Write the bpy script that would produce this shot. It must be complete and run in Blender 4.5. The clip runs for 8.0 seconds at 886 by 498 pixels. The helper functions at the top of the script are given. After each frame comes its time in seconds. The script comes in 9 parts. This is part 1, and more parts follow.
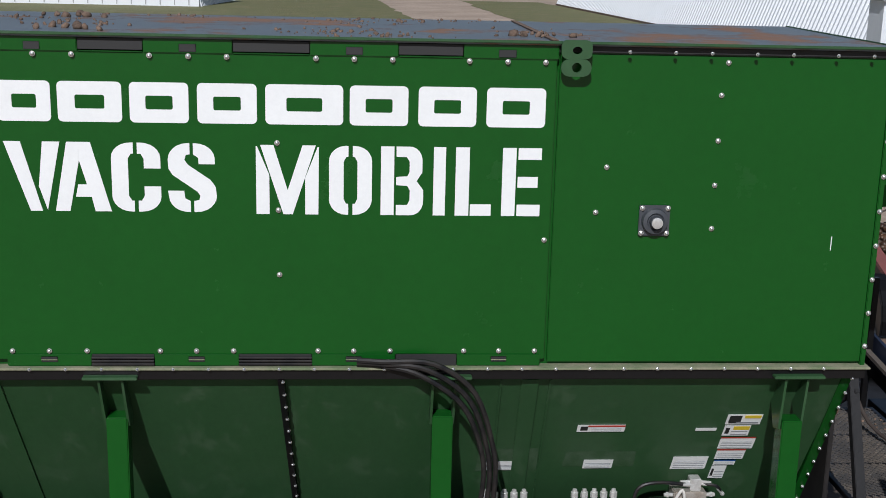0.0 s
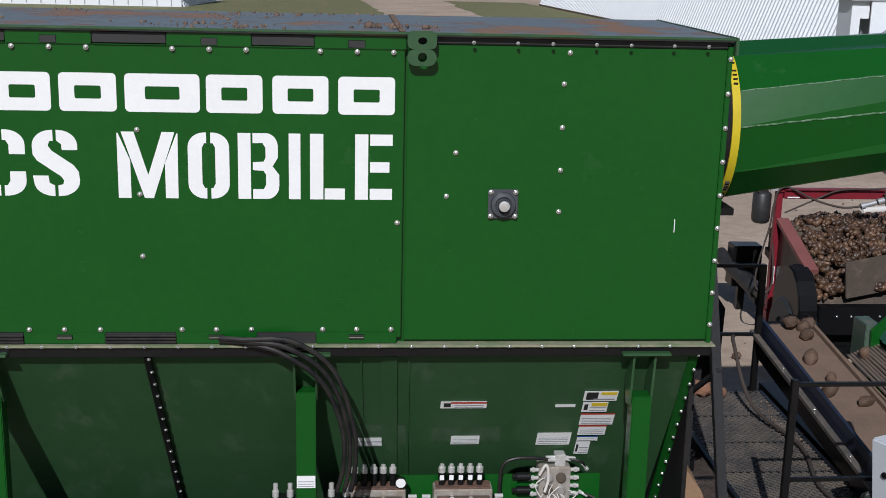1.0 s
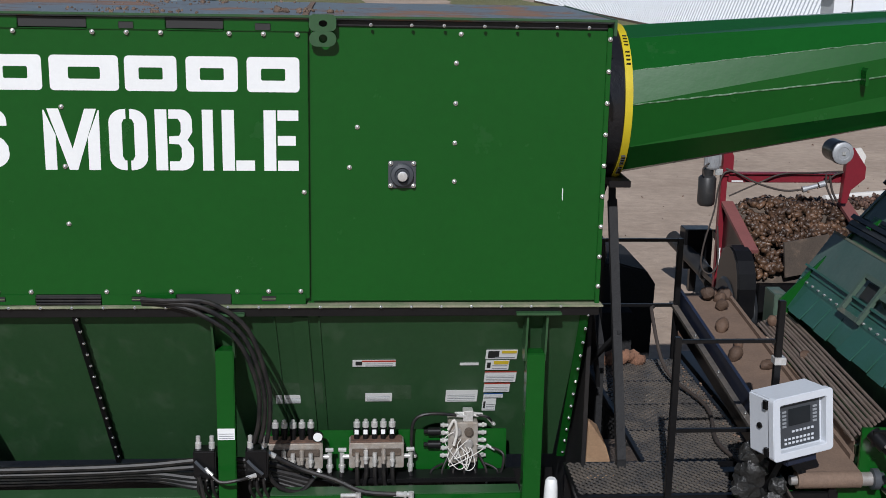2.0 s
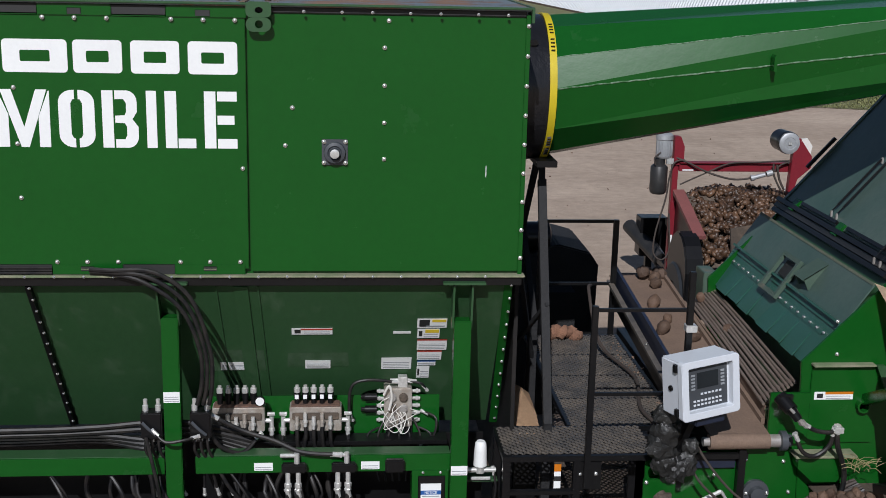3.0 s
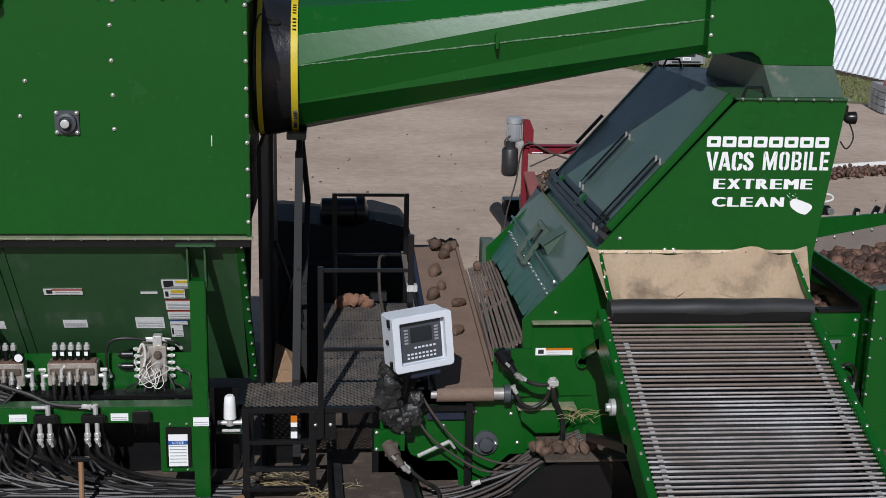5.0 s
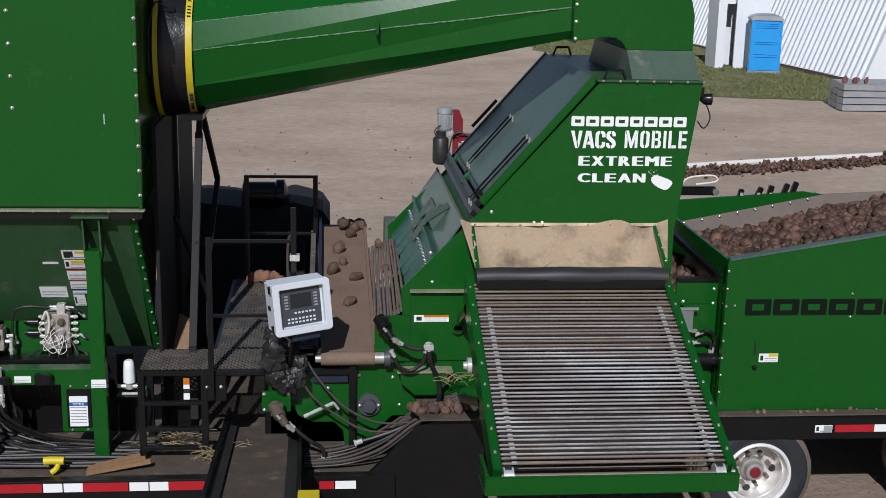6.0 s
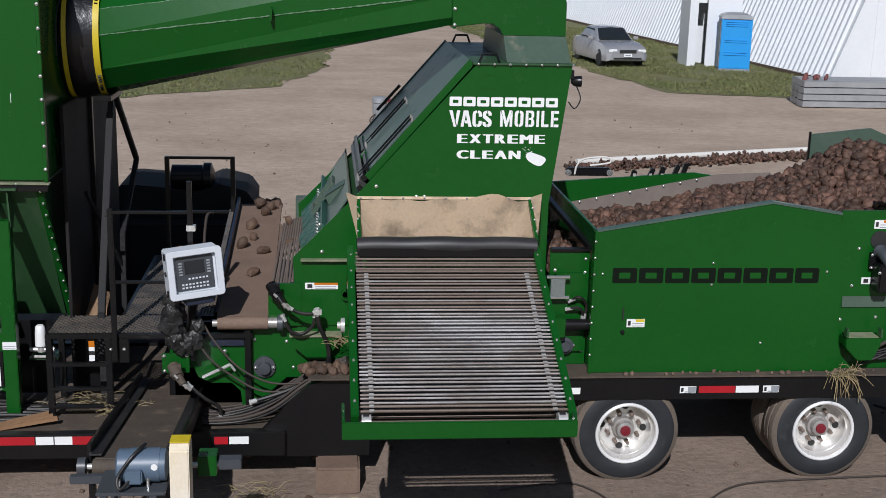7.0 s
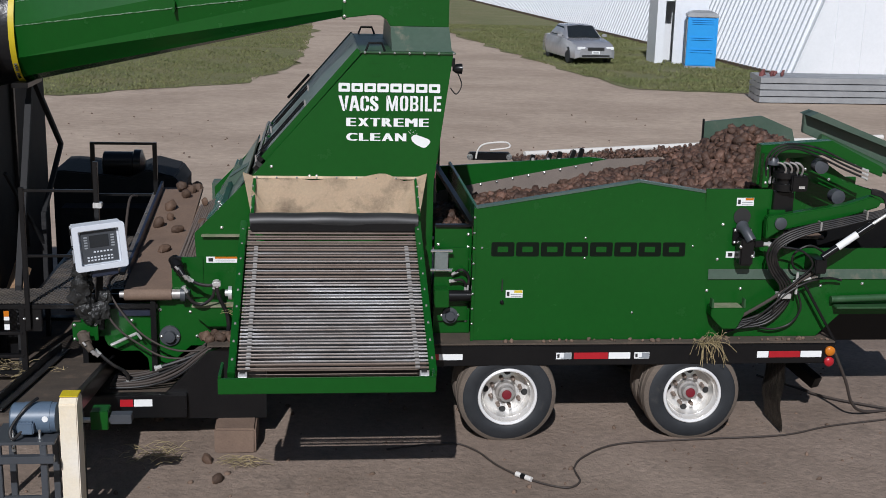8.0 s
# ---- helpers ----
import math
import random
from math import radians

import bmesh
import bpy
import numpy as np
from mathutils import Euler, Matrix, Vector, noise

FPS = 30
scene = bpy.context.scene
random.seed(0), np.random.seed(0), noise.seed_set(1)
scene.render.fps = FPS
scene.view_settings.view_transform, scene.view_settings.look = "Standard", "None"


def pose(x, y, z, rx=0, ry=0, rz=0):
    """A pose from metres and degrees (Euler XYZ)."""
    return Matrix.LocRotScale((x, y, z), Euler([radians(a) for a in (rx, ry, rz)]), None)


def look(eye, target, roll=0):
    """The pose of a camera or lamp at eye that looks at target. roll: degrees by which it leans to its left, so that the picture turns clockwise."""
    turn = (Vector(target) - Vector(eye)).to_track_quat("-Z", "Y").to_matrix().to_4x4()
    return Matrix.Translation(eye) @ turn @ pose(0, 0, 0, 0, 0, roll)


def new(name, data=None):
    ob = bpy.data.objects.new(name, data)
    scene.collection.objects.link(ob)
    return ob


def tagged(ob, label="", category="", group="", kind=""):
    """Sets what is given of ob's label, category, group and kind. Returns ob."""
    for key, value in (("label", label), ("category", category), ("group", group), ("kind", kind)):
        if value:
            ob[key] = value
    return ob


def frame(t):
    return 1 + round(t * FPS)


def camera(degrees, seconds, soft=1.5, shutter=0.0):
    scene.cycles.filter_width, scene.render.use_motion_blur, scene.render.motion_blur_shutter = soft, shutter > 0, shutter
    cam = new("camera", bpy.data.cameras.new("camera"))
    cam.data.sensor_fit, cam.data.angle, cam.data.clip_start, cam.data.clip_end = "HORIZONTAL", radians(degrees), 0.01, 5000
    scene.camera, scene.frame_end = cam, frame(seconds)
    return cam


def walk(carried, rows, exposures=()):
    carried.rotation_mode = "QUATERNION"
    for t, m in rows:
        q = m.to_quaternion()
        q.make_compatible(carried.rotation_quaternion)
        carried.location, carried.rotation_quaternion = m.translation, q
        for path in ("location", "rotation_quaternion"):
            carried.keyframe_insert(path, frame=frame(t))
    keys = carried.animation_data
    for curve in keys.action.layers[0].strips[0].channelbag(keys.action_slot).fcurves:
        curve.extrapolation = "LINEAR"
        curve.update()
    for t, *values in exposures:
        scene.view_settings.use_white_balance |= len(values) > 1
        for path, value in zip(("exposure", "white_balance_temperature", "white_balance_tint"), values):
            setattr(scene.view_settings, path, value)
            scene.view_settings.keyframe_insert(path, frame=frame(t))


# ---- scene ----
cam = camera(40.1, 8.0, soft=0.55)
PATH = [
    (0, (0.272, -6.547, 4.962), (0.42, -4.61, 4.483), 1.4),
    (0.5, (0.656, -6.68, 4.944), (0.812, -4.745, 4.466), 1.3),
    (1, (1.032, -6.926, 4.949), (1.193, -4.991, 4.472), 1.4),
    (1.5, (1.385, -7.244, 4.927), (1.536, -5.307, 4.449), 1.2),
    (2.8, (1.874, -8.079, 4.888), (2.047, -6.147, 4.403), 1.1),
    (3, (1.968, -8.171, 4.878), (2.142, -6.238, 4.396), 1.3),
    (3.5, (2.378, -8.37, 4.88), (2.554, -6.438, 4.396), 1.3),
    (4, (2.859, -8.523, 4.869), (3.038, -6.591, 4.385), 1.3),
    (4.5, (3.366, -8.726, 4.842), (3.549, -6.794, 4.359), 1.3),
    (4.7, (3.57, -8.821, 4.837), (3.755, -6.89, 4.352), 1.3),
    (5, (3.868, -9.005, 4.835), (4.051, -7.073, 4.348), 1.3),
    (5.2, (4.058, -9.106, 4.853), (4.243, -7.176, 4.361), 1.4),
    (6.3, (5.003, -10.017, 4.753), (5.196, -8.085, 4.271), 1.4),
    (6.5, (5.19, -10.167, 4.748), (5.383, -8.236, 4.265), 1.5),
    (7, (5.645, -10.613, 4.724), (5.839, -8.682, 4.242), 1.5),
    (7.5, (6.104, -11.068, 4.724), (6.303, -9.137, 4.241), 1.5),
    (8, (6.554, -11.541, 4.72), (6.757, -9.611, 4.238), 1.5),
]
walk(cam, [(t, look(eye, target, roll)) for t, eye, target, roll in PATH], exposures=((0, 0.0, 6020, 12), (8, 0.0, 6020, 12)))

# ---- light ----
SUN_TO = Vector((-0.219 * 0.79, -0.976 * 0.79, 0.61)).normalized()
world = bpy.data.worlds.new("sky")
scene.world = world
world.use_nodes = True
wn = world.node_tree
sky = wn.nodes.new("ShaderNodeTexSky")
sky.sky_type, sky.sun_disc = "NISHITA", False
sky.sun_elevation = math.asin(SUN_TO.z)
sky.sun_rotation = math.atan2(SUN_TO.x, SUN_TO.y)
sky.dust_density = 0.6
wn.nodes["Background"].inputs["Strength"].default_value = 0.043
wn.links.new(sky.outputs[0], wn.nodes["Background"].inputs[0])
sun_data = bpy.data.lights.new("sun", "SUN")
sun_data.energy, sun_data.angle, sun_data.color = 3.85, radians(0.53), (1.0, 0.97, 0.93)
sun = new("sun", sun_data)
sun.matrix_world = look((0, 0, 30), Vector((0, 0, 30)) - SUN_TO)
scene.view_settings.exposure = 0.0


# ---- materials ----
def surface(name, base, rough=0.5, metal=0.0, second=None, scale=3.0, amount=0.5, bump=0.0, bump_scale=60.0, fine=0.12,
            dirt=None, dirt_scale=1.6, dirt_from=0.55, dirt_to=0.7, coat=0.0, island=0.0, stretch=(1, 1, 1), spec=0.5):
    """A painted, earthen or metal surface: two scales of colour noise, an optional dirt layer and a fine relief."""
    m = bpy.data.materials.new(name)
    m.use_nodes = True
    nt = m.node_tree
    n, l = nt.nodes, nt.links
    bsdf = n["Principled BSDF"]
    geo = n.new("ShaderNodeNewGeometry")
    mapping = n.new("ShaderNodeMapping")
    mapping.inputs["Scale"].default_value = stretch
    l.new(geo.outputs["Position"], mapping.inputs["Vector"])

    def noise_at(s, detail=4.0, w=0.6):
        t = n.new("ShaderNodeTexNoise")
        t.inputs["Scale"].default_value, t.inputs["Detail"].default_value, t.inputs["Roughness"].default_value = s, detail, w
        l.new(mapping.outputs[0], t.inputs["Vector"])
        return t.outputs["Fac"]

    def ramp(fac, a, b):
        r = n.new("ShaderNodeMapRange")
        r.inputs["From Min"].default_value, r.inputs["From Max"].default_value = a, b
        l.new(fac, r.inputs["Value"])
        return r.outputs["Result"]

    def mix(fac, a, b):
        x = n.new("ShaderNodeMix")
        x.data_type = "RGBA"
        if isinstance(fac, float):
            x.inputs["Factor"].default_value = fac
        else:
            l.new(fac, x.inputs["Factor"])
        for key, v in (("A", a), ("B", b)):
            socket = [s for s in x.inputs if s.name == key and s.type == "RGBA"][0]
            if isinstance(v, tuple):
                socket.default_value = (*v, 1)
            else:
                l.new(v, socket)
        return [s for s in x.outputs if s.type == "RGBA"][0]

    second = second or tuple(c * 0.75 for c in base)
    big = ramp(noise_at(scale), 0.5 - 0.3 / max(amount, 0.05) * 0.5, 0.5 + 0.3 / max(amount, 0.05) * 0.5)
    col = mix(big, tuple(base), tuple(second))
    small = ramp(noise_at(scale * 14, 6.0, 0.7), 0.3, 0.7)
    hsv = n.new("ShaderNodeHueSaturation")
    val = n.new("ShaderNodeMapRange")
    val.inputs["To Min"].default_value, val.inputs["To Max"].default_value = 1 - fine, 1 + fine
    l.new(small, val.inputs["Value"])
    if island:
        rnd = n.new("ShaderNodeMapRange")
        rnd.inputs["To Min"].default_value, rnd.inputs["To Max"].default_value = 1 - island, 1 + island
        l.new(geo.outputs["Random Per Island"], rnd.inputs["Value"])
        mul = n.new("ShaderNodeMath")
        mul.operation = "MULTIPLY"
        l.new(val.outputs[0], mul.inputs[0])
        l.new(rnd.outputs[0], mul.inputs[1])
        l.new(mul.outputs[0], hsv.inputs["Value"])
    else:
        l.new(val.outputs[0], hsv.inputs["Value"])
    l.new(col, hsv.inputs["Color"])
    col = hsv.outputs[0]
    bsdf.inputs["Roughness"].default_value = rough
    if dirt:
        mask = ramp(noise_at(dirt_scale, 8.0, 0.68), dirt_from, dirt_to)
        col = mix(mask, col, tuple(dirt))
        rr = n.new("ShaderNodeMapRange")
        rr.inputs["To Min"].default_value, rr.inputs["To Max"].default_value = rough, 0.9
        l.new(mask, rr.inputs["Value"])
        l.new(rr.outputs[0], bsdf.inputs["Roughness"])
    l.new(col, bsdf.inputs["Base Color"])
    bsdf.inputs["Metallic"].default_value = metal
    bsdf.inputs["Coat Weight"].default_value = coat
    bsdf.inputs["Coat Roughness"].default_value = 0.12
    bsdf.inputs["Specular IOR Level"].default_value = spec
    if bump:
        b = n.new("ShaderNodeBump")
        b.inputs["Strength"].default_value, b.inputs["Distance"].default_value = 1.0, bump
        l.new(noise_at(bump_scale, 5.0, 0.65), b.inputs["Height"])
        l.new(b.outputs[0], bsdf.inputs["Normal"])
    return m


DUST = (0.30, 0.235, 0.175)
GREEN = surface("green_paint", (0.0060, 0.078, 0.0085), 0.25, second=(0.0052, 0.069, 0.0076), scale=1.1, amount=0.6, fine=0.05, spec=0.34,
                bump=0.0012, bump_scale=2.2, dirt=(0.026, 0.098, 0.026), dirt_scale=2.3, dirt_from=0.62, dirt_to=0.95)
# Dusty paint; base also lifted for ground-bounced light on the hopper front
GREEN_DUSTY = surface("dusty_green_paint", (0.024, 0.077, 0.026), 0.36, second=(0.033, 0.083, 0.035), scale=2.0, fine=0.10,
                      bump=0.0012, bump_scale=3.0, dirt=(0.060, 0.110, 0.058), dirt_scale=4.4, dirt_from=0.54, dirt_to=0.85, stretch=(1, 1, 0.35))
# Weathered paint; its pale tone also stands for sheen on skirt and pressed band
GREEN_LID = surface("weathered_and_sheen_paint", (0.045, 0.085, 0.058), 0.42, second=(0.080, 0.11, 0.085), scale=1.6, fine=0.10,
                    dirt=DUST, dirt_scale=1.8, dirt_from=0.58, dirt_to=0.80)
LID = surface("dusty_lid_paint", (0.050, 0.092, 0.074), 0.30, second=(0.082, 0.118, 0.098), scale=1.6, amount=0.9, fine=0.12, spec=0.35,
              dirt=(0.17, 0.16, 0.125), dirt_scale=2.4, dirt_from=0.60, dirt_to=0.85)
FLAP = surface("teal_rubber_flap", (0.02, 0.085, 0.05), 0.42, second=(0.03, 0.10, 0.085), scale=4.0, fine=0.12,
               dirt=DUST, dirt_scale=2.6, dirt_from=0.62, dirt_to=0.8)
ROOF = surface("dirty_roof_sheet", (0.15, 0.17, 0.19), 0.38, second=(0.12, 0.14, 0.155), scale=1.2, fine=0.07, metal=0.0,
               dirt=(0.22, 0.125, 0.08), dirt_scale=1.15, dirt_from=0.52, dirt_to=0.60)
WHITE = surface("white_lettering", (0.80, 0.81, 0.80), 0.45, second=(0.74, 0.75, 0.74), fine=0.03)
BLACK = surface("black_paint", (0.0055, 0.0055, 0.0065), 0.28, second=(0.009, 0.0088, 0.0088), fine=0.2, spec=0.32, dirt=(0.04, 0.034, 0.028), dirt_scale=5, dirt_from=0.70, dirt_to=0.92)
# Near-black base carries the shade the dirty end sheet stands in
END_SHEET = surface("dirty_shaded_end_sheet", (0.008, 0.008, 0.009), 0.7, spec=0.2, second=(0.020, 0.018, 0.017), scale=1.6, amount=1.2, fine=0.2, stretch=(1, 1, 0.4))
MESH_METAL = surface("dusty_mesh_metal", (0.075, 0.070, 0.066), 0.40, second=(0.14, 0.12, 0.10), scale=5, amount=1.2, fine=0.25)
BLACK_MATT = surface("matt_black", (0.006, 0.006, 0.007), 0.75, second=(0.011, 0.011, 0.012), fine=0.2, bump=0.01, bump_scale=14)
RUBBER = surface("black_rubber", (0.013, 0.013, 0.014), 0.45, second=(0.03, 0.029, 0.028), fine=0.2, dirt=(0.10, 0.085, 0.07), dirt_scale=6, dirt_from=0.62, dirt_to=0.8)
RUBBER_BOOT = surface("shiny_rubber_boot", (0.013, 0.013, 0.015), 0.28, fine=0.1, bump=0.01, bump_scale=6)
HOSE = surface("hydraulic_hose", (0.008, 0.008, 0.009), 0.46, second=(0.024, 0.021, 0.019), scale=11, amount=1.2, fine=0.3, spec=0.35)
LEDGE = surface("dust_covered_ledge", (0.26, 0.25, 0.17), 0.8, second=(0.15, 0.19, 0.10), scale=6, amount=1.2, fine=0.2)
STEEL = surface("steel_fitting", (0.80, 0.80, 0.78), 0.28, 0.5, second=(0.50, 0.49, 0.46), scale=30, fine=0.15)
ROD = surface("polished_rod", (0.80, 0.78, 0.77), 0.30, 0.6, second=(0.42, 0.36, 0.32), scale=2.2, amount=1.2, fine=0.15, stretch=(0.5, 1, 1),
              dirt=(0.20, 0.145, 0.115), dirt_scale=1.0, dirt_from=0.50, dirt_to=0.70)
ROD_BROWN = surface("dirty_rod", (0.17, 0.125, 0.10), 0.5, 0.3, second=(0.25, 0.20, 0.165), scale=5, fine=0.2)
ZINC = surface("zinc_bolt", (0.75, 0.76, 0.74), 0.25, 0.85, fine=0.1, scale=40)
ALU = surface("cast_manifold", (0.48, 0.45, 0.41), 0.42, 0.5, second=(0.36, 0.31, 0.26), scale=16, amount=1.0, fine=0.2)
GALV = surface("galvanised_pipe", (0.42, 0.43, 0.44), 0.5, 0.4, second=(0.30, 0.31, 0.32), scale=2, fine=0.12)
YELLOW = surface("yellow_strap", (0.62, 0.49, 0.01), 0.5, second=(0.5, 0.38, 0.01), scale=9, fine=0.08)
CANVAS = surface("tan_canvas", (0.72, 0.57, 0.40), 0.85, second=(0.62, 0.47, 0.32), scale=3, fine=0.08, bump=0.004, bump_scale=25, dirt=(0.24, 0.18, 0.125), dirt_scale=3.0, dirt_from=0.50, dirt_to=0.76)
BELT = surface("muddy_belt", (0.20, 0.135, 0.095), 0.8, second=(0.14, 0.095, 0.07), scale=4, fine=0.15, bump=0.004, bump_scale=40)
BELT_DARK = surface("dark_muddy_belt", (0.055, 0.043, 0.034), 0.8, second=(0.10, 0.075, 0.055), scale=4, fine=0.2, bump=0.006, bump_scale=30, dirt=(0.17, 0.12, 0.085), dirt_scale=4, dirt_from=0.56, dirt_to=0.7)
# Blue tone stands in for skylight on the shaded side board
BLUEBOARD = surface("dark_blue_board", (0.018, 0.026, 0.055), 0.4, second=(0.012, 0.015, 0.026), fine=0.15, dirt=(0.12, 0.10, 0.085), dirt_scale=4, dirt_from=0.6, dirt_to=0.8)
POTATO = surface("soil_coated_potato", (0.105, 0.062, 0.039), 0.75, second=(0.075, 0.046, 0.031), scale=6, fine=0.25, bump=0.006, bump_scale=45, island=0.4)
POTATO_WET = surface("wet_brown_potato", (0.115, 0.062, 0.034), 0.42, second=(0.042, 0.024, 0.015), scale=5, amount=1.2, fine=0.35, bump=0.006, bump_scale=40, island=0.5)
POTATO_RED = surface("muddy_red_potato", (0.118, 0.062, 0.042), 0.6, second=(0.062, 0.034, 0.022), scale=3.5, amount=1.1, fine=0.4, bump=0.012, bump_scale=40, island=0.5)
SOIL_RED = surface("reddish_soil", (0.25, 0.125, 0.075), 0.95, second=(0.16, 0.085, 0.055), scale=9, fine=0.25, bump=0.012, bump_scale=40)
SOIL = surface("soil_clod", (0.175, 0.118, 0.084), 0.95, second=(0.115, 0.078, 0.056), scale=8, fine=0.25, bump=0.01, bump_scale=30, island=0.3)
STRAW = surface("dry_vine", (0.36, 0.28, 0.15), 0.9, second=(0.24, 0.20, 0.10), scale=6, fine=0.2, island=0.3)
RED = surface("red_paint", (0.20, 0.012, 0.022), 0.42, second=(0.15, 0.012, 0.02), fine=0.12, dirt=DUST, dirt_scale=4, dirt_from=0.68, dirt_to=0.85)
RED_DULL = surface("faded_red_board", (0.22, 0.075, 0.068), 0.65, second=(0.17, 0.06, 0.055), fine=0.15)
REFLECT_RED = surface("red_reflector", (0.42, 0.012, 0.02), 0.35, fine=0.05)
AMBER = surface("amber_lens", (0.60, 0.18, 0.01), 0.2, fine=0.05)
ENCLOSURE = surface("pale_grey_enclosure", (0.62, 0.65, 0.69), 0.42, second=(0.58, 0.61, 0.65), fine=0.03)
SCREEN = surface("dark_screen", (0.02, 0.024, 0.028), 0.22, fine=0.05)
BEZEL = surface("grey_bezel", (0.06, 0.066, 0.075), 0.4, fine=0.06)
MOTOR_BLUE = surface("blue_grey_motor", (0.10, 0.145, 0.20), 0.42, second=(0.08, 0.115, 0.165), fine=0.1, dirt=DUST, dirt_scale=5, dirt_from=0.66, dirt_to=0.82)
GUARD = surface("brushed_guard", (0.86, 0.82, 0.74), 0.42, 0.1, second=(0.78, 0.66, 0.45), scale=3, fine=0.06)
WOODEN = surface("brown_timber", (0.30, 0.17, 0.085), 0.75, second=(0.22, 0.12, 0.06), scale=5, fine=0.15, stretch=(1, 0.15, 1))
CARDBOARD = surface("tan_cardboard", (0.50, 0.33, 0.20), 0.85, second=(0.42, 0.27, 0.16), fine=0.1)
BLUE_LABEL = surface("blue_label", (0.02, 0.10, 0.35), 0.5, fine=0.05)
RED_LABEL = surface("red_label", (0.50, 0.05, 0.03), 0.5, fine=0.05)
YELLOW_LABEL = surface("yellow_label", (0.75, 0.55, 0.03), 0.5, fine=0.05)
INK = surface("dark_ink", (0.02, 0.02, 0.02), 0.6, fine=0.05)
GREY_INK = surface("grey_ink", (0.30, 0.32, 0.34), 0.6, fine=0.05)
BLACK_LOGO = surface("black_lettering", (0.004, 0.009, 0.005), 0.35, fine=0.1, spec=0.2)
PORTA_BLUE = surface("blue_plastic", (0.02, 0.30, 0.72), 0.45, second=(0.02, 0.27, 0.66), fine=0.04)
CAR_PAINT = surface("silver_car_paint", (0.50, 0.50, 0.52), 0.25, 0.4, fine=0.03, coat=0.6)
GLASS_DARK = surface("tinted_glass", (0.02, 0.024, 0.026), 0.08, fine=0.05, spec=0.8)
TYRE = surface("tyre_rubber", (0.014, 0.016, 0.019), 0.55, second=(0.024, 0.027, 0.031), scale=6, fine=0.2, dirt=(0.06, 0.055, 0.05), dirt_scale=5, dirt_from=0.60, dirt_to=0.8)
TREAD = surface("dusty_tread", (0.15, 0.118, 0.09), 0.9, second=(0.10, 0.08, 0.065), scale=6, fine=0.2, bump=0.006, bump_scale=40)
BAND = surface("dusty_rubber_band", (0.20, 0.165, 0.14), 0.85, second=(0.15, 0.125, 0.108), scale=5, fine=0.15)
CHROME = surface("polished_rim", (0.80, 0.79, 0.77), 0.22, 0.45, second=(0.74, 0.71, 0.66), scale=7, amount=0.8, fine=0.08, dirt=(0.30, 0.24, 0.19), dirt_scale=6, dirt_from=0.60, dirt_to=0.85)
# Whiter copy of the rim metal puts sunlight into the lip's colour
RIM_LIP = surface("sunlit_rim_lip", (0.84, 0.84, 0.83), 0.30, 0.15, second=(0.76, 0.75, 0.73), scale=9, fine=0.06)
HUB = surface("dusty_hub", (0.42, 0.41, 0.40), 0.4, 0.4, second=(0.28, 0.25, 0.22), scale=14, fine=0.15)
LEAD_PLATE = surface("bare_plate", (0.42, 0.50, 0.50), 0.3, 0.8, fine=0.1)
CABLE_GREY = surface("dusty_brown_cable", (0.055, 0.042, 0.035), 0.7, fine=0.15)
PIPE_WHITE = surface("white_pipe", (0.72, 0.70, 0.66), 0.5, second=(0.6, 0.57, 0.52), fine=0.06)
SHEET_WHITE = surface("white_sheet_metal", (0.74, 0.76, 0.78), 0.40, second=(0.69, 0.71, 0.73), scale=0.6, fine=0.03)


def ground_material():
    m = surface("bare_dirt", (0.44, 0.345, 0.265), 0.95, second=(0.345, 0.265, 0.20), scale=0.30, amount=1.2, fine=0.17,
                bump=0.02, bump_scale=7.0, dirt=(0.17, 0.125, 0.095), dirt_scale=0.55, dirt_from=0.62, dirt_to=0.90, stretch=(0.8, 1, 1))
    return m


DUSTY_EDGE = surface("worn_dusty_edge", (0.15, 0.15, 0.11), 0.8, second=(0.10, 0.13, 0.09), scale=8, amount=1.2, fine=0.25)
RUST = surface("rusty_plate", (0.17, 0.095, 0.065), 0.75, second=(0.09, 0.055, 0.042), scale=22, amount=1.2, fine=0.25)
SCRUBBED = surface("scrubbed_green_paint", (0.030, 0.075, 0.030), 0.5, second=(0.055, 0.10, 0.055), scale=9.0, amount=1.3, fine=0.2, stretch=(1, 1, 0.35))
DIRT = ground_material()
DAMP = surface("damp_soil", (0.188, 0.140, 0.107), 0.95, second=(0.268, 0.204, 0.159), scale=0.9, amount=1.0, fine=0.18, bump=0.022, bump_scale=13.0,
               dirt=(0.12, 0.09, 0.07), dirt_scale=1.8, dirt_from=0.56, dirt_to=0.74)
LAWN = surface("short_grass", (0.115, 0.132, 0.046), 0.95, second=(0.19, 0.170, 0.080), scale=0.5, fine=0.3, bump=0.05, bump_scale=12,
               dirt=(0.24, 0.19, 0.12), dirt_scale=0.7, dirt_from=0.54, dirt_to=0.80, stretch=(0.6, 1, 1))
BLADES = surface("grass_blades", (0.112, 0.145, 0.045), 0.8, second=(0.19, 0.175, 0.075), scale=0.7, fine=0.2, island=0.35)


# ---- builders ----
def box(bm, x0, x1, y0, y1, z0, z1, m=None):
    v = [bm.verts.new((x, y, z)) for x in (x0, x1) for y in (y0, y1) for z in (z0, z1)]
    for f in ((0, 1, 3, 2), (4, 6, 7, 5), (0, 4, 5, 1), (2, 3, 7, 6), (0, 2, 6, 4), (1, 5, 7, 3)):
        bm.faces.new([v[i] for i in f])
    if m is not None:
        for w in v:
            w.co = m @ w.co
    return v


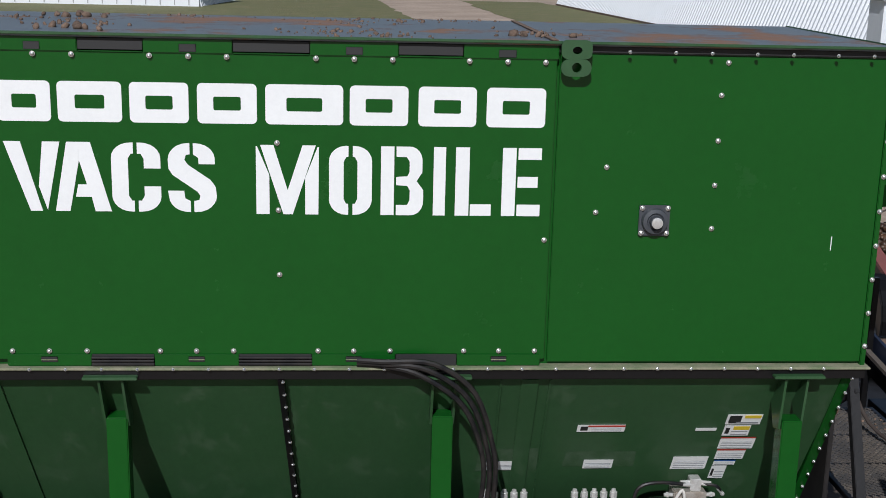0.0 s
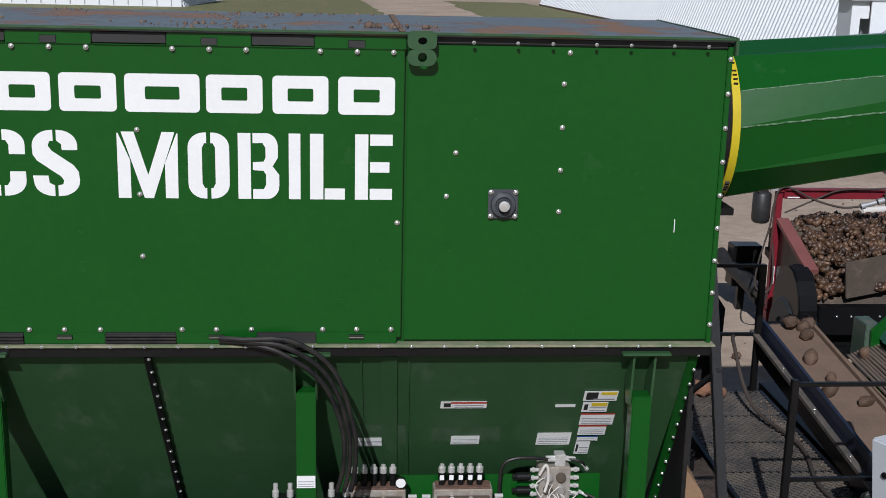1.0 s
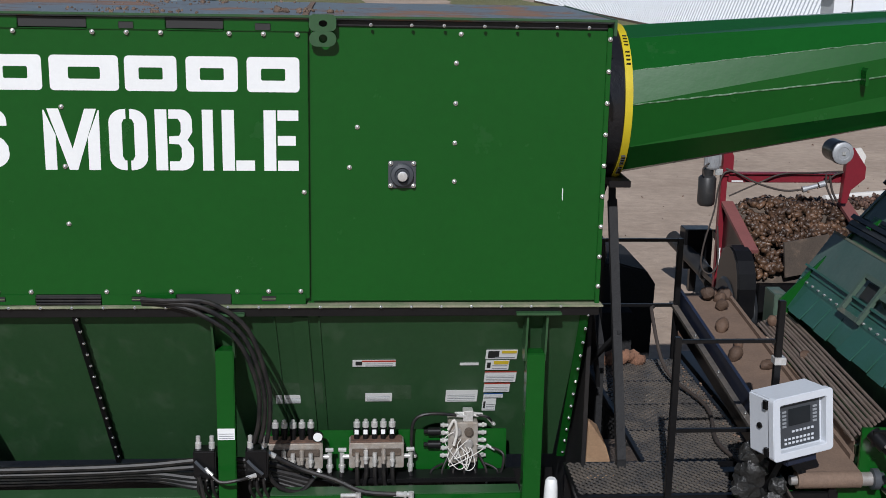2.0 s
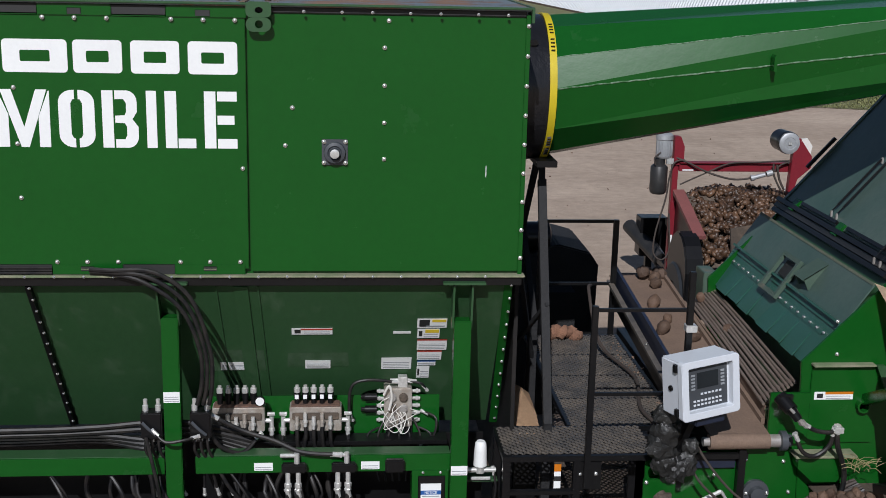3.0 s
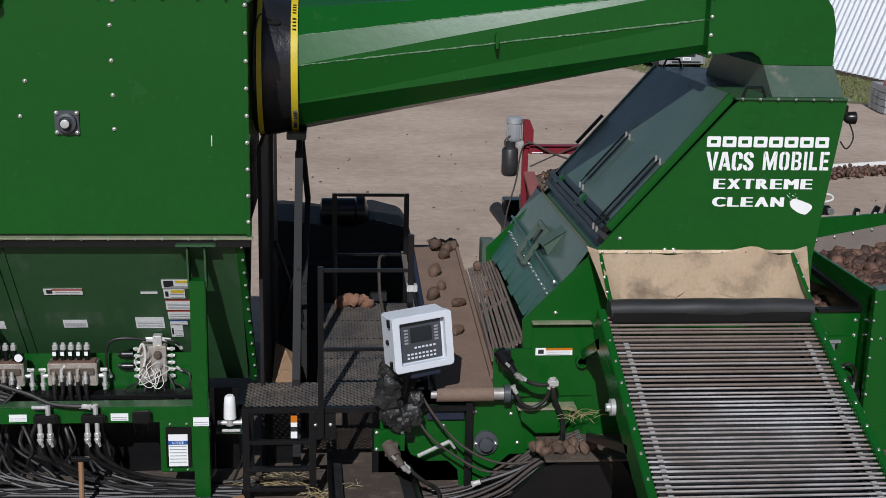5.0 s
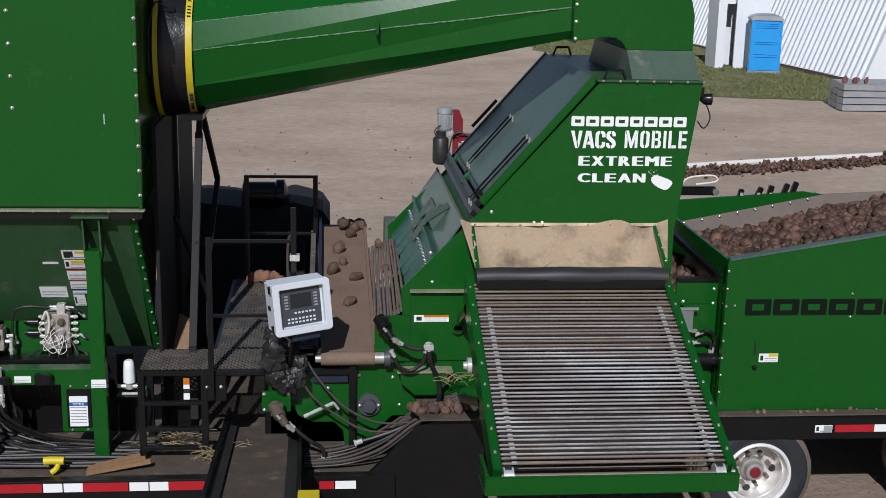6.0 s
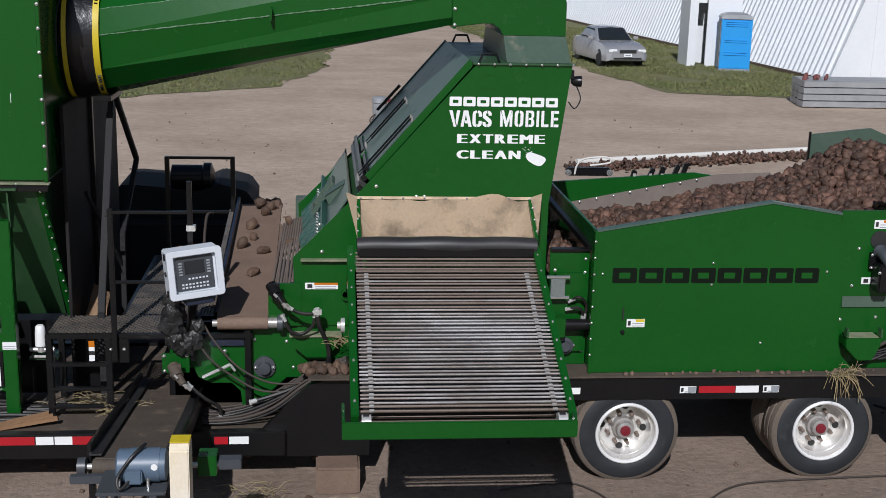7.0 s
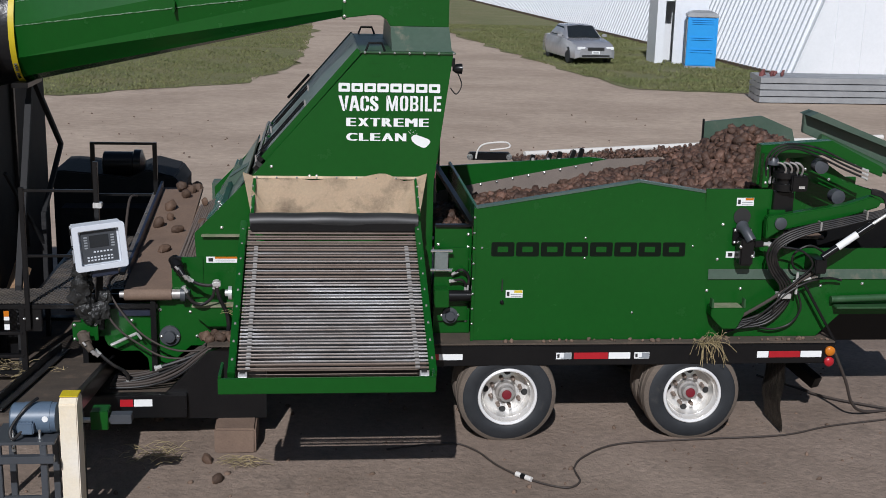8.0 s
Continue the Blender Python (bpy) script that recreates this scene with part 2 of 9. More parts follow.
def prism(bm, pts, axis, a, b):
    """A flat outline of (u, v) pairs, drawn out along an axis from a to b."""
    def at(u, v, w):
        return {"y": (u, w, v), "x": (w, u, v), "z": (u, v, w)}[axis]
    lo, hi = ([bm.verts.new(at(u, v, w)) for u, v in pts] for w in (a, b))
    n = len(pts)
    faces = [bm.faces.new(lo), bm.faces.new(hi[::-1])]
    faces += [bm.faces.new((lo[i], hi[i], hi[(i + 1) % n], lo[(i + 1) % n])) for i in range(n)]
    bmesh.ops.recalc_face_normals(bm, faces=faces)
    return lo + hi


def ring_prism(bm, outer, inner, axis, a, b):
    """As prism, with a hole: outer and inner outlines of equal length."""
    def at(u, v, w):
        return {"y": (u, w, v), "x": (w, u, v), "z": (u, v, w)}[axis]
    loops = [[bm.verts.new(at(u, v, w)) for u, v in pts] for pts in (outer, inner) for w in (a, b)]
    n, faces = len(outer), []
    for p, q in ((0, 1), (1, 3), (3, 2), (2, 0)):
        faces += [bm.faces.new((loops[p][i], loops[p][(i + 1) % n], loops[q][(i + 1) % n], loops[q][i])) for i in range(n)]
    bmesh.ops.recalc_face_normals(bm, faces=faces)


def rounded(x0, x1, z0, z1, r, k=4):
    pts = []
    for cx, cz, a in ((x1 - r, z1 - r, 0), (x0 + r, z1 - r, 90), (x0 + r, z0 + r, 180), (x1 - r, z0 + r, 270)):
        pts += [(cx + r * math.cos(radians(a + 90 * i / k)), cz + r * math.sin(radians(a + 90 * i / k))) for i in range(k + 1)]
    return pts


def loft(bm, rings, cap=True, closed=True):
    """Skin between rings of equally many points."""
    vs = [[bm.verts.new(p) for p in ring] for ring in rings]
    n, faces = len(vs[0]), []
    for a, b in zip(vs, vs[1:]):
        for i in range(n if closed else n - 1):
            faces.append(bm.faces.new((a[i], a[(i + 1) % n], b[(i + 1) % n], b[i])))
    if cap and closed:
        faces += [bm.faces.new(vs[0][::-1]), bm.faces.new(vs[-1])]
    bmesh.ops.recalc_face_normals(bm, faces=faces)
    return vs


def smooth_path(pts, steps=6):
    p = [Vector(q) for q in pts]
    if len(p) < 3:
        return p
    out = []
    for i in range(len(p) - 1):
        a, b, c, d = p[max(i - 1, 0)], p[i], p[i + 1], p[min(i + 2, len(p) - 1)]
        for k in range(steps):
            t = k / steps
            out.append(0.5 * (2 * b + (c - a) * t + (2 * a - 5 * b + 4 * c - d) * t * t + (3 * b - a - 3 * c + d) * t ** 3))
    return out + [p[-1]]


def tube(bm, pts, r, n=8, soft=True, steps=5):
    p = smooth_path(pts, steps) if soft else [Vector(q) for q in pts]
    rings, up = [], Vector((0.31, 0.22, 0.93))
    for i, q in enumerate(p):
        d = (p[min(i + 1, len(p) - 1)] - p[max(i - 1, 0)]).normalized()
        s = d.cross(up)
        s = (s if s.length > 1e-3 else d.cross(Vector((1, 0, 0)))).normalized()
        u = s.cross(d)
        up = u
        rr = r[min(i, len(r) - 1)] if isinstance(r, (list, tuple)) else r
        rings.append([q + rr * (math.cos(2 * math.pi * k / n) * s + math.sin(2 * math.pi * k / n) * u) for k in range(n)])
    loft(bm, rings)


def rod(bm, a, b, r, n=10, r2=None):
    a, b = Vector(a), Vector(b)
    d = (b - a).normalized()
    s = d.cross(Vector((0, 0, 1)) if abs(d.z) < 0.9 else Vector((1, 0, 0))).normalized()
    u = s.cross(d)
    loft(bm, [[q + rr * (math.cos(2 * math.pi * (k + 0.5) / n) * s + math.sin(2 * math.pi * (k + 0.5) / n) * u) for k in range(n)] for q, rr in ((a, r), (b, r2 or r))])


def bar(bm, a, b, w, h):
    """A square bar from a to b."""
    a, b = Vector(a), Vector(b)
    d = (b - a).normalized()
    s = d.cross(Vector((0, 0, 1)) if abs(d.z) < 0.95 else Vector((0, 1, 0))).normalized()
    u = s.cross(d)
    loft(bm, [[q + i * w / 2 * s + j * h / 2 * u for i, j in ((-1, -1), (1, -1), (1, 1), (-1, 1))] for q in (a, b)])


def lathe(bm, profile, centre, axis="y", n=32, ring=False, open_front=False):
    """Profile of (along, radius) pairs turned about an axis through centre. ring: the profile closes on itself, with a hole through. open_front: no face over the first ring."""
    c = Vector(centre)
    rings = []
    for w, r in profile:
        loop = []
        for k in range(n):
            p, q = r * math.cos(2 * math.pi * k / n), r * math.sin(2 * math.pi * k / n)
            loop.append(c + Vector({"y": (p, w, q), "x": (w, p, q), "z": (p, q, w)}[axis]))
        rings.append(loop)
    if open_front:
        vs = loft(bm, rings, cap=False)
        bm.faces.new(vs[-1])
        bmesh.ops.recalc_face_normals(bm, faces=bm.faces[:])
        return
    if not ring:
        loft(bm, rings)
        return
    vs = loft(bm, rings, cap=False)
    faces = [bm.faces.new((vs[-1][i], vs[-1][(i + 1) % n], vs[0][(i + 1) % n], vs[0][i])) for i in range(n)]
    bmesh.ops.recalc_face_normals(bm, faces=bm.faces[:])


def thing(name, at, label, category, group="", kind=""):
    ob = new(name)
    ob.empty_display_size = 0.1
    ob.location = at
    return tagged(ob, label, category, group, kind)


def under(ob, parent):
    ob.parent = parent
    if parent.type == "EMPTY":
        ob.matrix_parent_inverse = Matrix.Translation(-parent.location)
    return ob


def mesh_of(name, bm, material, smooth=False, bevel=0.0):
    if bevel:
        bmesh.ops.remove_doubles(bm, verts=bm.verts, dist=1e-5)
        sharp = [e for e in bm.edges if len(e.link_faces) == 2 and e.calc_face_angle(0) > 0.6]
        bmesh.ops.bevel(bm, geom=sharp, offset=bevel, segments=2, affect="EDGES", clamp_overlap=True)
    me = bpy.data.meshes.new(name)
    bm.to_mesh(me)
    bm.free()
    me.materials.append(material)
    if smooth:
        me.polygons.foreach_set("use_smooth", [True] * len(me.polygons))
        me.set_sharp_from_angle(angle=radians(38))
    return me


def part(name, bm, material, parent, label="", smooth=False, bevel=0.0, kind=""):
    ob = under(new(name, mesh_of(name, bm, material, smooth, bevel)), parent)
    return tagged(ob, label, kind=kind)


def single(name, bm, material, label, category, group="", kind="", smooth=False, bevel=0.0):
    return tagged(new(name, mesh_of(name, bm, material, smooth, bevel)), label, category, group, kind)


def piece(name, me, parent, m):
    ob = under(new(name, me), parent)
    ob.matrix_basis = m
    return ob


def bx(parent, name, material, x0, x1, y0, y1, z0, z1, label="", bevel=0.004):
    bm = bmesh.new()
    box(bm, x0, x1, y0, y1, z0, z1)
    return part(name, bm, material, parent, label, bevel=bevel)


def bolt_mesh(r=0.016, axis="y"):
    bm = bmesh.new()
    if axis == "y":
        lathe(bm, [(0.0, r * 1.35), (-0.005, r * 1.35), (-0.0051, r), (-0.016, r * 0.85), (-0.020, r * 0.3)], (0, 0, 0), "y", 8)
    else:
        lathe(bm, [(0.0, r * 1.35), (0.005, r * 1.35), (0.0051, r), (0.016, r * 0.85), (0.020, r * 0.3)], (0, 0, 0), axis, 8)
    return mesh_of("bolt", bm, ZINC, True)


BOLT, BOLT_Z, BOLT_SMALL = bolt_mesh(0.0115), bolt_mesh(0.010, "z"), bolt_mesh(0.008)


def bolts(parent, places, me=None):
    for p in places:
        piece("bolt", me or BOLT, parent, pose(*p))


def lettering(text, parent, material, spans, z0, z1, y, label="", bold=0.0, deep=0.002):
    """Words in the built-in font, each letter fitted to its span on a wall that faces -y. bold: metres by which strokes are widened."""
    for ch, (x0, x1) in zip(text, spans):
        cu = bpy.data.curves.new("letter", "FONT")
        cu.body, cu.extrude, cu.resolution_u = ch, 0.01, 4
        tmp = new("letter", cu)
        src = bpy.data.meshes.new_from_object(tmp.evaluated_get(bpy.context.evaluated_depsgraph_get()))
        bpy.data.objects.remove(tmp)
        co = np.array([v.co[:] for v in src.vertices])
        lo, hi = co.min(0), co.max(0)
        polys = [list(p.vertices) for p in src.polygons]
        vs, fs = [], []
        for k, (dx, dz) in enumerate(((0, 0), (0.5, 0), (1, 0)) if bold else ((0, 0),)):
            b = len(vs)
            for c in co:
                u, w = (c[0] - lo[0]) / (hi[0] - lo[0]), (c[1] - lo[1]) / (hi[1] - lo[1])
                vs.append((x0 + u * (x1 - x0 - bold) + dx * bold, y - (deep + 0.0004 * k if c[2] > 0 else 0.0), z0 + bold * 0.25 + w * (z1 - z0 - bold * 0.5) + dz * bold * 0.25))
            fs += [[b + q for q in p] for p in polys]
        me = bpy.data.meshes.new("letter")
        me.from_pydata(vs, [], fs)
        me.materials.append(material)
        tagged(under(new("letter", me), parent), label)


def arc(cx, cz, rx, rz, a0, a1, n=6):
    """Points of an elliptic arc, in degrees."""
    return [(cx + rx * math.cos(radians(a0 + (a1 - a0) * i / n)), cz + rz * math.sin(radians(a0 + (a1 - a0) * i / n))) for i in range(n + 1)]


def slab(x0, x1, z0, z1):
    return [(x0, z0), (x1, z0), (x1, z1), (x0, z1)]


def flipped(pts, x=False, z=False):
    return [(1 - a if x else a, 1 - b if z else b) for a, b in pts]


STENCIL = {}
STENCIL["V"] = [[(0, 1), (0.30, 1), (0.645, 0), (0.43, 0)], [(0.69, 1), (1, 1), (0.735, 0.01), (0.595, 0.36)]]
STENCIL["A"] = [[(0, 0), (0.26, 0), (0.45, 0.74), (0.45, 1), (0.24, 1)],
                [(0.451, 1), (0.451, 0.74), (0.575, 0.39), (0.42, 0.39), (0.37, 0.21), (0.65, 0.21), (0.71, 0), (1, 0), (0.66, 1)]]
half = arc(0.40, 0.22, 0.40, 0.22, 270, 180) + arc(0.40, 0.78, 0.40, 0.22, 180, 90) + [(0.45, 1), (0.45, 0.84), (0.40, 0.84), (0.34, 0.77), (0.34, 0.23), (0.40, 0.16), (0.45, 0.16), (0.45, 0)]
hook = [(0.53, 0.84), (0.53, 1)] + arc(0.60, 0.78, 0.40, 0.22, 90, 0) + [(1, 0.63), (0.66, 0.63), (0.66, 0.77), (0.60, 0.84)]
STENCIL["C"] = [half, hook, flipped(hook, z=True)]
STENCIL["O"] = [half, flipped(half, x=True)]
STENCIL["S"] = [[(0.46, 0.84), (0.46, 1)] + arc(0.42, 0.76, 0.41, 0.24, 90, 180) + [(0.02, 0.63), (0.10, 0.54), (0.60, 0.30), (0.66, 0.24), (0.64, 0.18), (0.53, 0.16), (0.53, 0)] + arc(0.58, 0.24, 0.42, 0.24, 270, 360) + [(0.98, 0.37), (0.88, 0.47), (0.42, 0.69), (0.35, 0.76), (0.38, 0.83)],
                [(0.53, 0.84), (0.53, 1)] + arc(0.57, 0.78, 0.40, 0.22, 90, 0) + [(0.97, 0.70), (0.64, 0.70), (0.63, 0.79)],
                [(0.46, 0.16), (0.46, 0)] + arc(0.42, 0.22, 0.40, 0.22, 270, 180) + [(0.0, 0.31), (0.33, 0.31), (0.35, 0.20)]]
STENCIL["M"] = [[(0, 0), (0.21, 0), (0.21, 0.57), (0.02, 0.98), (0, 0.98)], [(0.07, 1), (0.28, 1), (0.5, 0.35), (0.74, 1), (0.95, 1), (0.58, 0), (0.43, 0)], [(0.78, 0), (0.99, 0), (1, 0.98), (0.98, 0.98), (0.78, 0.53)]]
bowl = [(0.36, 0.44), (0.36, 0.56), (0.62, 0.57), (0.67, 0.63), (0.67, 0.78), (0.60, 0.85), (0.36, 0.85), (0.36, 1), (0.68, 1)] + arc(0.68, 0.80, 0.29, 0.20, 80, 0) + [(0.97, 0.63), (0.84, 0.50), (1, 0.37)]
STENCIL["B"] = [slab(0, 0.31, 0, 1), bowl + arc(0.70, 0.20, 0.30, 0.20, 0, -90) + [(0.36, 0), (0.36, 0.15), (0.62, 0.15), (0.68, 0.22), (0.68, 0.37), (0.62, 0.43)]]
STENCIL["I"] = [slab(0, 1, 0, 1)]
STENCIL["L"] = [slab(0, 0.38, 0, 1), slab(0.42, 1, 0, 0.17)]
STENCIL["E"] = [slab(0, 0.35, 0, 1), slab(0.40, 1, 0.83, 1), slab(0.40, 0.92, 0.42, 0.58), slab(0.40, 1, 0, 0.17)]


def stencil(text, parent, material, spans, z0, z1, y, label=""):
    """Stencilled capitals, each fitted to its span on a wall that faces -y."""
    for ch, (x0, x1) in zip(text, spans):
        bm = bmesh.new()
        for pts in STENCIL[ch]:
            prism(bm, [(x0 + a * (x1 - x0), z0 + b * (z1 - z0)) for a, b in pts], "y", y - 0.002, y + 0.001)
        part("letter", bm, material, parent, label)


def even_spans(x0, x1, weights, gap):
    """Spans of the given relative widths, with even gaps, from x0 to x1."""
    unit = (x1 - x0 - gap * (len(weights) - 1)) / sum(weights)
    out, a = [], x0
    for w in weights:
        out.append((a, a + w * unit))
        a += w * unit + gap
    return out


def emblem(parent, material, spans, z0, z1, y, label, slot=0.34):
    """A maker's mark as plain blocks, each with one slot."""
    for x0, x1 in spans:
        bm = bmesh.new()
        w, h = x1 - x0, z1 - z0
        r = 0.12 * h
        ring_prism(bm, rounded(x0, x1, z0, z1, r), rounded(x0 + w * 0.27, x1 - w * 0.27, z0 + h * (0.5 - slot / 2), z1 - h * (0.5 - slot / 2), r * 0.4), "y", y - 0.002, y)
        part("emblem_block", bm, material, parent, label)


def sticker(parent, x0, x1, z0, z1, y, bands=(), rows=2, slope=0.0, label="white safety sticker", pict=True):
    """A label of paper: a plate, colour bands and rows of plain bars. slope: metres by which y falls per metre of height."""
    def face(m, a, b, c, d, e):
        bm = bmesh.new()
        ys = [y - slope * (c - z0), y - slope * (d - z0)]
        v = [bm.verts.new(p) for p in ((a, ys[0] - e, c), (b, ys[0] - e, c), (b, ys[1] - e, d), (a, ys[1] - e, d),
                                       (a, ys[0] + 0.002, c), (b, ys[0] + 0.002, c), (b, ys[1] + 0.002, d), (a, ys[1] + 0.002, d))]
        for f in ((0, 1, 2, 3), (7, 6, 5, 4), (0, 4, 5, 1), (1, 5, 6, 2), (2, 6, 7, 3), (3, 7, 4, 0)):
            bm.faces.new([v[i] for i in f])
        bmesh.ops.recalc_face_normals(bm, faces=bm.faces)
        return bm
    plate = part("sticker", face(WHITE, x0, x1, z0, z1, 0.002), WHITE, parent, label)
    w, h = x1 - x0, z1 - z0
    for m, u0, u1, v0, v1 in bands:
        part("band", face(m, x0 + u0 * w, x0 + u1 * w, z0 + v0 * h, z0 + v1 * h, 0.0035), m, plate)
    left = 0.30 if pict else 0.06
    for i in range(rows):
        v0 = 0.12 + i * 0.6 / max(rows, 1)
        part("print_line", face(GREY_INK, x0 + left * w, x0 + 0.93 * w, z0 + v0 * h, z0 + (v0 + 0.13 / rows) * h, 0.0045), GREY_INK, plate)
    if pict:
        part("pictogram", face(INK, x0 + 0.07 * w, x0 + 0.22 * w, z0 + 0.22 * h, z0 + 0.78 * h, 0.0045), INK, plate)
    return plate


def hose(parent, pts, r=0.017, material=None, name="hose", ends=True):
    bm = bmesh.new()
    tube(bm, pts, r, 8)
    h = part(name, bm, material or HOSE, parent, smooth=True)
    if ends:
        for a, b in ((pts[0], pts[1]), (pts[-1], pts[-2])):
            a, b = Vector(a), Vector(b)
            d = (b - a).normalized()
            e = bmesh.new()
            rod(e, a - d * 0.015, a + d * 0.042, r * 1.12, 8)
            rod(e, a - d * 0.028, a - d * 0.012, r * 1.45, 6)
            part("hose_fitting", e, STEEL, h, smooth=True)
    return h


def lump(bm, centre, size, seed, sub=1):
    """One potato or clod: a stretched, dented ball."""
    rnd = random.Random(seed)
    res = bmesh.ops.create_icosphere(bm, subdivisions=sub, radius=1.0)
    turn = Euler((rnd.uniform(0, 6), rnd.uniform(0, 6), rnd.uniform(0, 6))).to_matrix()
    off = Vector((rnd.uniform(0, 90),) * 3)
    for v in res["verts"]:
        p = v.co * (1 + 0.34 * noise.noise(v.co * 1.5 + off))
        v.co = turn @ Vector((p.x * size[0], p.y * size[1], p.z * size[2])) + Vector(centre)


def lump_data(count, seed, size):
    """A few lump shapes as plain arrays, to be strewn quickly."""
    out = []
    for i in range(count):
        bm = bmesh.new()
        lump(bm, (0, 0, 0), size, seed + i)
        bm.verts.index_update()
        out.append((np.array([v.co[:] for v in bm.verts]), [[v.index for v in f.verts] for f in bm.faces]))
        bm.free()
    return out


def strewn(name, places, shapes, material, label, category, seed, group=""):
    """Very many lumps as one mesh. places: (x, y, z, scale)."""
    rnd = random.Random(seed)
    vs, fs, base = [], [], 0
    for x, y, z, s in places:
        co, faces = rnd.choice(shapes)
        r = np.array(Euler((rnd.uniform(0, 6), rnd.uniform(0, 6), rnd.uniform(0, 6))).to_matrix())
        vs.append(co @ r.T * s + np.array((x, y, z)))
        fs += [[base + i for i in f] for f in faces]
        base += len(co)
    me = bpy.data.meshes.new(name)
    me.from_pydata(np.concatenate(vs).tolist(), [], fs)
    me.materials.append(material)
    me.polygons.foreach_set("use_smooth", [True] * len(me.polygons))
    return tagged(new(name, me), label, category, group, "stuff")


# ---- ground, lawns, far buildings ----
def axis_steps(lo, hi, fine_lo, fine_hi, fine, coarse):
    a, out = lo, []
    while a < hi:
        out.append(a)
        d = 0 if fine_lo <= a <= fine_hi else min(abs(a - fine_lo), abs(a - fine_hi))
        a += fine + min(d * 0.25, coarse)
    return out + [hi]


def sheet(name, xs, ys, height, material, label, category):
    vs = [(x, y, height(x, y)) for y in ys for x in xs]
    n = len(xs)
    fs = [(j * n + i, j * n + i + 1, (j + 1) * n + i + 1, (j + 1) * n + i) for j in range(len(ys) - 1) for i in range(n - 1)]
    me = bpy.data.meshes.new(name)
    me.from_pydata(vs, [], fs)
    me.materials.append(material)
    me.polygons.foreach_set("use_smooth", [True] * len(me.polygons))
    return tagged(new(name, me), label, category, kind="structure")


def rough_ground(x, y):
    near = 1.0 if -8 < x < 40 and -12 < y < 20 else 0.3
    return near * (0.012 * noise.noise(Vector((x * 0.8, y * 0.8, 0))) + 0.006 * noise.noise(Vector((x * 3, y * 3, 4)))) - 0.012


sheet("ground", axis_steps(-900, 900, -8, 26, 0.30, 60), axis_steps(-400, 1500, -6, 22, 0.30, 60), rough_ground, DIRT, "bare tan dirt yard with wheel tracks", "ground")


def patch(name, border, z, material, label, category, wobble, steps=6, seed=0):
    """A flat sheet on the ground with an uneven border."""
    pts = []
    for i, a in enumerate(border):
        b = border[(i + 1) % len(border)]
        for k in range(steps):
            t = k / steps
            x, y = a[0] + (b[0] - a[0]) * t, a[1] + (b[1] - a[1]) * t
            pts.append((x + wobble * noise.noise(Vector((x * 0.6, y * 0.6, seed))), y + wobble * noise.noise(Vector((x * 0.6, y * 0.6, seed + 9)))))
    bm = bmesh.new()
    bm.faces.new([bm.verts.new((x, y, z)) for x, y in pts])
    bmesh.ops.triangulate(bm, faces=bm.faces)
    bmesh.ops.recalc_face_normals(bm, faces=bm.faces)
    return single(name, bm, material, label, category, kind="structure")


patch("damp_soil", [(-7, -6), (2, -7), (9, -6.5), (15, -5), (15.5, 1), (13, 3.4), (8, 4.2), (3.4, 5.4), (-2, 5), (-7, 4)], 0.012, DAMP,
      "dark damp trampled soil round the trailer", "soil", 0.7, 10)
LAWN_LEFT = [(-60, 26), (-20, 25.4), (-8, 26), (-1.5, 26.8), (4.0, 31.0), (5.6, 38), (6.0, 46), (6.2, 65), (5.0, 82), (3.2, 103), (-2, 170), (-60, 170)]
LAWN_RIGHT = [(13.2, 66), (15.0, 49), (16.6, 36.5), (18.0, 30.8), (21.8, 30.0), (26, 33), (25.4, 36), (20.0, 109), (19.0, 118), (11.0, 118), (11.4, 97)]
patch("lawn", LAWN_LEFT, 0.002, LAWN, "patchy short grass beside the dirt lane", "grass", 0.9, 8, 2)
patch("lawn", LAWN_RIGHT, 0.002, LAWN, "patchy short grass along the storage building", "grass", 0.7, 8, 5)


def inside(x, y, poly):
    hit = False
    for (x0, y0), (x1, y1) in zip(poly, poly[1:] + poly[:1]):
        if (y0 > y) != (y1 > y) and x < (x1 - x0) * (y - y0) / (y1 - y0) + x0:
            hit = not hit
    return hit


def grass_stuff(poly, box4, count, seed, label):
    rnd = random.Random(seed)
    vs, fs = [], []
    while len(fs) < count:
        x, y = rnd.uniform(box4[0], box4[1]), rnd.uniform(box4[2], box4[3])
        if not inside(x, y, poly) or noise.noise(Vector((x * 0.5, y * 0.5, 1))) < rnd.uniform(-0.6, 0.2):
            continue
        a, h, w = rnd.uniform(0, 6.3), rnd.uniform(0.03, 0.11), rnd.uniform(0.012, 0.03)
        b = len(vs)
        vs += [(x - w * math.cos(a), y - w * math.sin(a), 0.015), (x + w * math.cos(a), y + w * math.sin(a), 0.015), (x + rnd.uniform(-0.08, 0.08), y + rnd.uniform(-0.08, 0.08), h)]
        fs.append((b, b + 1, b + 2))
    me = bpy.data.meshes.new("grass")
    me.from_pydata(vs, [], fs)
    me.materials.append(BLADES)
    tagged(new("grass", me), label, "grass", kind="stuff")


grass_stuff(LAWN_LEFT, (-12, 6.5, 25.5, 62), 60000, 3, "tufted short grass at the edge of the lane")
grass_stuff(LAWN_RIGHT, (13, 26, 30, 66), 60000, 4, "tufted short grass by the storage building")


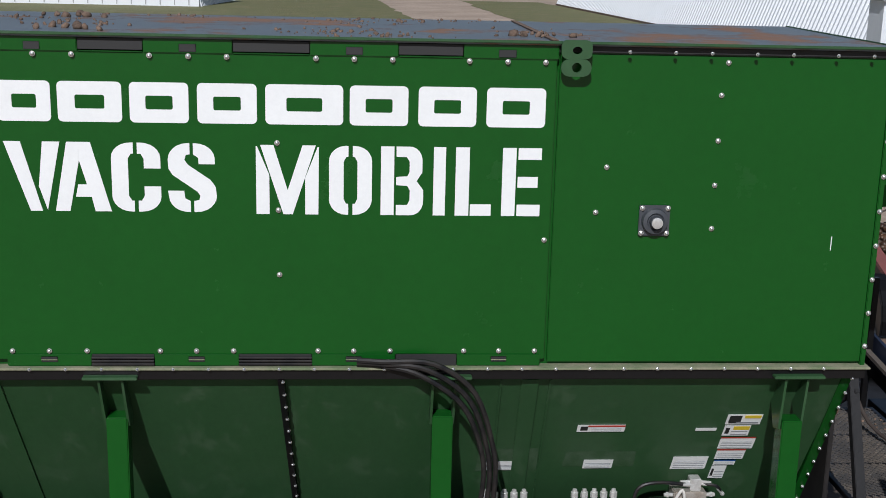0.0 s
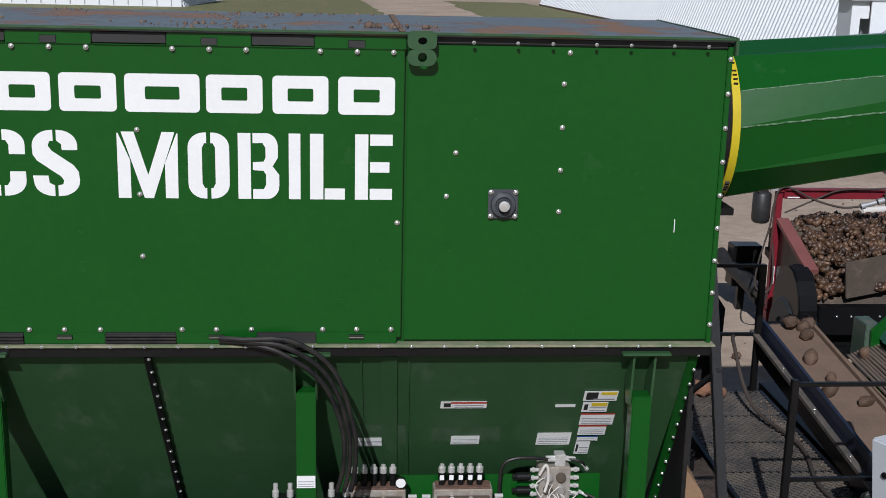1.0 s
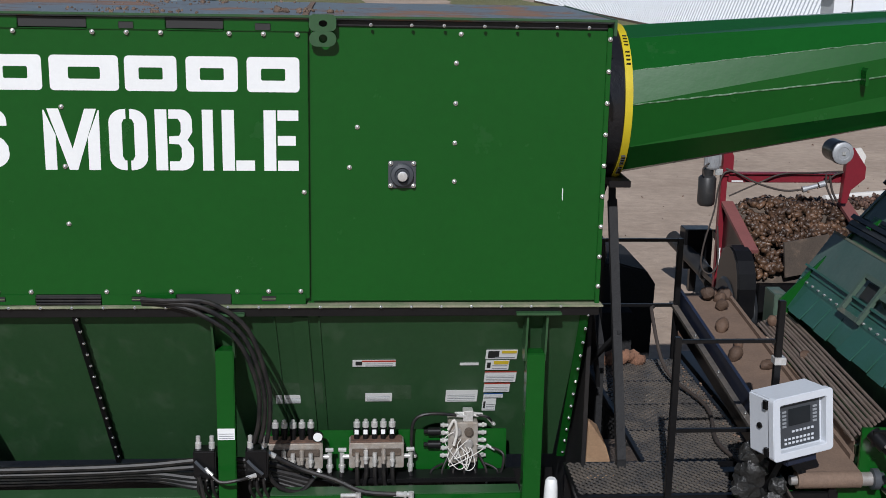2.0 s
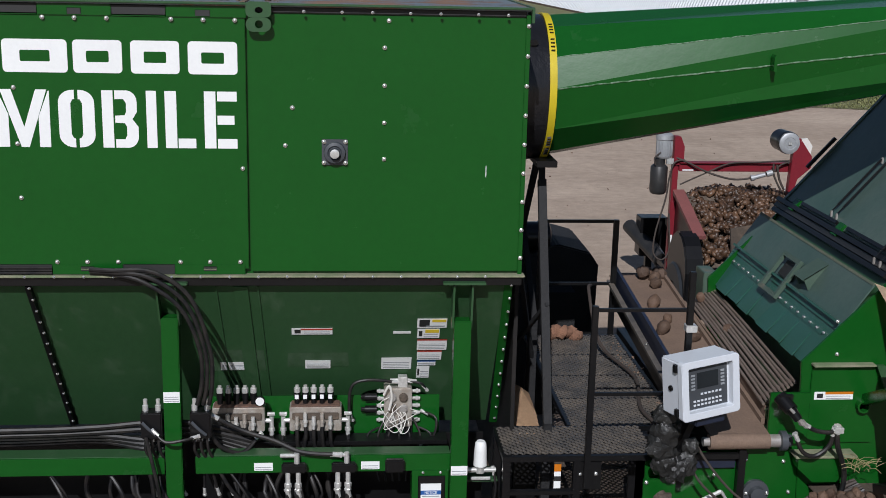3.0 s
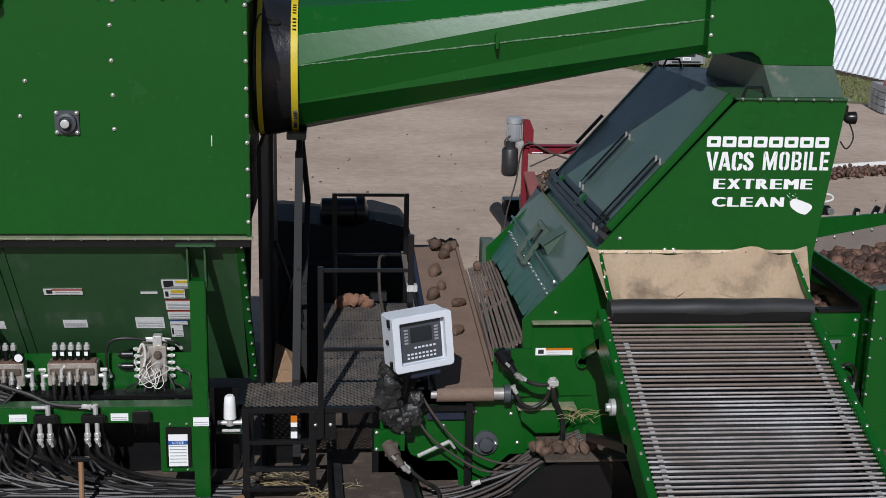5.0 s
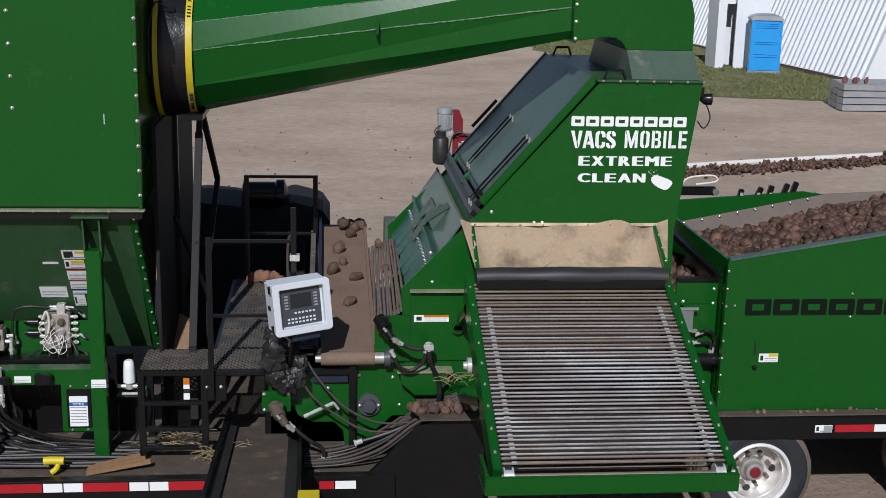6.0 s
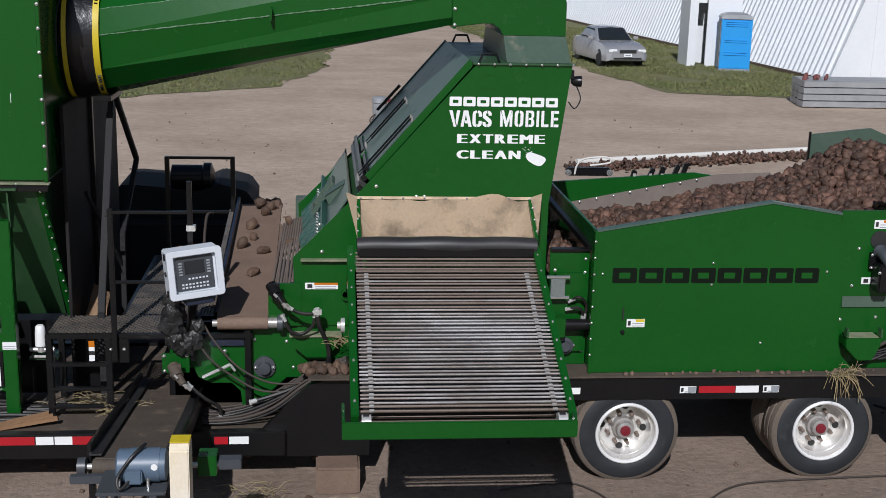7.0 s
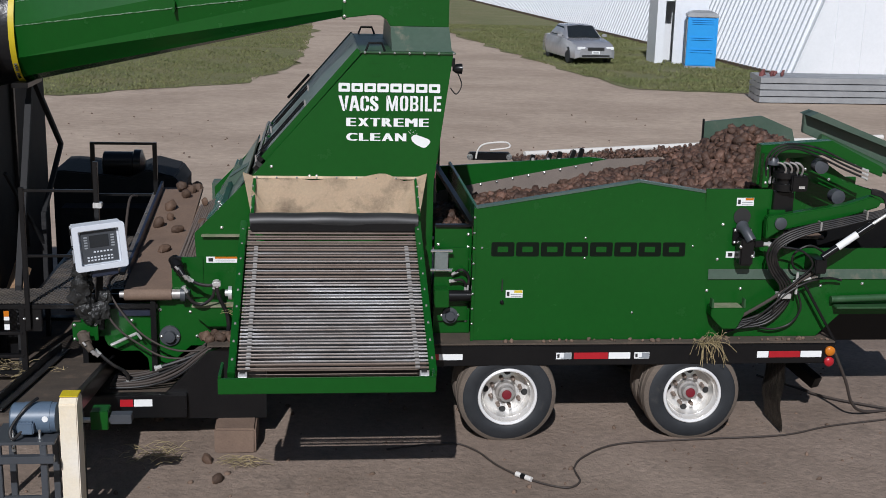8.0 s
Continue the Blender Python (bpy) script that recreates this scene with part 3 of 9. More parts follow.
def storage_building(base_a, base_b, end_x, lean, label, rib=0.45, height=7.0):
    """A steel store whose ribbed side leans in from the ground, with a flat white end wall towards the yard."""
    a, b = Vector((*base_a, 0)), Vector((*base_b, 0))
    house = thing("storage_building", a, label, "building")
    along = (b - a).normalized()
    out = Vector((along.y, -along.x, 0))
    if out.x > 0:
        out = -out
    n = int((b - a).length / rib)
    vs, fs = [], []
    prof = ((0.0, 0.0), (0.5, 0.0), (0.56, 0.13), (0.94, 0.13))
    cols = [(i + u, d) for i in range(n) for u, d in prof]
    levels = ((0.15, 0.0), (height * 0.62, lean * height * 0.62), (height, lean * height * 1.35), (height * 1.25, lean * height * 2.6))
    for u, d in cols:
        for z, inset in levels:
            p = a + along * u * rib + out * (d - inset)
            vs.append((p.x, p.y, z))
    k = len(levels)
    for i in range(len(cols) - 1):
        for j in range(k - 1):
            fs.append((i * k + j, (i + 1) * k + j, (i + 1) * k + j + 1, i * k + j + 1))
    me = bpy.data.meshes.new("ribbed_side")
    me.from_pydata(vs, [], fs)
    me.materials.append(SHEET_WHITE)
    under(new("ribbed_side", me), house)
    bm = bmesh.new()
    bar(bm, a + Vector((0, 0, 0.08)), b + Vector((0, 0, 0.08)), 0.25, 0.16)
    part("footing", bm, SOIL, house, "dark earthy concrete footing")
    top = [(a.x - out.x * 0 + inset, z) for z, inset in levels]
    outline = [(a.x + 0.02, 0.25)] + top[1:] + [(end_x, height * 1.25), (end_x, 0.25)]
    bm = bmesh.new()
    prism(bm, outline, "y", a.y - 0.05, a.y + 0.15)
    part("end_wall", bm, SHEET_WHITE, house, "smooth white sheet end wall")
    x = a.x + 1.6
    while x < end_x:
        lo_z = 0.25
        hi_z = height if x > a.x + lean * height * 1.4 else max(0.6, (x - a.x) / max(lean, 0.05) * 0.75)
        bx(house, "batten", SHEET_WHITE, x, x + 0.05, a.y - 0.075, a.y - 0.052, lo_z, hi_z, bevel=0)
        x += 1.1
    bx(house, "end_sill", SOIL, a.x, end_x, a.y - 0.1, a.y + 0.12, 0.0, 0.25, "weathered brown sill", bevel=0)
    # trim strip on the leaning corner
    bm = bmesh.new()
    for (z0, i0), (z1, i1) in zip(levels, levels[1:]):
        bar(bm, (a.x + i0 - 0.03, a.y - 0.06, z0), (a.x + i1 - 0.03, a.y - 0.06, z1), 0.14, 0.06)
    part("corner_trim", bm, SHEET_WHITE, house)
    return house


storage_building((25.1, 35.0), (19.8, 112.0), 46, 0.355, "long white ribbed steel potato store with leaning sides")


def far_store():
    house = thing("storage_building", (-30, 95, 0), "distant white sheet metal store across the lane", "building")
    bx(house, "end_wall", SHEET_WHITE, -60, -12.3, 95, 95.4, 0, 9, bevel=0)
    x = -58.0
    while x < -12.5:
        bx(house, "batten", GALV, x, x + 0.07, 94.95, 95.0, 0.1, 9, bevel=0)
        x += 1.15
    vs, fs = [], []
    for i in range(120):
        for u, d in ((0, 0), (0.5, 0), (0.6, 0.1), (0.9, 0.1)):
            w = (i + u) * 0.45
            vs += [(-12.2 + w * 0.12 + d, 95 + w, 0), (-14.5 + w * 0.12 + d, 95 + w, 8.5)]
    for i in range(len(vs) // 2 - 1):
        fs.append((2 * i, 2 * i + 1, 2 * i + 3, 2 * i + 2))
    me = bpy.data.meshes.new("ribbed_side")
    me.from_pydata(vs, [], fs)
    me.materials.append(SHEET_WHITE)
    under(new("ribbed_side", me), house)


far_store()


# ---- shed, toilet cabin, car, pipes in the yard ----
def shed():
    s = thing("shed", (22.0, 42.5, 0), "small white timber shed with a dark open doorway", "shed")
    bm = bmesh.new()
    box(bm, 21.25, 21.33, 41.2, 42.6, 0, 3.4)
    part("side_wall", bm, SHEET_WHITE, s)
    bx(s, "front_wall", SHEET_WHITE, 21.33, 21.62, 41.2, 41.28, 0, 3.4)
    bx(s, "front_wall", SHEET_WHITE, 21.98, 23.4, 41.0, 41.08, 0, 3.4)
    bx(s, "lintel", SHEET_WHITE, 21.62, 21.98, 41.2, 41.28, 2.7, 3.4)
    bx(s, "back_wall", SHEET_WHITE, 21.33, 23.5, 42.52, 42.6, 0, 3.4)
    bx(s, "side_wall", SHEET_WHITE, 23.42, 23.5, 41.08, 42.52, 0, 3.4)
    bx(s, "roof", GALV, 21.1, 23.6, 40.95, 42.7, 3.4, 3.5)
    bx(s, "inner_floor", INK, 21.33, 23.4, 41.28, 42.5, 0.0, 0.03)


shed()


def toilet_cabin():
    c = thing("portable_toilet", (22.8, 39.9, 0), "bright blue plastic portable toilet with pale roof", "portable toilet")
    m = pose(22.85, 39.9, 0, 0, 0, -12) @ Matrix.Diagonal((1.14, 1.14, 1.05, 1.0))
    bm = bmesh.new()
    box(bm, -0.55, 0.55, -0.55, 0.55, 0.08, 2.02, m)
    part("body", bm, PORTA_BLUE, c, bevel=0.03)
    bm = bmesh.new()
    box(bm, -0.58, 0.58, -0.58, 0.58, 0.0, 0.08, m)
    part("skid", bm, GREY_INK, c)
    for z in (0.62, 0.72, 1.12, 1.2, 1.75, 1.83, 1.91):
        bm = bmesh.new()
        box(bm, -0.40, 0.40, -0.575, -0.55, z, z + 0.035, m)
        part("rib", bm, PORTA_BLUE, c)
    for x in (-0.55, 0.49):
        bm = bmesh.new()
        box(bm, x, x + 0.06, -0.58, -0.555, 0.08, 2.02, m)
        part("corner_post", bm, PORTA_BLUE, c)
    bm = bmesh.new()
    box(bm, -0.57, -0.552, -0.42, 0.42, 0.15, 1.95, m)
    part("door", bm, GREY_INK, c, "grey moulded door")
    bm = bmesh.new()
    rings = []
    for z, s in ((2.02, 0.57), (2.10, 0.58), (2.2, 0.48), (2.27, 0.3), (2.29, 0.05)):
        rings.append([m @ Vector((s * x, 0.57 * y if z < 2.15 else s * y, z)) for x, y in ((-1, -1), (1, -1), (1, 1), (-1, 1))])
    loft(bm, rings)
    part("roof", bm, GALV, c, "pale grey moulded roof", bevel=0.02)


toilet_cabin()


def parked_car():
    c = thing("car", (18.35, 42.3, 0), "silver four-door saloon car parked on the grass", "car")
    m = pose(17.98, 42.2, 0, 0, 0, 7) @ Matrix.Diagonal((1.03, 1.0, 1.10, 1.0))

    def shape(rows, material, name, label="", smooth=True):
        bm = bmesh.new()
        rings = []
        for y, w, z0, z1, sh in rows:
            rings.append([m @ Vector(p) for p in ((-w, y, z0), (-w * 1.01, y, (z0 + z1) / 2), (-w * sh, y, z1), (0, y, z1 + 0.03), (w * sh, y, z1), (w * 1.01, y, (z0 + z1) / 2), (w, y, z0))])
        loft(bm, rings)
        return part(name, bm, material, c, label, smooth=smooth)

    shape([(-2.45, 0.70, 0.30, 0.62, 0.9), (-2.3, 0.86, 0.24, 0.74, 0.92), (-1.6, 0.92, 0.22, 0.86, 0.92), (-0.9, 0.93, 0.22, 0.93, 0.93), (1.5, 0.93, 0.22, 0.96, 0.93), (2.2, 0.90, 0.26, 0.93, 0.9), (2.5, 0.78, 0.36, 0.8, 0.9)], CAR_PAINT, "body")
    shape([(-0.85, 0.80, 0.92, 0.95, 0.95), (-0.15, 0.78, 0.92, 1.38, 0.78), (0.9, 0.78, 0.92, 1.41, 0.78), (1.65, 0.78, 0.92, 0.98, 0.95)], CAR_PAINT, "cabin")
    shape([(-0.90, 0.70, 0.955, 0.975, 0.98), (-0.20, 0.66, 1.0, 1.375, 0.84)], GLASS_DARK, "windscreen")
    for s in (-1, 1):
        bm = bmesh.new()
        v = [bm.verts.new(m @ Vector(p)) for p in ((s * 0.79, -0.62, 0.98), (s * 0.80, 1.3, 0.99), (s * 0.67, 0.85, 1.35), (s * 0.67, -0.1, 1.34))]
        bm.faces.new(v)
        bmesh.ops.solidify(bm, geom=bm.faces[:], thickness=0.02)
        part("side_window", bm, GLASS_DARK, c)
        bm = bmesh.new()
        box(bm, s * 0.62 - 0.17, s * 0.62 + 0.17, -2.44, -2.36, 0.58, 0.70, m)
        part("headlight", bm, WHITE, c, bevel=0.02)
        bm = bmesh.new()
        box(bm, s * 1.0 - 0.1, s * 1.0 + 0.1, -0.62, -0.5, 0.96, 1.08, m)
        part("mirror", bm, CAR_PAINT, c, bevel=0.02)
        for y in (-1.5, 1.35):
            bm = bmesh.new()
            lathe(bm, [(-0.11, 0.20), (-0.11, 0.30), (-0.08, 0.325), (0.08, 0.325), (0.11, 0.30), (0.11, 0.20)], (s * 0.82, y, 0.325), "x", 20)
            for v in bm.verts:
                v.co = m @ v.co
            part("tyre", bm, TYRE, c, smooth=True)
            bm = bmesh.new()
            lathe(bm, [(-0.09, 0.205), (0.115, 0.205), (0.12, 0.05)], (s * 0.82, y, 0.325), "x", 16)
            for v in bm.verts:
                v.co = m @ v.co
            part("wheel_rim", bm, GALV, c, smooth=True)
    for nm, mt, a in (("grille", INK, (-0.36, 0.36, -2.47, -2.40, 0.56, 0.68)), ("bumper_intake", INK, (-0.6, 0.6, -2.46, -2.38, 0.32, 0.39)), ("number_plate", WHITE, (-0.17, 0.17, -2.49, -2.43, 0.42, 0.54)), ("plate_bar", GREY_INK, (-0.12, 0.12, -2.495, -2.489, 0.46, 0.50))):
        bm = bmesh.new()
        box(bm, *a, m)
        part(nm, bm, mt, c)


parked_car()


def pipe_stack():
    for row in range(4):
        for col in range(3):
            bm = bmesh.new()
            z, y = 0.02 + row * 0.215, 27.3 + col * 0.55
            x0 = 21.0 + 0.10 * ((row * 3 + col) % 3)
            prism(bm, [(y, z), (y + 0.5, z), (y + 0.5, z + 0.17), (y + 0.44, z + 0.19), (y + 0.06, z + 0.19), (y, z + 0.17)], "x", x0, x0 + 12.0)
            single("steel_rail", bm, GALV, "long galvanised steel section stacked on the ground", "steel section", "stacked steel sections")
    bm = bmesh.new()
    for i in range(9):
        lump(bm, (21.1 + 0.09 * i, 27.6 + 0.16 * (i % 4), 0.86 + 0.04 * (i % 3)), (0.16, 0.11, 0.07), 700 + i)
    single("scrap_heap", bm, RED_DULL, "rusty red scrap lying on the steel stack", "scrap", smooth=True)


pipe_stack()


def spilled_row():
    rnd = random.Random(8)
    places = []
    for i in range(1500):
        t = rnd.random()
        x = 11.0 + t * 9.5
        y = 15.55 + 0.33 * (x - 11) + rnd.gauss(0, 0.22)
        places.append((x, y, 0.02 + max(0, rnd.gauss(0.03, 0.04)), rnd.uniform(0.4, 0.9)))
    strewn("potatoes", places, lump_data(5, 40, (0.085, 0.065, 0.06)), POTATO_RED, "row of spilled muddy potatoes along a white pipe", "potatoes", 9)
    bm = bmesh.new()
    tube(bm, [(11.3, 16.05, 0.10), (13.07, 16.67, 0.10), (16.17, 17.7, 0.10), (21.5, 19.3, 0.10)], 0.075, 10)
    single("white_pipe", bm, PIPE_WHITE, "long white plastic pipe lying on the dirt", "pipe", smooth=True)


spilled_row()


# ---- separator box with hopper ----
def separator_box():
    s = thing("separator_box", (0.5, 0.9, 0.55), "large green steel air separator box on the trailer", "separator")
    X0, X1, D = -4.2, 3.23, 1.78
    bm = bmesh.new()
    box(bm, X0, X1, 0.03, D, 2.66, 4.44)
    part("body", bm, GREEN, s)
    bx(s, "side_panel", GREEN, 1.385, X1, 0.0, 0.03, 2.68, 4.43, "plain green side panel with bolts")
    bx(s, "access_panel", GREEN, X0, 1.365, -0.012, 0.026, 2.70, 4.405, "lettered green access panel")
    # roof with raised edge
    bx(s, "roof", ROOF, X0 - 0.03, X1 + 0.03, -0.04, D + 0.05, 4.478, 4.499, "grey roof sheet strewn with reddish soil")
    bx(s, "roof_edge", GREEN_DUSTY, X0, X1 + 0.03, -0.055, -0.042, 4.486, 4.503, "dusty green roof edge")
    bx(s, "roof_edge", GREEN_DUSTY, X1 + 0.031, X1 + 0.05, -0.05, D + 0.05, 4.40, 4.505)
    bx(s, "roof_seam", SOIL, 1.33, 1.37, -0.02, D, 4.501, 4.507)
    # Shade below the roof edge, painted as a black strip
    bx(s, "shade_strip", INK, X0, X1, -0.004, 0.02, 4.44, 4.475, "black strip for the shade under the roof edge")
    # hanging tabs along the top, with dark slots
    for a, b in ((-2.5, -1.175), (-0.834, -0.370), (0.039, 0.507), (0.857, 1.372)):
        bx(s, "hanger_tab", GREEN, a, b, -0.022, -0.0125, 4.40, 4.476)
    for a, b in ((-1.173, -0.836), (-0.368, 0.037), (0.509, 0.855)):
        bx(s, "slot", INK, a, b, -0.017, -0.0125, 4.412, 4.474, "dark slot under the roof edge")
        bx(s, "slot_lip", GREEN, a, b, -0.020, -0.0125, 4.398, 4.411)
    for a, b in ((-1.448, -1.364), (-0.648, -0.558), (0.228, 0.318), (1.045, 1.141)):
        bx(s, "slot", INK, a, b, -0.026, -0.0225, 4.408, 4.450)
    bolts(s, [(x, -0.02, 4.386) for x in (-1.403, -1.204, -0.802, -0.60, -0.399, 0.07, 0.273, 0.477, 0.889, 1.096, 1.301)])
    # castellated lower edge
    for a, b in ((-2.45, -1.98), (-1.631, -1.173), (-0.829, -0.363), (0.045, 0.514), (0.865, 1.34)):
        bx(s, "lower_tab", GREEN, a, b, -0.022, -0.0125, 2.664, 2.735)
        m = (a + b) / 2
        bx(s, "slot", INK, m - 0.045, m + 0.045, -0.026, -0.0225, 2.69, 2.722)
        bx(s, "slot_rod", LEDGE, m - 0.045, m + 0.045, -0.029, -0.0265, 2.700, 2.707)
        bolts(s, [(x, -0.014, 2.752) for x in (m - 0.2, m, m + 0.205)])
    for a, b in ((-1.172, -0.83), (-0.362, 0.044), (0.515, 0.864)):
        bx(s, "slot", INK, a, b, -0.017, -0.0125, 2.664, 2.735)
        for k in range(3 if a < 0.5 else 0):
            bm = bmesh.new()
            rod(bm, (a, -0.026, 2.675 + 0.019 * k), (b, -0.026, 2.675 + 0.019 * k), 0.008, 8)
            part("inner_hose", bm, HOSE, s, smooth=True)
    # middle bolts
    bolts(s, [(2.284, 0, 4.222), (2.285, 0, 3.97), (2.285, 0, 3.72), (2.286, 0, 3.472), (1.669, 0, 3.816), (1.62, 0, 3.56), (2.31, 0, 4.40)])
    bolts(s, [(1.335, -0.012, 3.402), (-0.132, -0.012, 3.195), (-0.14, -0.012, 3.93), (-0.135, -0.012, 3.56)])
    bolts(s, [(x, -0.055, 4.452) for x in (1.75, 2.0, 2.2, 2.45, 2.65, 2.9, 3.1)], BOLT_SMALL)
    # end flange with its row of bolts
    bx(s, "end_flange", GREEN, X1, X1 + 0.03, -0.012, 0.05, 2.66, 4.45)
    bolts(s, [(X1 + 0.016, -0.012, 2.78 + 0.2 * i) for i in range(9)])
    # base flange, dusty on top
    bx(s, "base_flange", LEDGE, X0, X1 + 0.05, -0.055, 0.03, 2.648, 2.662, "dusty olive base flange")
    # Black strip paints the shadow that the flange throws below it
    bx(s, "flange_shade_strip", BLACK, X0, X1 + 0.03, -0.03, 0.02, 2.585, 2.647)
    bolts(s, [(-1.9 + 0.196 * i, -0.05, 2.655) for i in range(26)], BOLT_SMALL)
    # shaft bearing
    b = bx(s, "bearing_plate", BEZEL, 1.865, 2.04, -0.018, 0.0, 3.43, 3.605, "dark square flange bearing")
    bm = bmesh.new()
    lathe(bm, [(-0.018, 0.075), (-0.05, 0.07), (-0.055, 0.05), (-0.045, 0.04), (-0.045, 0.036), (-0.085, 0.034), (-0.085, 0.008)], (1.952, 0, 3.518), "y", 24)
    part("bearing_hub", bm, BEZEL, b, smooth=True)
    bm = bmesh.new()
    lathe(bm, [(-0.046, 0.033), (-0.095, 0.031), (-0.098, 0.02)], (1.952, 0, 3.518), "y", 16)
    part("shaft_end", bm, STEEL, b, smooth=True)
    for x in (1.88, 2.025):
        for z in (3.447, 3.59):
            piece("bolt", BOLT, b, pose(x, -0.018, z))
    # lifting lug: a plate with two holes, the upper half in the sun
    bm = bmesh.new()
    for plate, cz, rz in ((rounded(1.375, 1.540, 4.412, 4.512, 0.03), 4.457, 0.020), (rounded(1.375, 1.540, 4.318, 4.4115, 0.045), 4.366, 0.026)):
        hole = [(1.46 + 0.026 * math.cos(2 * math.pi * i / 20 + 0.16), cz + rz * math.sin(2 * math.pi * i / 20 + 0.16)) for i in range(20)]
        ring_prism(bm, plate, hole, "y", -0.082, -0.060)
    part("lifting_lug", bm, GREEN_DUSTY, s)
    # paint scratches
    bx(s, "scratch", WHITE, 2.985, 2.990, -0.0012, 0.0, 3.35, 3.43, "pale paint scratch", bevel=0)
    # emblem and words
    z0, z1, y = 4.03, 4.245, -0.012
    spans = [(-1.60, -1.325), (-1.29, -0.955), (-0.915, -0.605), (-0.56, -0.245), (-0.20, 0.215), (0.25, 0.565), (0.62, 0.935), (0.99, 1.312)]
    emblem(s, WHITE, spans, z0, z1, y, "white block of the maker's mark")
    def px(a, b):
        return (-1.602 + a * 0.003029, -1.602 + b * 0.003029)
    stencil("VACS", s, WHITE, [px(6, 103), px(91, 189), px(191, 277), px(289, 375)], 3.545, 3.922, y, "large white stencilled capital")
    stencil("MOBILE", s, WHITE, [px(445, 557), px(575, 652), px(668, 745), px(763, 785), px(803, 869), px(888, 959)], 3.537, 3.918, y, "large white stencilled capital")
    # hopper below: the sloping front
    zt, zb, yt, yb = 2.585, 1.20, 0.02, 0.905
    k = (yb - yt) / (zt - zb)
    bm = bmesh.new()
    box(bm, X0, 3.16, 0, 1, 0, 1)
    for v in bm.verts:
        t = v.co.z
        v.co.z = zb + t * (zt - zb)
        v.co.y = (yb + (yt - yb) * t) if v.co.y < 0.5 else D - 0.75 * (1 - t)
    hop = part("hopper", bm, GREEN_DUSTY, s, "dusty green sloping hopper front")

    def on(z):
        return yt + (zt - z) * k

    for x in (-0.13, -2.0):
        bm = bmesh.new()
        bar(bm, (x, on(zt) - 0.018, zt), (x + 0.06, on(zb) - 0.018, zb), 0.035, 0.05)
        part("seam_flange", bm, BLACK, hop)
        for i in range(14):
            z = zt - 0.02 - i * 0.1
            piece("bolt", BOLT_SMALL, hop, pose(x + 0.06 * (zt - z) / (zt - zb) + 0.01, on(z) - 0.045, z))
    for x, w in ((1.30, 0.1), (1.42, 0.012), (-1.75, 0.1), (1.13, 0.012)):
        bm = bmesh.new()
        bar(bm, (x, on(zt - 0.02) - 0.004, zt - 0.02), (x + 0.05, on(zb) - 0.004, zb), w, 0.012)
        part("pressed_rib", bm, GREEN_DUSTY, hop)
    bm = bmesh.new()
    bar(bm, (3.175, on(zt) - 0.02, zt + 0.05), (3.215, on(zb) - 0.02, zb), 0.06, 0.03)
    part("end_angle", bm, GREEN, hop)
    for i in range(12):
        z = zt - i * 0.122
        piece("bolt", BOLT_SMALL, hop, pose(3.19 + 0.035 * (zt - z) / (zt - zb), on(z) - 0.035, z))
    # stickers on the slope
    def st(x0, x1, z0, z1, **kw):
        sticker(s, x0, x1, z0, z1, on(z0) - 0.006, slope=-k * -1 * 1.0, **kw)
    st(1.641, 1.936, 2.120, 2.180, bands=((RED_LABEL, 0.22, 1, 0.70, 0.93),), rows=2, label="slim warning sticker with red band")
    st(2.379, 2.509, 2.125, 2.148, rows=0, pict=False, label="slim blank white label")
    st(2.550, 2.767, 2.180, 2.266, bands=((YELLOW_LABEL, 0.5, 0.97, 0.62, 0.90), (INK, 0.08, 0.42, 0.12, 0.88)), rows=1, label="warning sticker with black pictogram")
    st(2.556, 2.720, 2.080, 2.169, bands=((YELLOW_LABEL, 0.35, 0.97, 0.58, 0.93),), rows=2, label="yellow caution sticker")
    st(2.560, 2.782, 1.962, 2.066, bands=((RED_LABEL, 0, 1, 0.90, 1),), rows=4, pict=False)
    st(2.566, 2.749, 1.864, 1.955, bands=((RED_LABEL, 0, 1, 0.88, 1),), rows=3, pict=False)
    st(2.572, 2.710, 1.806, 1.854, bands=((BLUE_LABEL, 0, 1, 0.8, 1),), rows=2, pict=False)
    st(2.571, 2.667, 1.678, 1.798, rows=3, pict=True)
    for a, b, z0, z1 in ((1.105, 1.291, 1.772, 1.851), (1.732, 1.920, 1.783, 1.862), (2.301, 2.527, 1.772, 1.886)):
        st(a, b, z0, z1, rows=4, pict=False, label="white valve chart sticker")
    # paler rectangles of scrubbed paint behind the charts
    for a, b, z0, z1 in ((1.05, 1.44, 1.76, 1.97), (1.60, 2.06, 1.80, 1.94)):
        q = bmesh.new()
        v = [q.verts.new(p) for p in ((a, on(z0) - 0.0025, z0), (b, on(z0) - 0.0025, z0), (b - 0.01, on(z1) - 0.0025, z1), (a + 0.01, on(z1) - 0.0025, z1))]
        q.faces.new(v)
        part("scrubbed_patch", q, SCRUBBED, hop, "streaky dusty patch")
    # support posts with forked heads
    for x, z, yf in ((-1.07, 0.50, 0.07), (0.80, 0.50, 0.07), (2.855, 0.50, -0.03)):
        p = bx(s, "support_post", GREEN, x - 0.060, x + 0.060, yf, yf + 0.12, z, 2.32, "square green support post", 0.006)
        for dx in (-0.075, 0.055):
            bm = bmesh.new()
            prism(bm, [(yf + 0.03, 2.26), (-0.05, 2.585), (0.26, 2.585), (yf + 0.11, 2.24)], "x", x + dx, x + dx + 0.014)
            part("fork_plate", bm, GREEN_DUSTY, p)
        bx(p, "head_plate", GREEN_DUSTY, x - 0.15, x + 0.15, -0.085, -0.031, 2.60, 2.618)
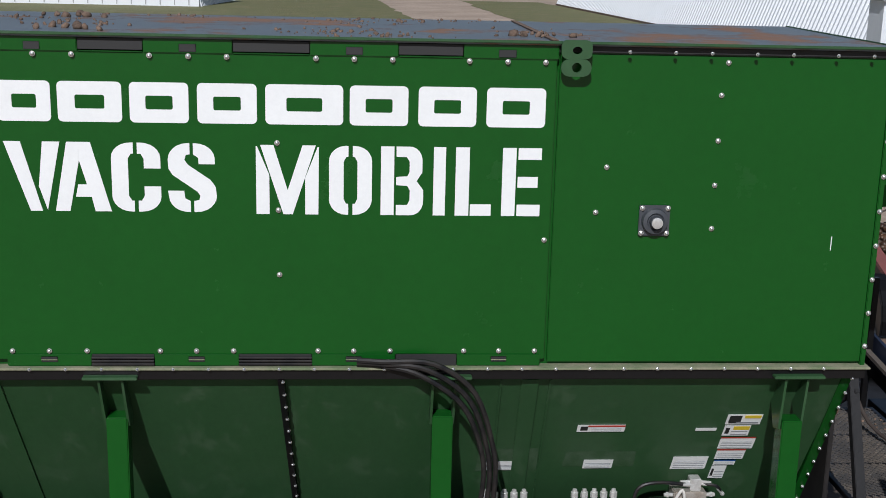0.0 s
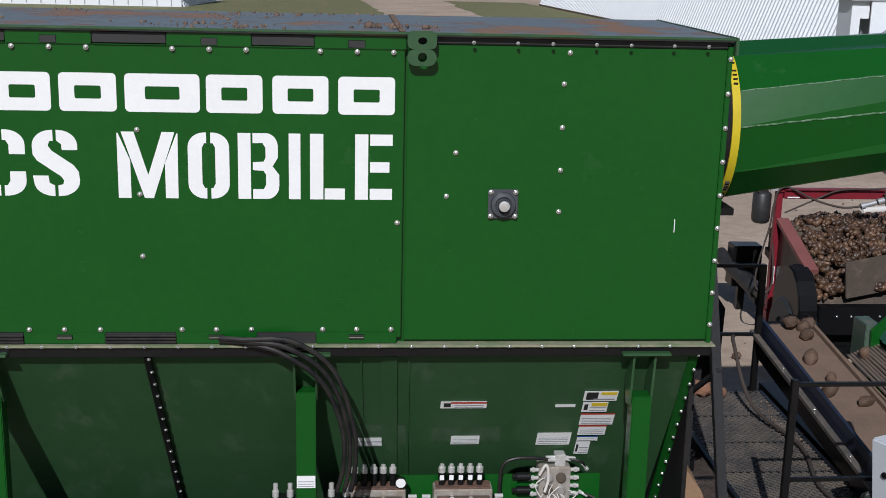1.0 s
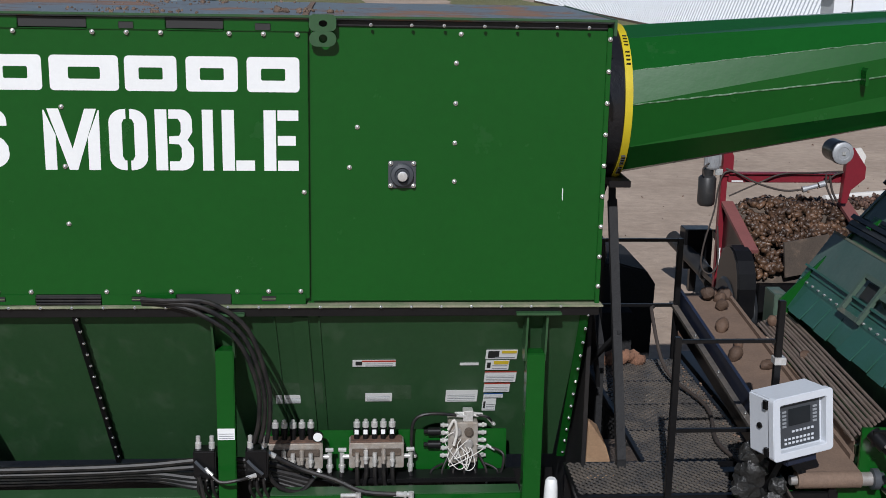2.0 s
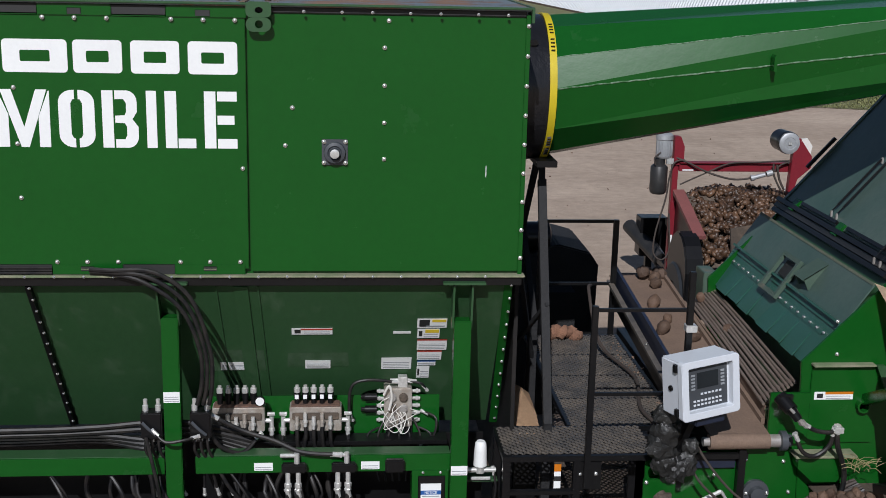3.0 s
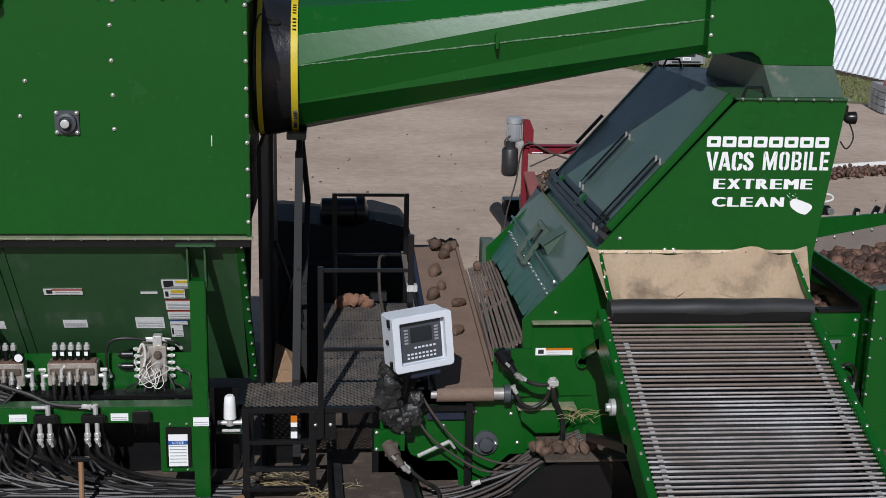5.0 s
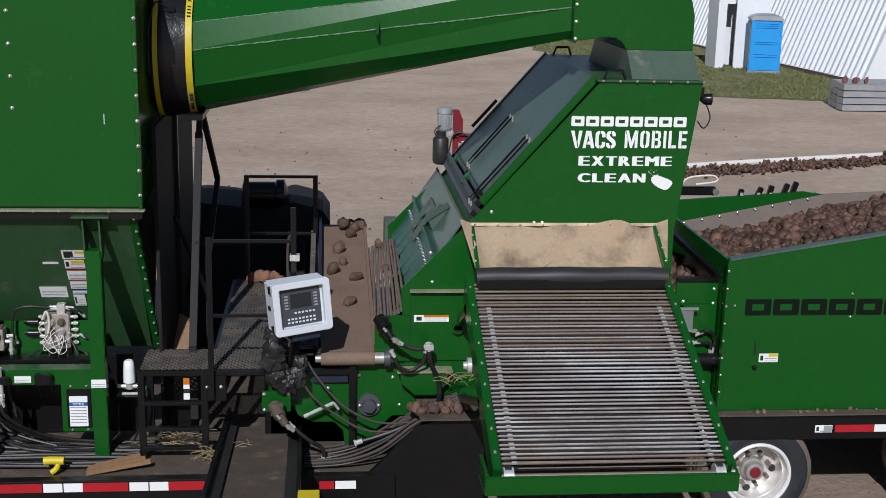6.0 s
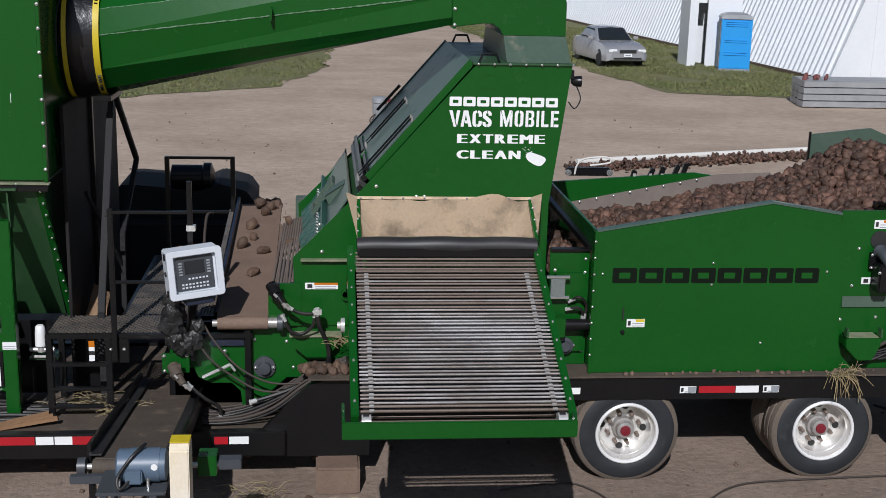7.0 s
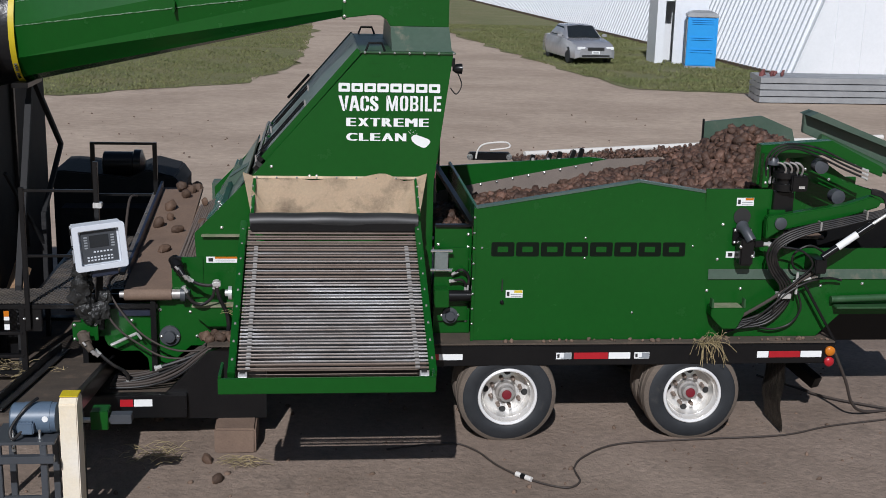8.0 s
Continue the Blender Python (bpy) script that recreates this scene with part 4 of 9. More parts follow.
    # soil lying on the roof
    rnd = random.Random(21)
    places = []
    while len(places) < 260:
        x, y = rnd.uniform(-2.6, 1.6), rnd.uniform(0.0, 1.75)
        w = noise.noise(Vector((x * 1.1, y * 1.4, 3)))
        if w > rnd.uniform(0.0, 0.6) or rnd.random() < 0.03:
            places.append((x, y, 4.502, rnd.choice((0.08, 0.12, 0.15, 0.2, 0.3)) * (1.0 if rnd.random() > 0.04 else 2.2)))
    for cx, cy in ((-1.25, 0.25), (-1.5, 1.35), (1.25, 0.35)):
        for i in range(12):
            places.append((cx + rnd.gauss(0, 0.08), cy + rnd.gauss(0, 0.08), 4.505 + rnd.random() * 0.01, rnd.uniform(0.2, 0.6)))
    strewn("soil_clods", places, lump_data(4, 60, (0.06, 0.05, 0.035)), SOIL, "reddish soil crumbs lying on the grey roof", "soil", 22)


separator_box()


# ---- trailer ----
def trailer():
    global TRAILER
    TRAILER = t = thing("trailer", (4.0, 0.9, 0.3), "black drop-deck trailer frame with red and white reflector tape", "trailer")
    bx(t, "front_rail", BLACK, -6.0, 5.3, -0.5, -0.40, 0.30, 0.53, bevel=0.008)
    bx(t, "far_rail", BLACK, -6.0, 5.3, 2.0, 2.1, 0.30, 0.53)
    bx(t, "low_deck", BELT_DARK, -6.0, 5.35, -0.40, 2.0, 0.42, 0.50, "muddy low deck")
    bm = bmesh.new()
    prism(bm, [(5.08, 0.26), (6.05, 0.26), (6.05, 0.98), (5.66, 0.98), (5.50, 0.93), (5.14, 0.56), (5.08, 0.5)], "y", -0.42, -0.36)
    part("drop_web", bm, BLACK, t, "black sloping side web of the drop")
    # Added black plate stands for the dark void beneath the rod table
    bx(t, "void_shade_plate", BLACK, 5.9, 7.62, 0.25, 0.31, 0.30, 0.98)
    bx(t, "rear_rail", BLACK, 7.55, 11.66, -0.52, -0.42, 0.80, 1.00, bevel=0.008)
    bx(t, "rear_deck", BELT_DARK, 5.5, 11.66, -0.50, 2.1, 1.003, 1.02, "muddy rear deck")
    bx(t, "far_rail", BLACK, 5.3, 11.66, 2.0, 2.1, 0.80, 1.0)
    for x in (6.2, 7.3, 8.9, 10.8, 11.6):
        bx(t, "cross_member", BLACK, x, x + 0.1, -0.42, 2.0, 0.82, 1.0)
    for x in (9.3,):
        for y in (0.35, 1.15):
            bx(t, "spring_beam", BLACK, 7.7, 11.1, y, y + 0.12, 0.62, 0.82)
    for x in (8.387, 10.238):
        bm = bmesh.new()
        rod(bm, (x, -0.2, 0.47), (x, 1.9, 0.47), 0.07, 14)
        part("axle", bm, BLACK, t, smooth=True)

    def tape(x0, x1, z0, z1, m, y=-0.523):
        bx(t, "reflector_tape", m, x0, x1, y, y + 0.003, z0, z1, bevel=0)
    # low rail tape
    x = -4.2
    while x < 3.6:
        tape(x, x + 0.36, 0.435, 0.51, REFLECT_RED, -0.503)
        tape(x + 0.37, x + 0.52, 0.435, 0.51, WHITE, -0.503)
        tape(x + 0.53, x + 0.68, 0.435, 0.51, WHITE, -0.503)
        x += 0.70 if x < 1.8 else 0.68
    tape(4.68, 4.80, 0.42, 0.49, REFLECT_RED, -0.503)
    tape(4.81, 4.98, 0.42, 0.49, WHITE, -0.503)
    tape(7.70, 7.93, 0.865, 0.925, WHITE)
    tape(7.64, 7.70, 0.865, 0.925, REFLECT_RED)
    for a, b in ((9.02, 9.36), (10.98, 11.30)):
        tape(a, b, 0.865, 0.93, REFLECT_RED)
    for a, b in ((9.365, 9.58), (10.86, 10.975), (11.305, 11.52)):
        tape(a, b, 0.865, 0.93, WHITE)
    for a in (8.845, 9.62):
        sticker(t, a, a + 0.15, 0.865, 0.93, -0.521, bands=((GREY_INK, 0.5, 0.98, 0.05, 0.95),), rows=1, label="small grey warning sticker")
    # tail lamps
    for z, m, nm in ((0.93, AMBER, "amber_lamp"), (0.82, REFLECT_RED, "red_lamp")):
        bm = bmesh.new()
        lathe(bm, [(0.0, 0.05), (-0.02, 0.05), (-0.03, 0.042), (-0.04, 0.02)], (11.60, -0.523, z), "y", 18)
        part(nm, bm, m, t, smooth=True)
    # clods on the rear deck edge
    rnd = random.Random(4)
    strewn("soil_clods", [(rnd.uniform(8.2, 11.6), -0.47 + rnd.random() * 0.06, 1.03, rnd.uniform(0.3, 0.8)) for _ in range(38)], lump_data(4, 80, (0.045, 0.04, 0.03)), SOIL, "soil crumbs along the trailer deck edge", "soil", 5)


trailer()


def wheel(x, y, s):
    """A dual wheel: the dished rim with its tyres, tread, hub, cap and nuts."""
    bm = bmesh.new()
    c0 = (x, y, 0.475)
    lathe(bm, [(s * v, r) for v, r in ((-0.118, 0.268), (-0.135, 0.266), (-0.148, 0.278), (-0.136, 0.290), (-0.128, 0.280), (-0.125, 0.262), (-0.07, 0.245), (-0.065, 0.238), (0.02, 0.238), (0.06, 0.222), (0.05, 0.18), (0.04, 0.13), (0.05, 0.12), (0.06, 0.02))], c0, "y", 48, open_front=True)
    w = part("wheel", bm, CHROME, TRAILER, "dual wheel with dusty tyre and polished dished rim", smooth=True)
    bm = bmesh.new()
    lathe(bm, [(s * v, r) for v, r in ((-0.138, 0.262), (-0.152, 0.268), (-0.156, 0.280), (-0.150, 0.290), (-0.138, 0.294))], c0, "y", 48, True)
    part("rim_lip", bm, RIM_LIP, w, "polished rim lip, whitened for sunlight", smooth=True)
    for yy in (0.0, 0.34):
        c = (x, y + s * yy, 0.475)
        bm = bmesh.new()
        lathe(bm, [(s * v, r) for v, r in ((-0.115, 0.266), (-0.135, 0.288), (-0.146, 0.36), (-0.138, 0.41), (-0.125, 0.455), (-0.10, 0.478), (0.10, 0.478), (0.125, 0.455), (0.14, 0.40), (0.135, 0.30), (0.115, 0.266))], c, "y", 48, True)
        part("tyre", bm, TYRE, w, "black rubber tyre", smooth=True)
        bm = bmesh.new()
        lathe(bm, [(s * v, r) for v, r in ((-0.133, 0.440), (-0.126, 0.458), (-0.108, 0.482), (-0.06, 0.493), (-0.055, 0.482), (-0.035, 0.482), (-0.03, 0.494), (0.03, 0.494), (0.035, 0.482), (0.055, 0.482), (0.06, 0.493), (0.108, 0.482), (0.126, 0.458), (0.1, 0.44), (-0.1, 0.44))], c, "y", 56, True)
        part("tread", bm, TREAD, w, "dusty brown tread", smooth=True)
    bm = bmesh.new()
    lathe(bm, [(s * v, r) for v, r in ((0.05, 0.105), (-0.01, 0.10), (-0.015, 0.080), (-0.075, 0.075), (-0.08, 0.06))], c0, "y", 24)
    part("hub", bm, HUB, w, smooth=True)
    bm = bmesh.new()
    lathe(bm, [(s * v, r) for v, r in ((-0.078, 0.050), (-0.092, 0.045), (-0.096, 0.02))], c0, "y", 20)
    part("hub_cap", bm, RED, w, "red hub cap", smooth=True)
    for i in range(8):
        a = 2 * math.pi * i / 8 + 0.3
        bm = bmesh.new()
        lathe(bm, [(s * v, r) for v, r in ((0.05, 0.024), (-0.02, 0.019), (-0.03, 0.008))], (x + 0.150 * math.cos(a), y, 0.475 + 0.150 * math.sin(a)), "y", 6)
        part("wheel_nut", bm, ROD_BROWN, w)
        if i % 2:
            bm = bmesh.new()
            lathe(bm, [(s * 0.06, 0.034), (s * 0.047, 0.033), (s * 0.0465, 0.01)], (x + 0.196 * math.cos(a + 0.39), y, 0.475 + 0.196 * math.sin(a + 0.39)), "y", 12)
            part("hand_hole", bm, INK, w, "dark hand hole")


for wx in (8.387, 10.238):
    wheel(wx, -0.37, 1)
    wheel(wx, 1.95, -1)


def mudflap():
    f = thing("mud_flap", (11.2, -0.4, 0.78), "mud-caked rubber flap hanging behind the wheel", "mud flap")
    bm = bmesh.new()
    n, m = 10, 12
    vs = [[bm.verts.new((11.19 + 0.03 * math.sin(j * 0.7) * j / m, -0.46 + 0.52 * i / n, 0.80 - 0.76 * j / m)) for i in range(n + 1)] for j in range(m + 1)]
    for j in range(m):
        for i in range(n):
            bm.faces.new((vs[j][i], vs[j][i + 1], vs[j + 1][i + 1], vs[j + 1][i]))
    bmesh.ops.solidify(bm, geom=bm.faces[:], thickness=0.012)
    part("flap", bm, MUDDY, f, smooth=True)
    bx(f, "hanger", BLACK, 11.17, 11.22, -0.47, 0.1, 0.78, 0.81)
    b = thing("rear_bumper_arm", (11.7, 0.3, 0.3), "black square steel rear arm under the deck", "bumper")
    bm = bmesh.new()
    bar(bm, (11.45, 0.75, 0.62), (11.78, 0.10, 0.36), 0.11, 0.12)
    part("arm", bm, BLACK, b)


MUDDY = surface("mud_caked_rubber", (0.030, 0.026, 0.022), 0.42, second=(0.11, 0.09, 0.07), scale=16, amount=1.4, fine=0.4, bump=0.06, bump_scale=16, stretch=(1, 1, 0.3))
mudflap()


# ---- air duct and rubber boot ----
def air_duct():
    d = thing("air_duct", (5.2, 1.2, 3.75), "faceted green steel air duct rising from the box to the tower", "air duct")

    def left(a):
        return (1.34 - 0.54 * math.cos(radians(a)), 3.83 + 0.555 * math.sin(radians(a)))

    # round at the boot, square at the elbow
    right = {0: (0.41, 4.31), 30: (0.41, 4.55), 60: (0.46, 4.60), 90: (1.0, 4.62), 120: (1.48, 4.60), 150: (1.54, 4.55), 180: (1.54, 4.31),
             210: (1.54, 4.12), 240: (1.48, 4.05), 270: (1.0, 4.04), 300: (0.47, 4.05), 330: (0.41, 4.12)}
    ang = list(range(0, 360, 30))
    bm = bmesh.new()
    ls = [bm.verts.new((3.56, *left(a + (4 if a < 15 else -1 if a < 45 else 0)))) for a in ang]
    rs = [bm.verts.new((6.80, *right[a])) for a in ang]
    for i in range(12):
        k = (i + 1) % 12
        bm.faces.new((ls[i], rs[k], ls[k]))
        bm.faces.new((ls[i], rs[i], rs[k]))
    bm.faces.new(ls)
    bm.faces.new(rs[::-1])
    bmesh.ops.recalc_face_normals(bm, faces=bm.faces[:])
    duct = part("duct", bm, GREEN, d)
    # welded seams
    for a, b, r in ((4, 0, 0.006), (29, 30, 0.004)):
        bm = bmesh.new()
        p, q = Vector((3.57, *left(a))), Vector((6.79, *right[b]))
        rnd = random.Random(a)
        pts = [p.lerp(q, i / 70) + Vector((0, rnd.uniform(-0.002, 0.002), rnd.uniform(-0.003, 0.003))) for i in range(71)]
        tube(bm, pts, r, 6, soft=False)
        part("weld_seam", bm, WELD, duct, "bright weld seam", smooth=True)
    bm = bmesh.new()
    prism(bm, [(5.150, 4.05), (5.170, 4.05), (5.174, 4.15), (5.16, 4.17), (5.148, 4.15)], "y", 0.52, 0.66)
    part("lifting_tab", bm, GREEN, duct)
    # elbow over the tower
    outer = [(6.80, 4.04), (7.06, 4.075), (7.14, 4.07), (7.20, 4.03), (7.235, 3.97), (7.80, 3.97), (7.80, 4.26), (7.76, 4.42), (7.66, 4.55), (7.50, 4.61), (6.80, 4.615)]
    bm = bmesh.new()
    prism(bm, outer, "y", 0.30, 1.54)
    e = part("elbow", bm, GREEN, d, bevel=0.006)
    bx(e, "joint_flange", GREEN, 6.775, 6.805, 0.285, 1.56, 4.025, 4.63)
    bolts(e, [(6.792, 0.284, z) for z in (4.06, 4.2, 4.34, 4.48, 4.58)])
    bm = bmesh.new()
    loft(bm, [[(7.24, 0.06, 3.755), (7.81, 0.06, 3.755), (7.81, 1.78, 3.755), (7.24, 1.78, 3.755)], [(7.235, 0.295, 3.972), (7.803, 0.295, 3.972), (7.803, 1.55, 3.972), (7.235, 1.55, 3.972)]])
    # Paler paint stands in for sky and sun caught by this slope
    part("skirt", bm, GREEN_LID, d, "sloping skirt of the duct, paler for sky sheen")
    # rubber boot and straps
    bm = bmesh.new()
    rings = []
    for x, r in ((3.24, 0.575), (3.32, 0.595), (3.42, 0.58), (3.50, 0.565), (3.575, 0.56)):
        rings.append([(x + 0.012 * math.sin(3 * 2 * math.pi * k / 36), 1.34 - r * math.cos(2 * math.pi * k / 36), 3.83 + r * math.sin(2 * math.pi * k / 36)) for k in range(36)])
    loft(bm, rings)
    boot = part("rubber_boot", bm, RUBBER_BOOT, d, "shiny black rubber boot", smooth=True)
    for x0, x1, r in ((3.545, 3.60, 0.575), (3.275, 3.315, 0.603)):
        bm = bmesh.new()
        lathe(bm, [(x0, r - 0.012), (x0, r), (x1, r - 0.004), (x1, r - 0.016)], (0, 1.34, 3.83), "x", 48, True)
        strap = part("strap", bm, YELLOW, boot, "yellow ratchet strap", smooth=True)
    for a0, a1 in ((32, 62), (-58, -34)):
        n = 9
        for i in range(n):
            a = radians(a0 + (a1 - a0) * (i + 0.5) / n)
            if i % 5 == 4:
                continue
            bm = bmesh.new()
            rr = 0.577
            m = Matrix.Translation((3.573, 1.34 - rr * math.cos(a), 3.83 + rr * math.sin(a))) @ Matrix.Rotation(a, 4, "X")
            box(bm, -0.015, 0.015, -0.002, 0.002, -0.010, 0.010, m)
            part("print_bar", bm, INK, boot)
    bm = bmesh.new()
    bx(boot, "buckle", BLACK, 3.36, 3.46, 0.86, 0.92, 4.18, 4.225, bevel=0.01)
    hose(boot, [(3.40, 0.88, 4.21), (3.31, 0.80, 4.27), (3.275, 0.70, 4.15), (3.265, 0.6, 4.0), (3.27, 0.55, 3.7)], 0.008, ends=False)
    bm.free()


WELD = surface("bright_weld", (0.30, 0.42, 0.30), 0.25, 0.4, second=(0.08, 0.2, 0.08), scale=30, amount=1.3, fine=0.2)
air_duct()


# ---- cleaning tower ----
def cleaning_tower():
    t = thing("cleaning_tower", (6.6, 1.1, 1.02), "tall green steel cleaning tower with a sloping hinged lid", "tower")
    face = [(5.42, 0.90), (7.66, 0.90), (7.66, 2.50), (7.82, 3.755), (6.965, 3.735), (5.90, 2.535), (5.80, 2.44), (5.36, 1.99)]
    for y in (0.0, 2.32):
        bm = bmesh.new()
        prism(bm, face, "y", y, y + 0.03)
        part("side_plate", bm, GREEN, t, "lettered green side plate" if y == 0 else "", bevel=0.004)
    bm = bmesh.new()
    prism(bm, [(5.52, 0.95), (7.64, 0.95), (7.64, 2.48), (7.795, 3.73), (6.98, 3.71), (5.90, 2.50), (5.52, 2.05)], "y", 0.03, 2.32)
    part("core", bm, GREEN_DUSTY, t)
    bx(t, "top_plate", GREEN_DUSTY, 6.93, 7.84, -0.02, 2.37, 3.737, 3.753)
    bolts(t, [(6.98 + 0.14 * i, -0.021, 3.745) for i in range(7)], BOLT_SMALL)
    # sloping lid: direction along the slope, and the outward normal
    a, b = Vector((5.88, 0, 2.50)), Vector((6.955, 0, 3.735))
    u = (b - a).normalized()
    n = Vector((-u.z, 0, u.x))

    def slab(y0, y1, s0, s1, n0, n1):
        bm = bmesh.new()
        vs = []
        for y in (y0, y1):
            for s, k in ((s0, n0), (s1, n0), (s1, n1), (s0, n1)):
                p = a + u * s + n * k
                vs.append(bm.verts.new((p.x, y, p.z)))
        for f in ((0, 1, 2, 3), (7, 6, 5, 4), (0, 4, 5, 1), (1, 5, 6, 2), (2, 6, 7, 3), (3, 7, 4, 0)):
            bm.faces.new([vs[i] for i in f])
        bmesh.ops.recalc_face_normals(bm, faces=bm.faces)
        return bm

    L = (b - a).length
    lid = part("lid", slab(0.10, 2.28, 0.27, L, 0.03, 0.055), LID, t, "grey-green hinged lid, dusty in the sun", bevel=0.004)
    part("lid_rim", slab(0.07, 0.10, 0.25, L, 0.0, 0.062), GREEN, lid)
    part("lid_rim", slab(2.28, 2.32, 0.25, L, 0.0, 0.066), LID, lid)
    part("hinge_bar", slab(0.04, 2.40, 0.215, 0.255, 0.03, 0.085), BLACK, lid, "black hinge bar")
    part("hinge_channel", slab(0.04, 2.40, 0.165, 0.21, 0.0, 0.060), RUBBER, lid, "dusty black hinge channel")
    for y in (1.02, 1.98):
        part("hinge_lug", slab(y, y + 0.10, 0.20, 0.32, 0.03, 0.078), GREEN, lid)
    for y0, y1 in ((0.14, 0.95), (1.16, 1.92)):
        part("lid_stiffener", slab(y0, y1, 0.285, 0.315, 0.056, 0.085), BLACK, lid)
    part("hinge_angle", slab(0.04, 2.40, 0.12, 0.16, 0.0, 0.050), BLACK, lid)
    for y, s0, s1 in ((0.16, 0.20, 0.92), (1.25, 0.36, 0.95)):
        for dy, h in ((0.0, 0.085), (0.09, 0.095)):
            p, q = a + u * s0 + n * h, a + u * s1 + n * h
            bm = bmesh.new()
            rod(bm, (p.x, y + dy, p.z), (q.x, y + dy, q.z), 0.005, 8)
            rod(bm, (p.lerp(q, 0.12).x, y + dy, p.lerp(q, 0.12).z), (p.lerp(q, 0.97).x, y + dy, p.lerp(q, 0.97).z), 0.0095, 8)
            strut = part("gas_strut", bm, BLACK, lid, "black gas strut", smooth=True)
            for e in (p, q):
                bx(strut, "strut_mount", HUB, e.x - 0.008, e.x + 0.008, y + dy - 0.010, y + dy + 0.012, e.z - 0.05, e.z + 0.006)
    for y in (-0.01, 2.28):
        bm = bmesh.new()
        tube(bm, [(6.99, y + 0.03, 3.755), (7.02, y + 0.03, 3.83), (7.14, y + 0.03, 3.83), (7.17, y + 0.03, 3.755)], 0.012, 8, soft=False)
        part("lid_handle", bm, BLACK, t, smooth=True)
    bm = bmesh.new()
    bar(bm, (6.20, 2.34, 3.02), (6.44, 2.34, 3.29), 0.022, 0.03)
    part("lid_prop", bm, BLACK, lid)
    # mouth: a weathered upper sheet, angle bars, then rubber cut into fingers below a row of bolts
    c, d = Vector((5.870, 0, 2.565)), Vector((5.43, 0, 1.925))
    w = (d - c).normalized()
    k = Vector((w.z, 0, -w.x))
    k = k if k.x < 0 else -k
    mouth = thing("rubber_flaps", (5.6, 1.1, 2.0), "teal green rubber flap curtain at the tower mouth", "rubber flap")

    def strip(name, mt, y0, y1, s0, s1, e0, e1, thick=0.012, label="", lift=0.0):
        bm = bmesh.new()
        vs = []
        for y in (y0, y1):
            for s_, e in ((s0, e0), (s1, e1 + lift), (s1, e1 + lift - thick), (s0, e0 - thick)):
                p = c + w * s_ + k * e
                vs.append(bm.verts.new((p.x, y, p.z)))
        for f in ((0, 1, 2, 3), (7, 6, 5, 4), (0, 4, 5, 1), (1, 5, 6, 2), (2, 6, 7, 3), (3, 7, 4, 0)):
            bm.faces.new([vs[i] for i in f])
        bmesh.ops.recalc_face_normals(bm, faces=bm.faces)
        return part(name, bm, mt, mouth, label)
    strip("upper_sheet", LID, 0.05, 2.50, 0.0, 0.38, 0.0, 0.0, 0.012, "dusty grey-green upper sheet")
    strip("worn_edge", DUSTY_EDGE, 0.05, 2.50, -0.008, 0.014, 0.008, 0.005, 0.008, "worn dusty edge of the sheet")
    strip("mount_sheet", FLAP, 0.05, 2.47, 0.38, 0.555, 0.012, 0.004, 0.016)
    strip("angle_bar", FLAP, 0.05, 2.44, 0.365, 0.385, 0.055, 0.055, 0.05)
    strip("angle_bar", FLAP, 0.05, 2.44, 0.386, 0.43, 0.022, 0.022, 0.008)
    strip("cover_strip", FLAP, 0.20, 2.44, 0.475, 0.525, 0.012, 0.012, 0.008)
    for i in range(9):
        y0 = 0.08 + i * 0.265
        strip("flap", FLAP, y0, y0 + 0.256, 0.54, 0.775 + 0.010 * (i % 2), 0.004, 0.0, 0.010, "", 0.012 * ((i * 5) % 4))
    for i in range(18):
        p = c + w * 0.50 + k * 0.013
        piece("bolt", BOLT_Z, mouth, Matrix.Translation((p.x, 0.16 + 0.132 * i, p.z)) @ Matrix.Rotation(radians(-56), 4, "Y"))
    # square catch frame and the folded bracket on the upper sheet
    for y0, y1, s0, s1 in ((1.08, 1.12, 0.16, 0.53), (1.42, 1.46, 0.16, 0.53), (1.12, 1.42, 0.16, 0.20), (1.12, 1.42, 0.49, 0.53)):
        strip("catch_frame", GREEN_LID, y0, y1, s0, s1, 0.075, 0.07, 0.035)
    # Shade within the catch frame, painted as a black plate
    strip("catch_shadow_box", INK, 1.14, 1.40, 0.21, 0.35, 0.020, 0.020, 0.015, "black plate for the shade inside the catch")
    for y0, y1 in ((0.80, 0.82), (1.00, 1.02)):
        bm = bmesh.new()
        pts = [c + w * 0.06 + k * 0.002, c + w * 0.32 + k * 0.002, c + w * 0.27 + k * 0.09]
        prism(bm, [(p.x, p.z) for p in pts], "y", y0, y1)
        part("bracket", bm, GREEN_LID, mouth, "folded green bracket")
    strip("bracket_top", GREEN_LID, 0.80, 1.02, 0.06, 0.28, 0.004, 0.092, 0.008)
    bx(mouth, "end_box", GREEN_LID, 5.33, 5.46, 2.36, 2.62, 1.70, 2.03, "weathered green end box", 0.006)
    # words on the plate
    emblem(t, WHITE, [(6.735 + 0.1225 * i, 6.735 + 0.1225 * i + 0.108) for i in range(8)], 3.372, 3.455, 0.0, "white block of the maker's mark")
    stencil("VACS", t, WHITE, even_spans(6.735, 7.115, (1.12, 1.12, 0.95, 0.95), 0.006), 3.19, 3.335, 0.0, "white stencilled capital")
    stencil("MOBILE", t, WHITE, even_spans(7.19, 7.715, (1.4, 1, 1, 0.3, 0.85, 0.9), 0.02), 3.195, 3.34, 0.0, "white stencilled capital")
    lettering("EXTREME", t, WHITE, even_spans(6.81, 7.60, (1, 1.1, 1, 1.05, 1, 1.25, 1), 0.014), 3.04, 3.13, 0.0, "white wide capital", 0.021)
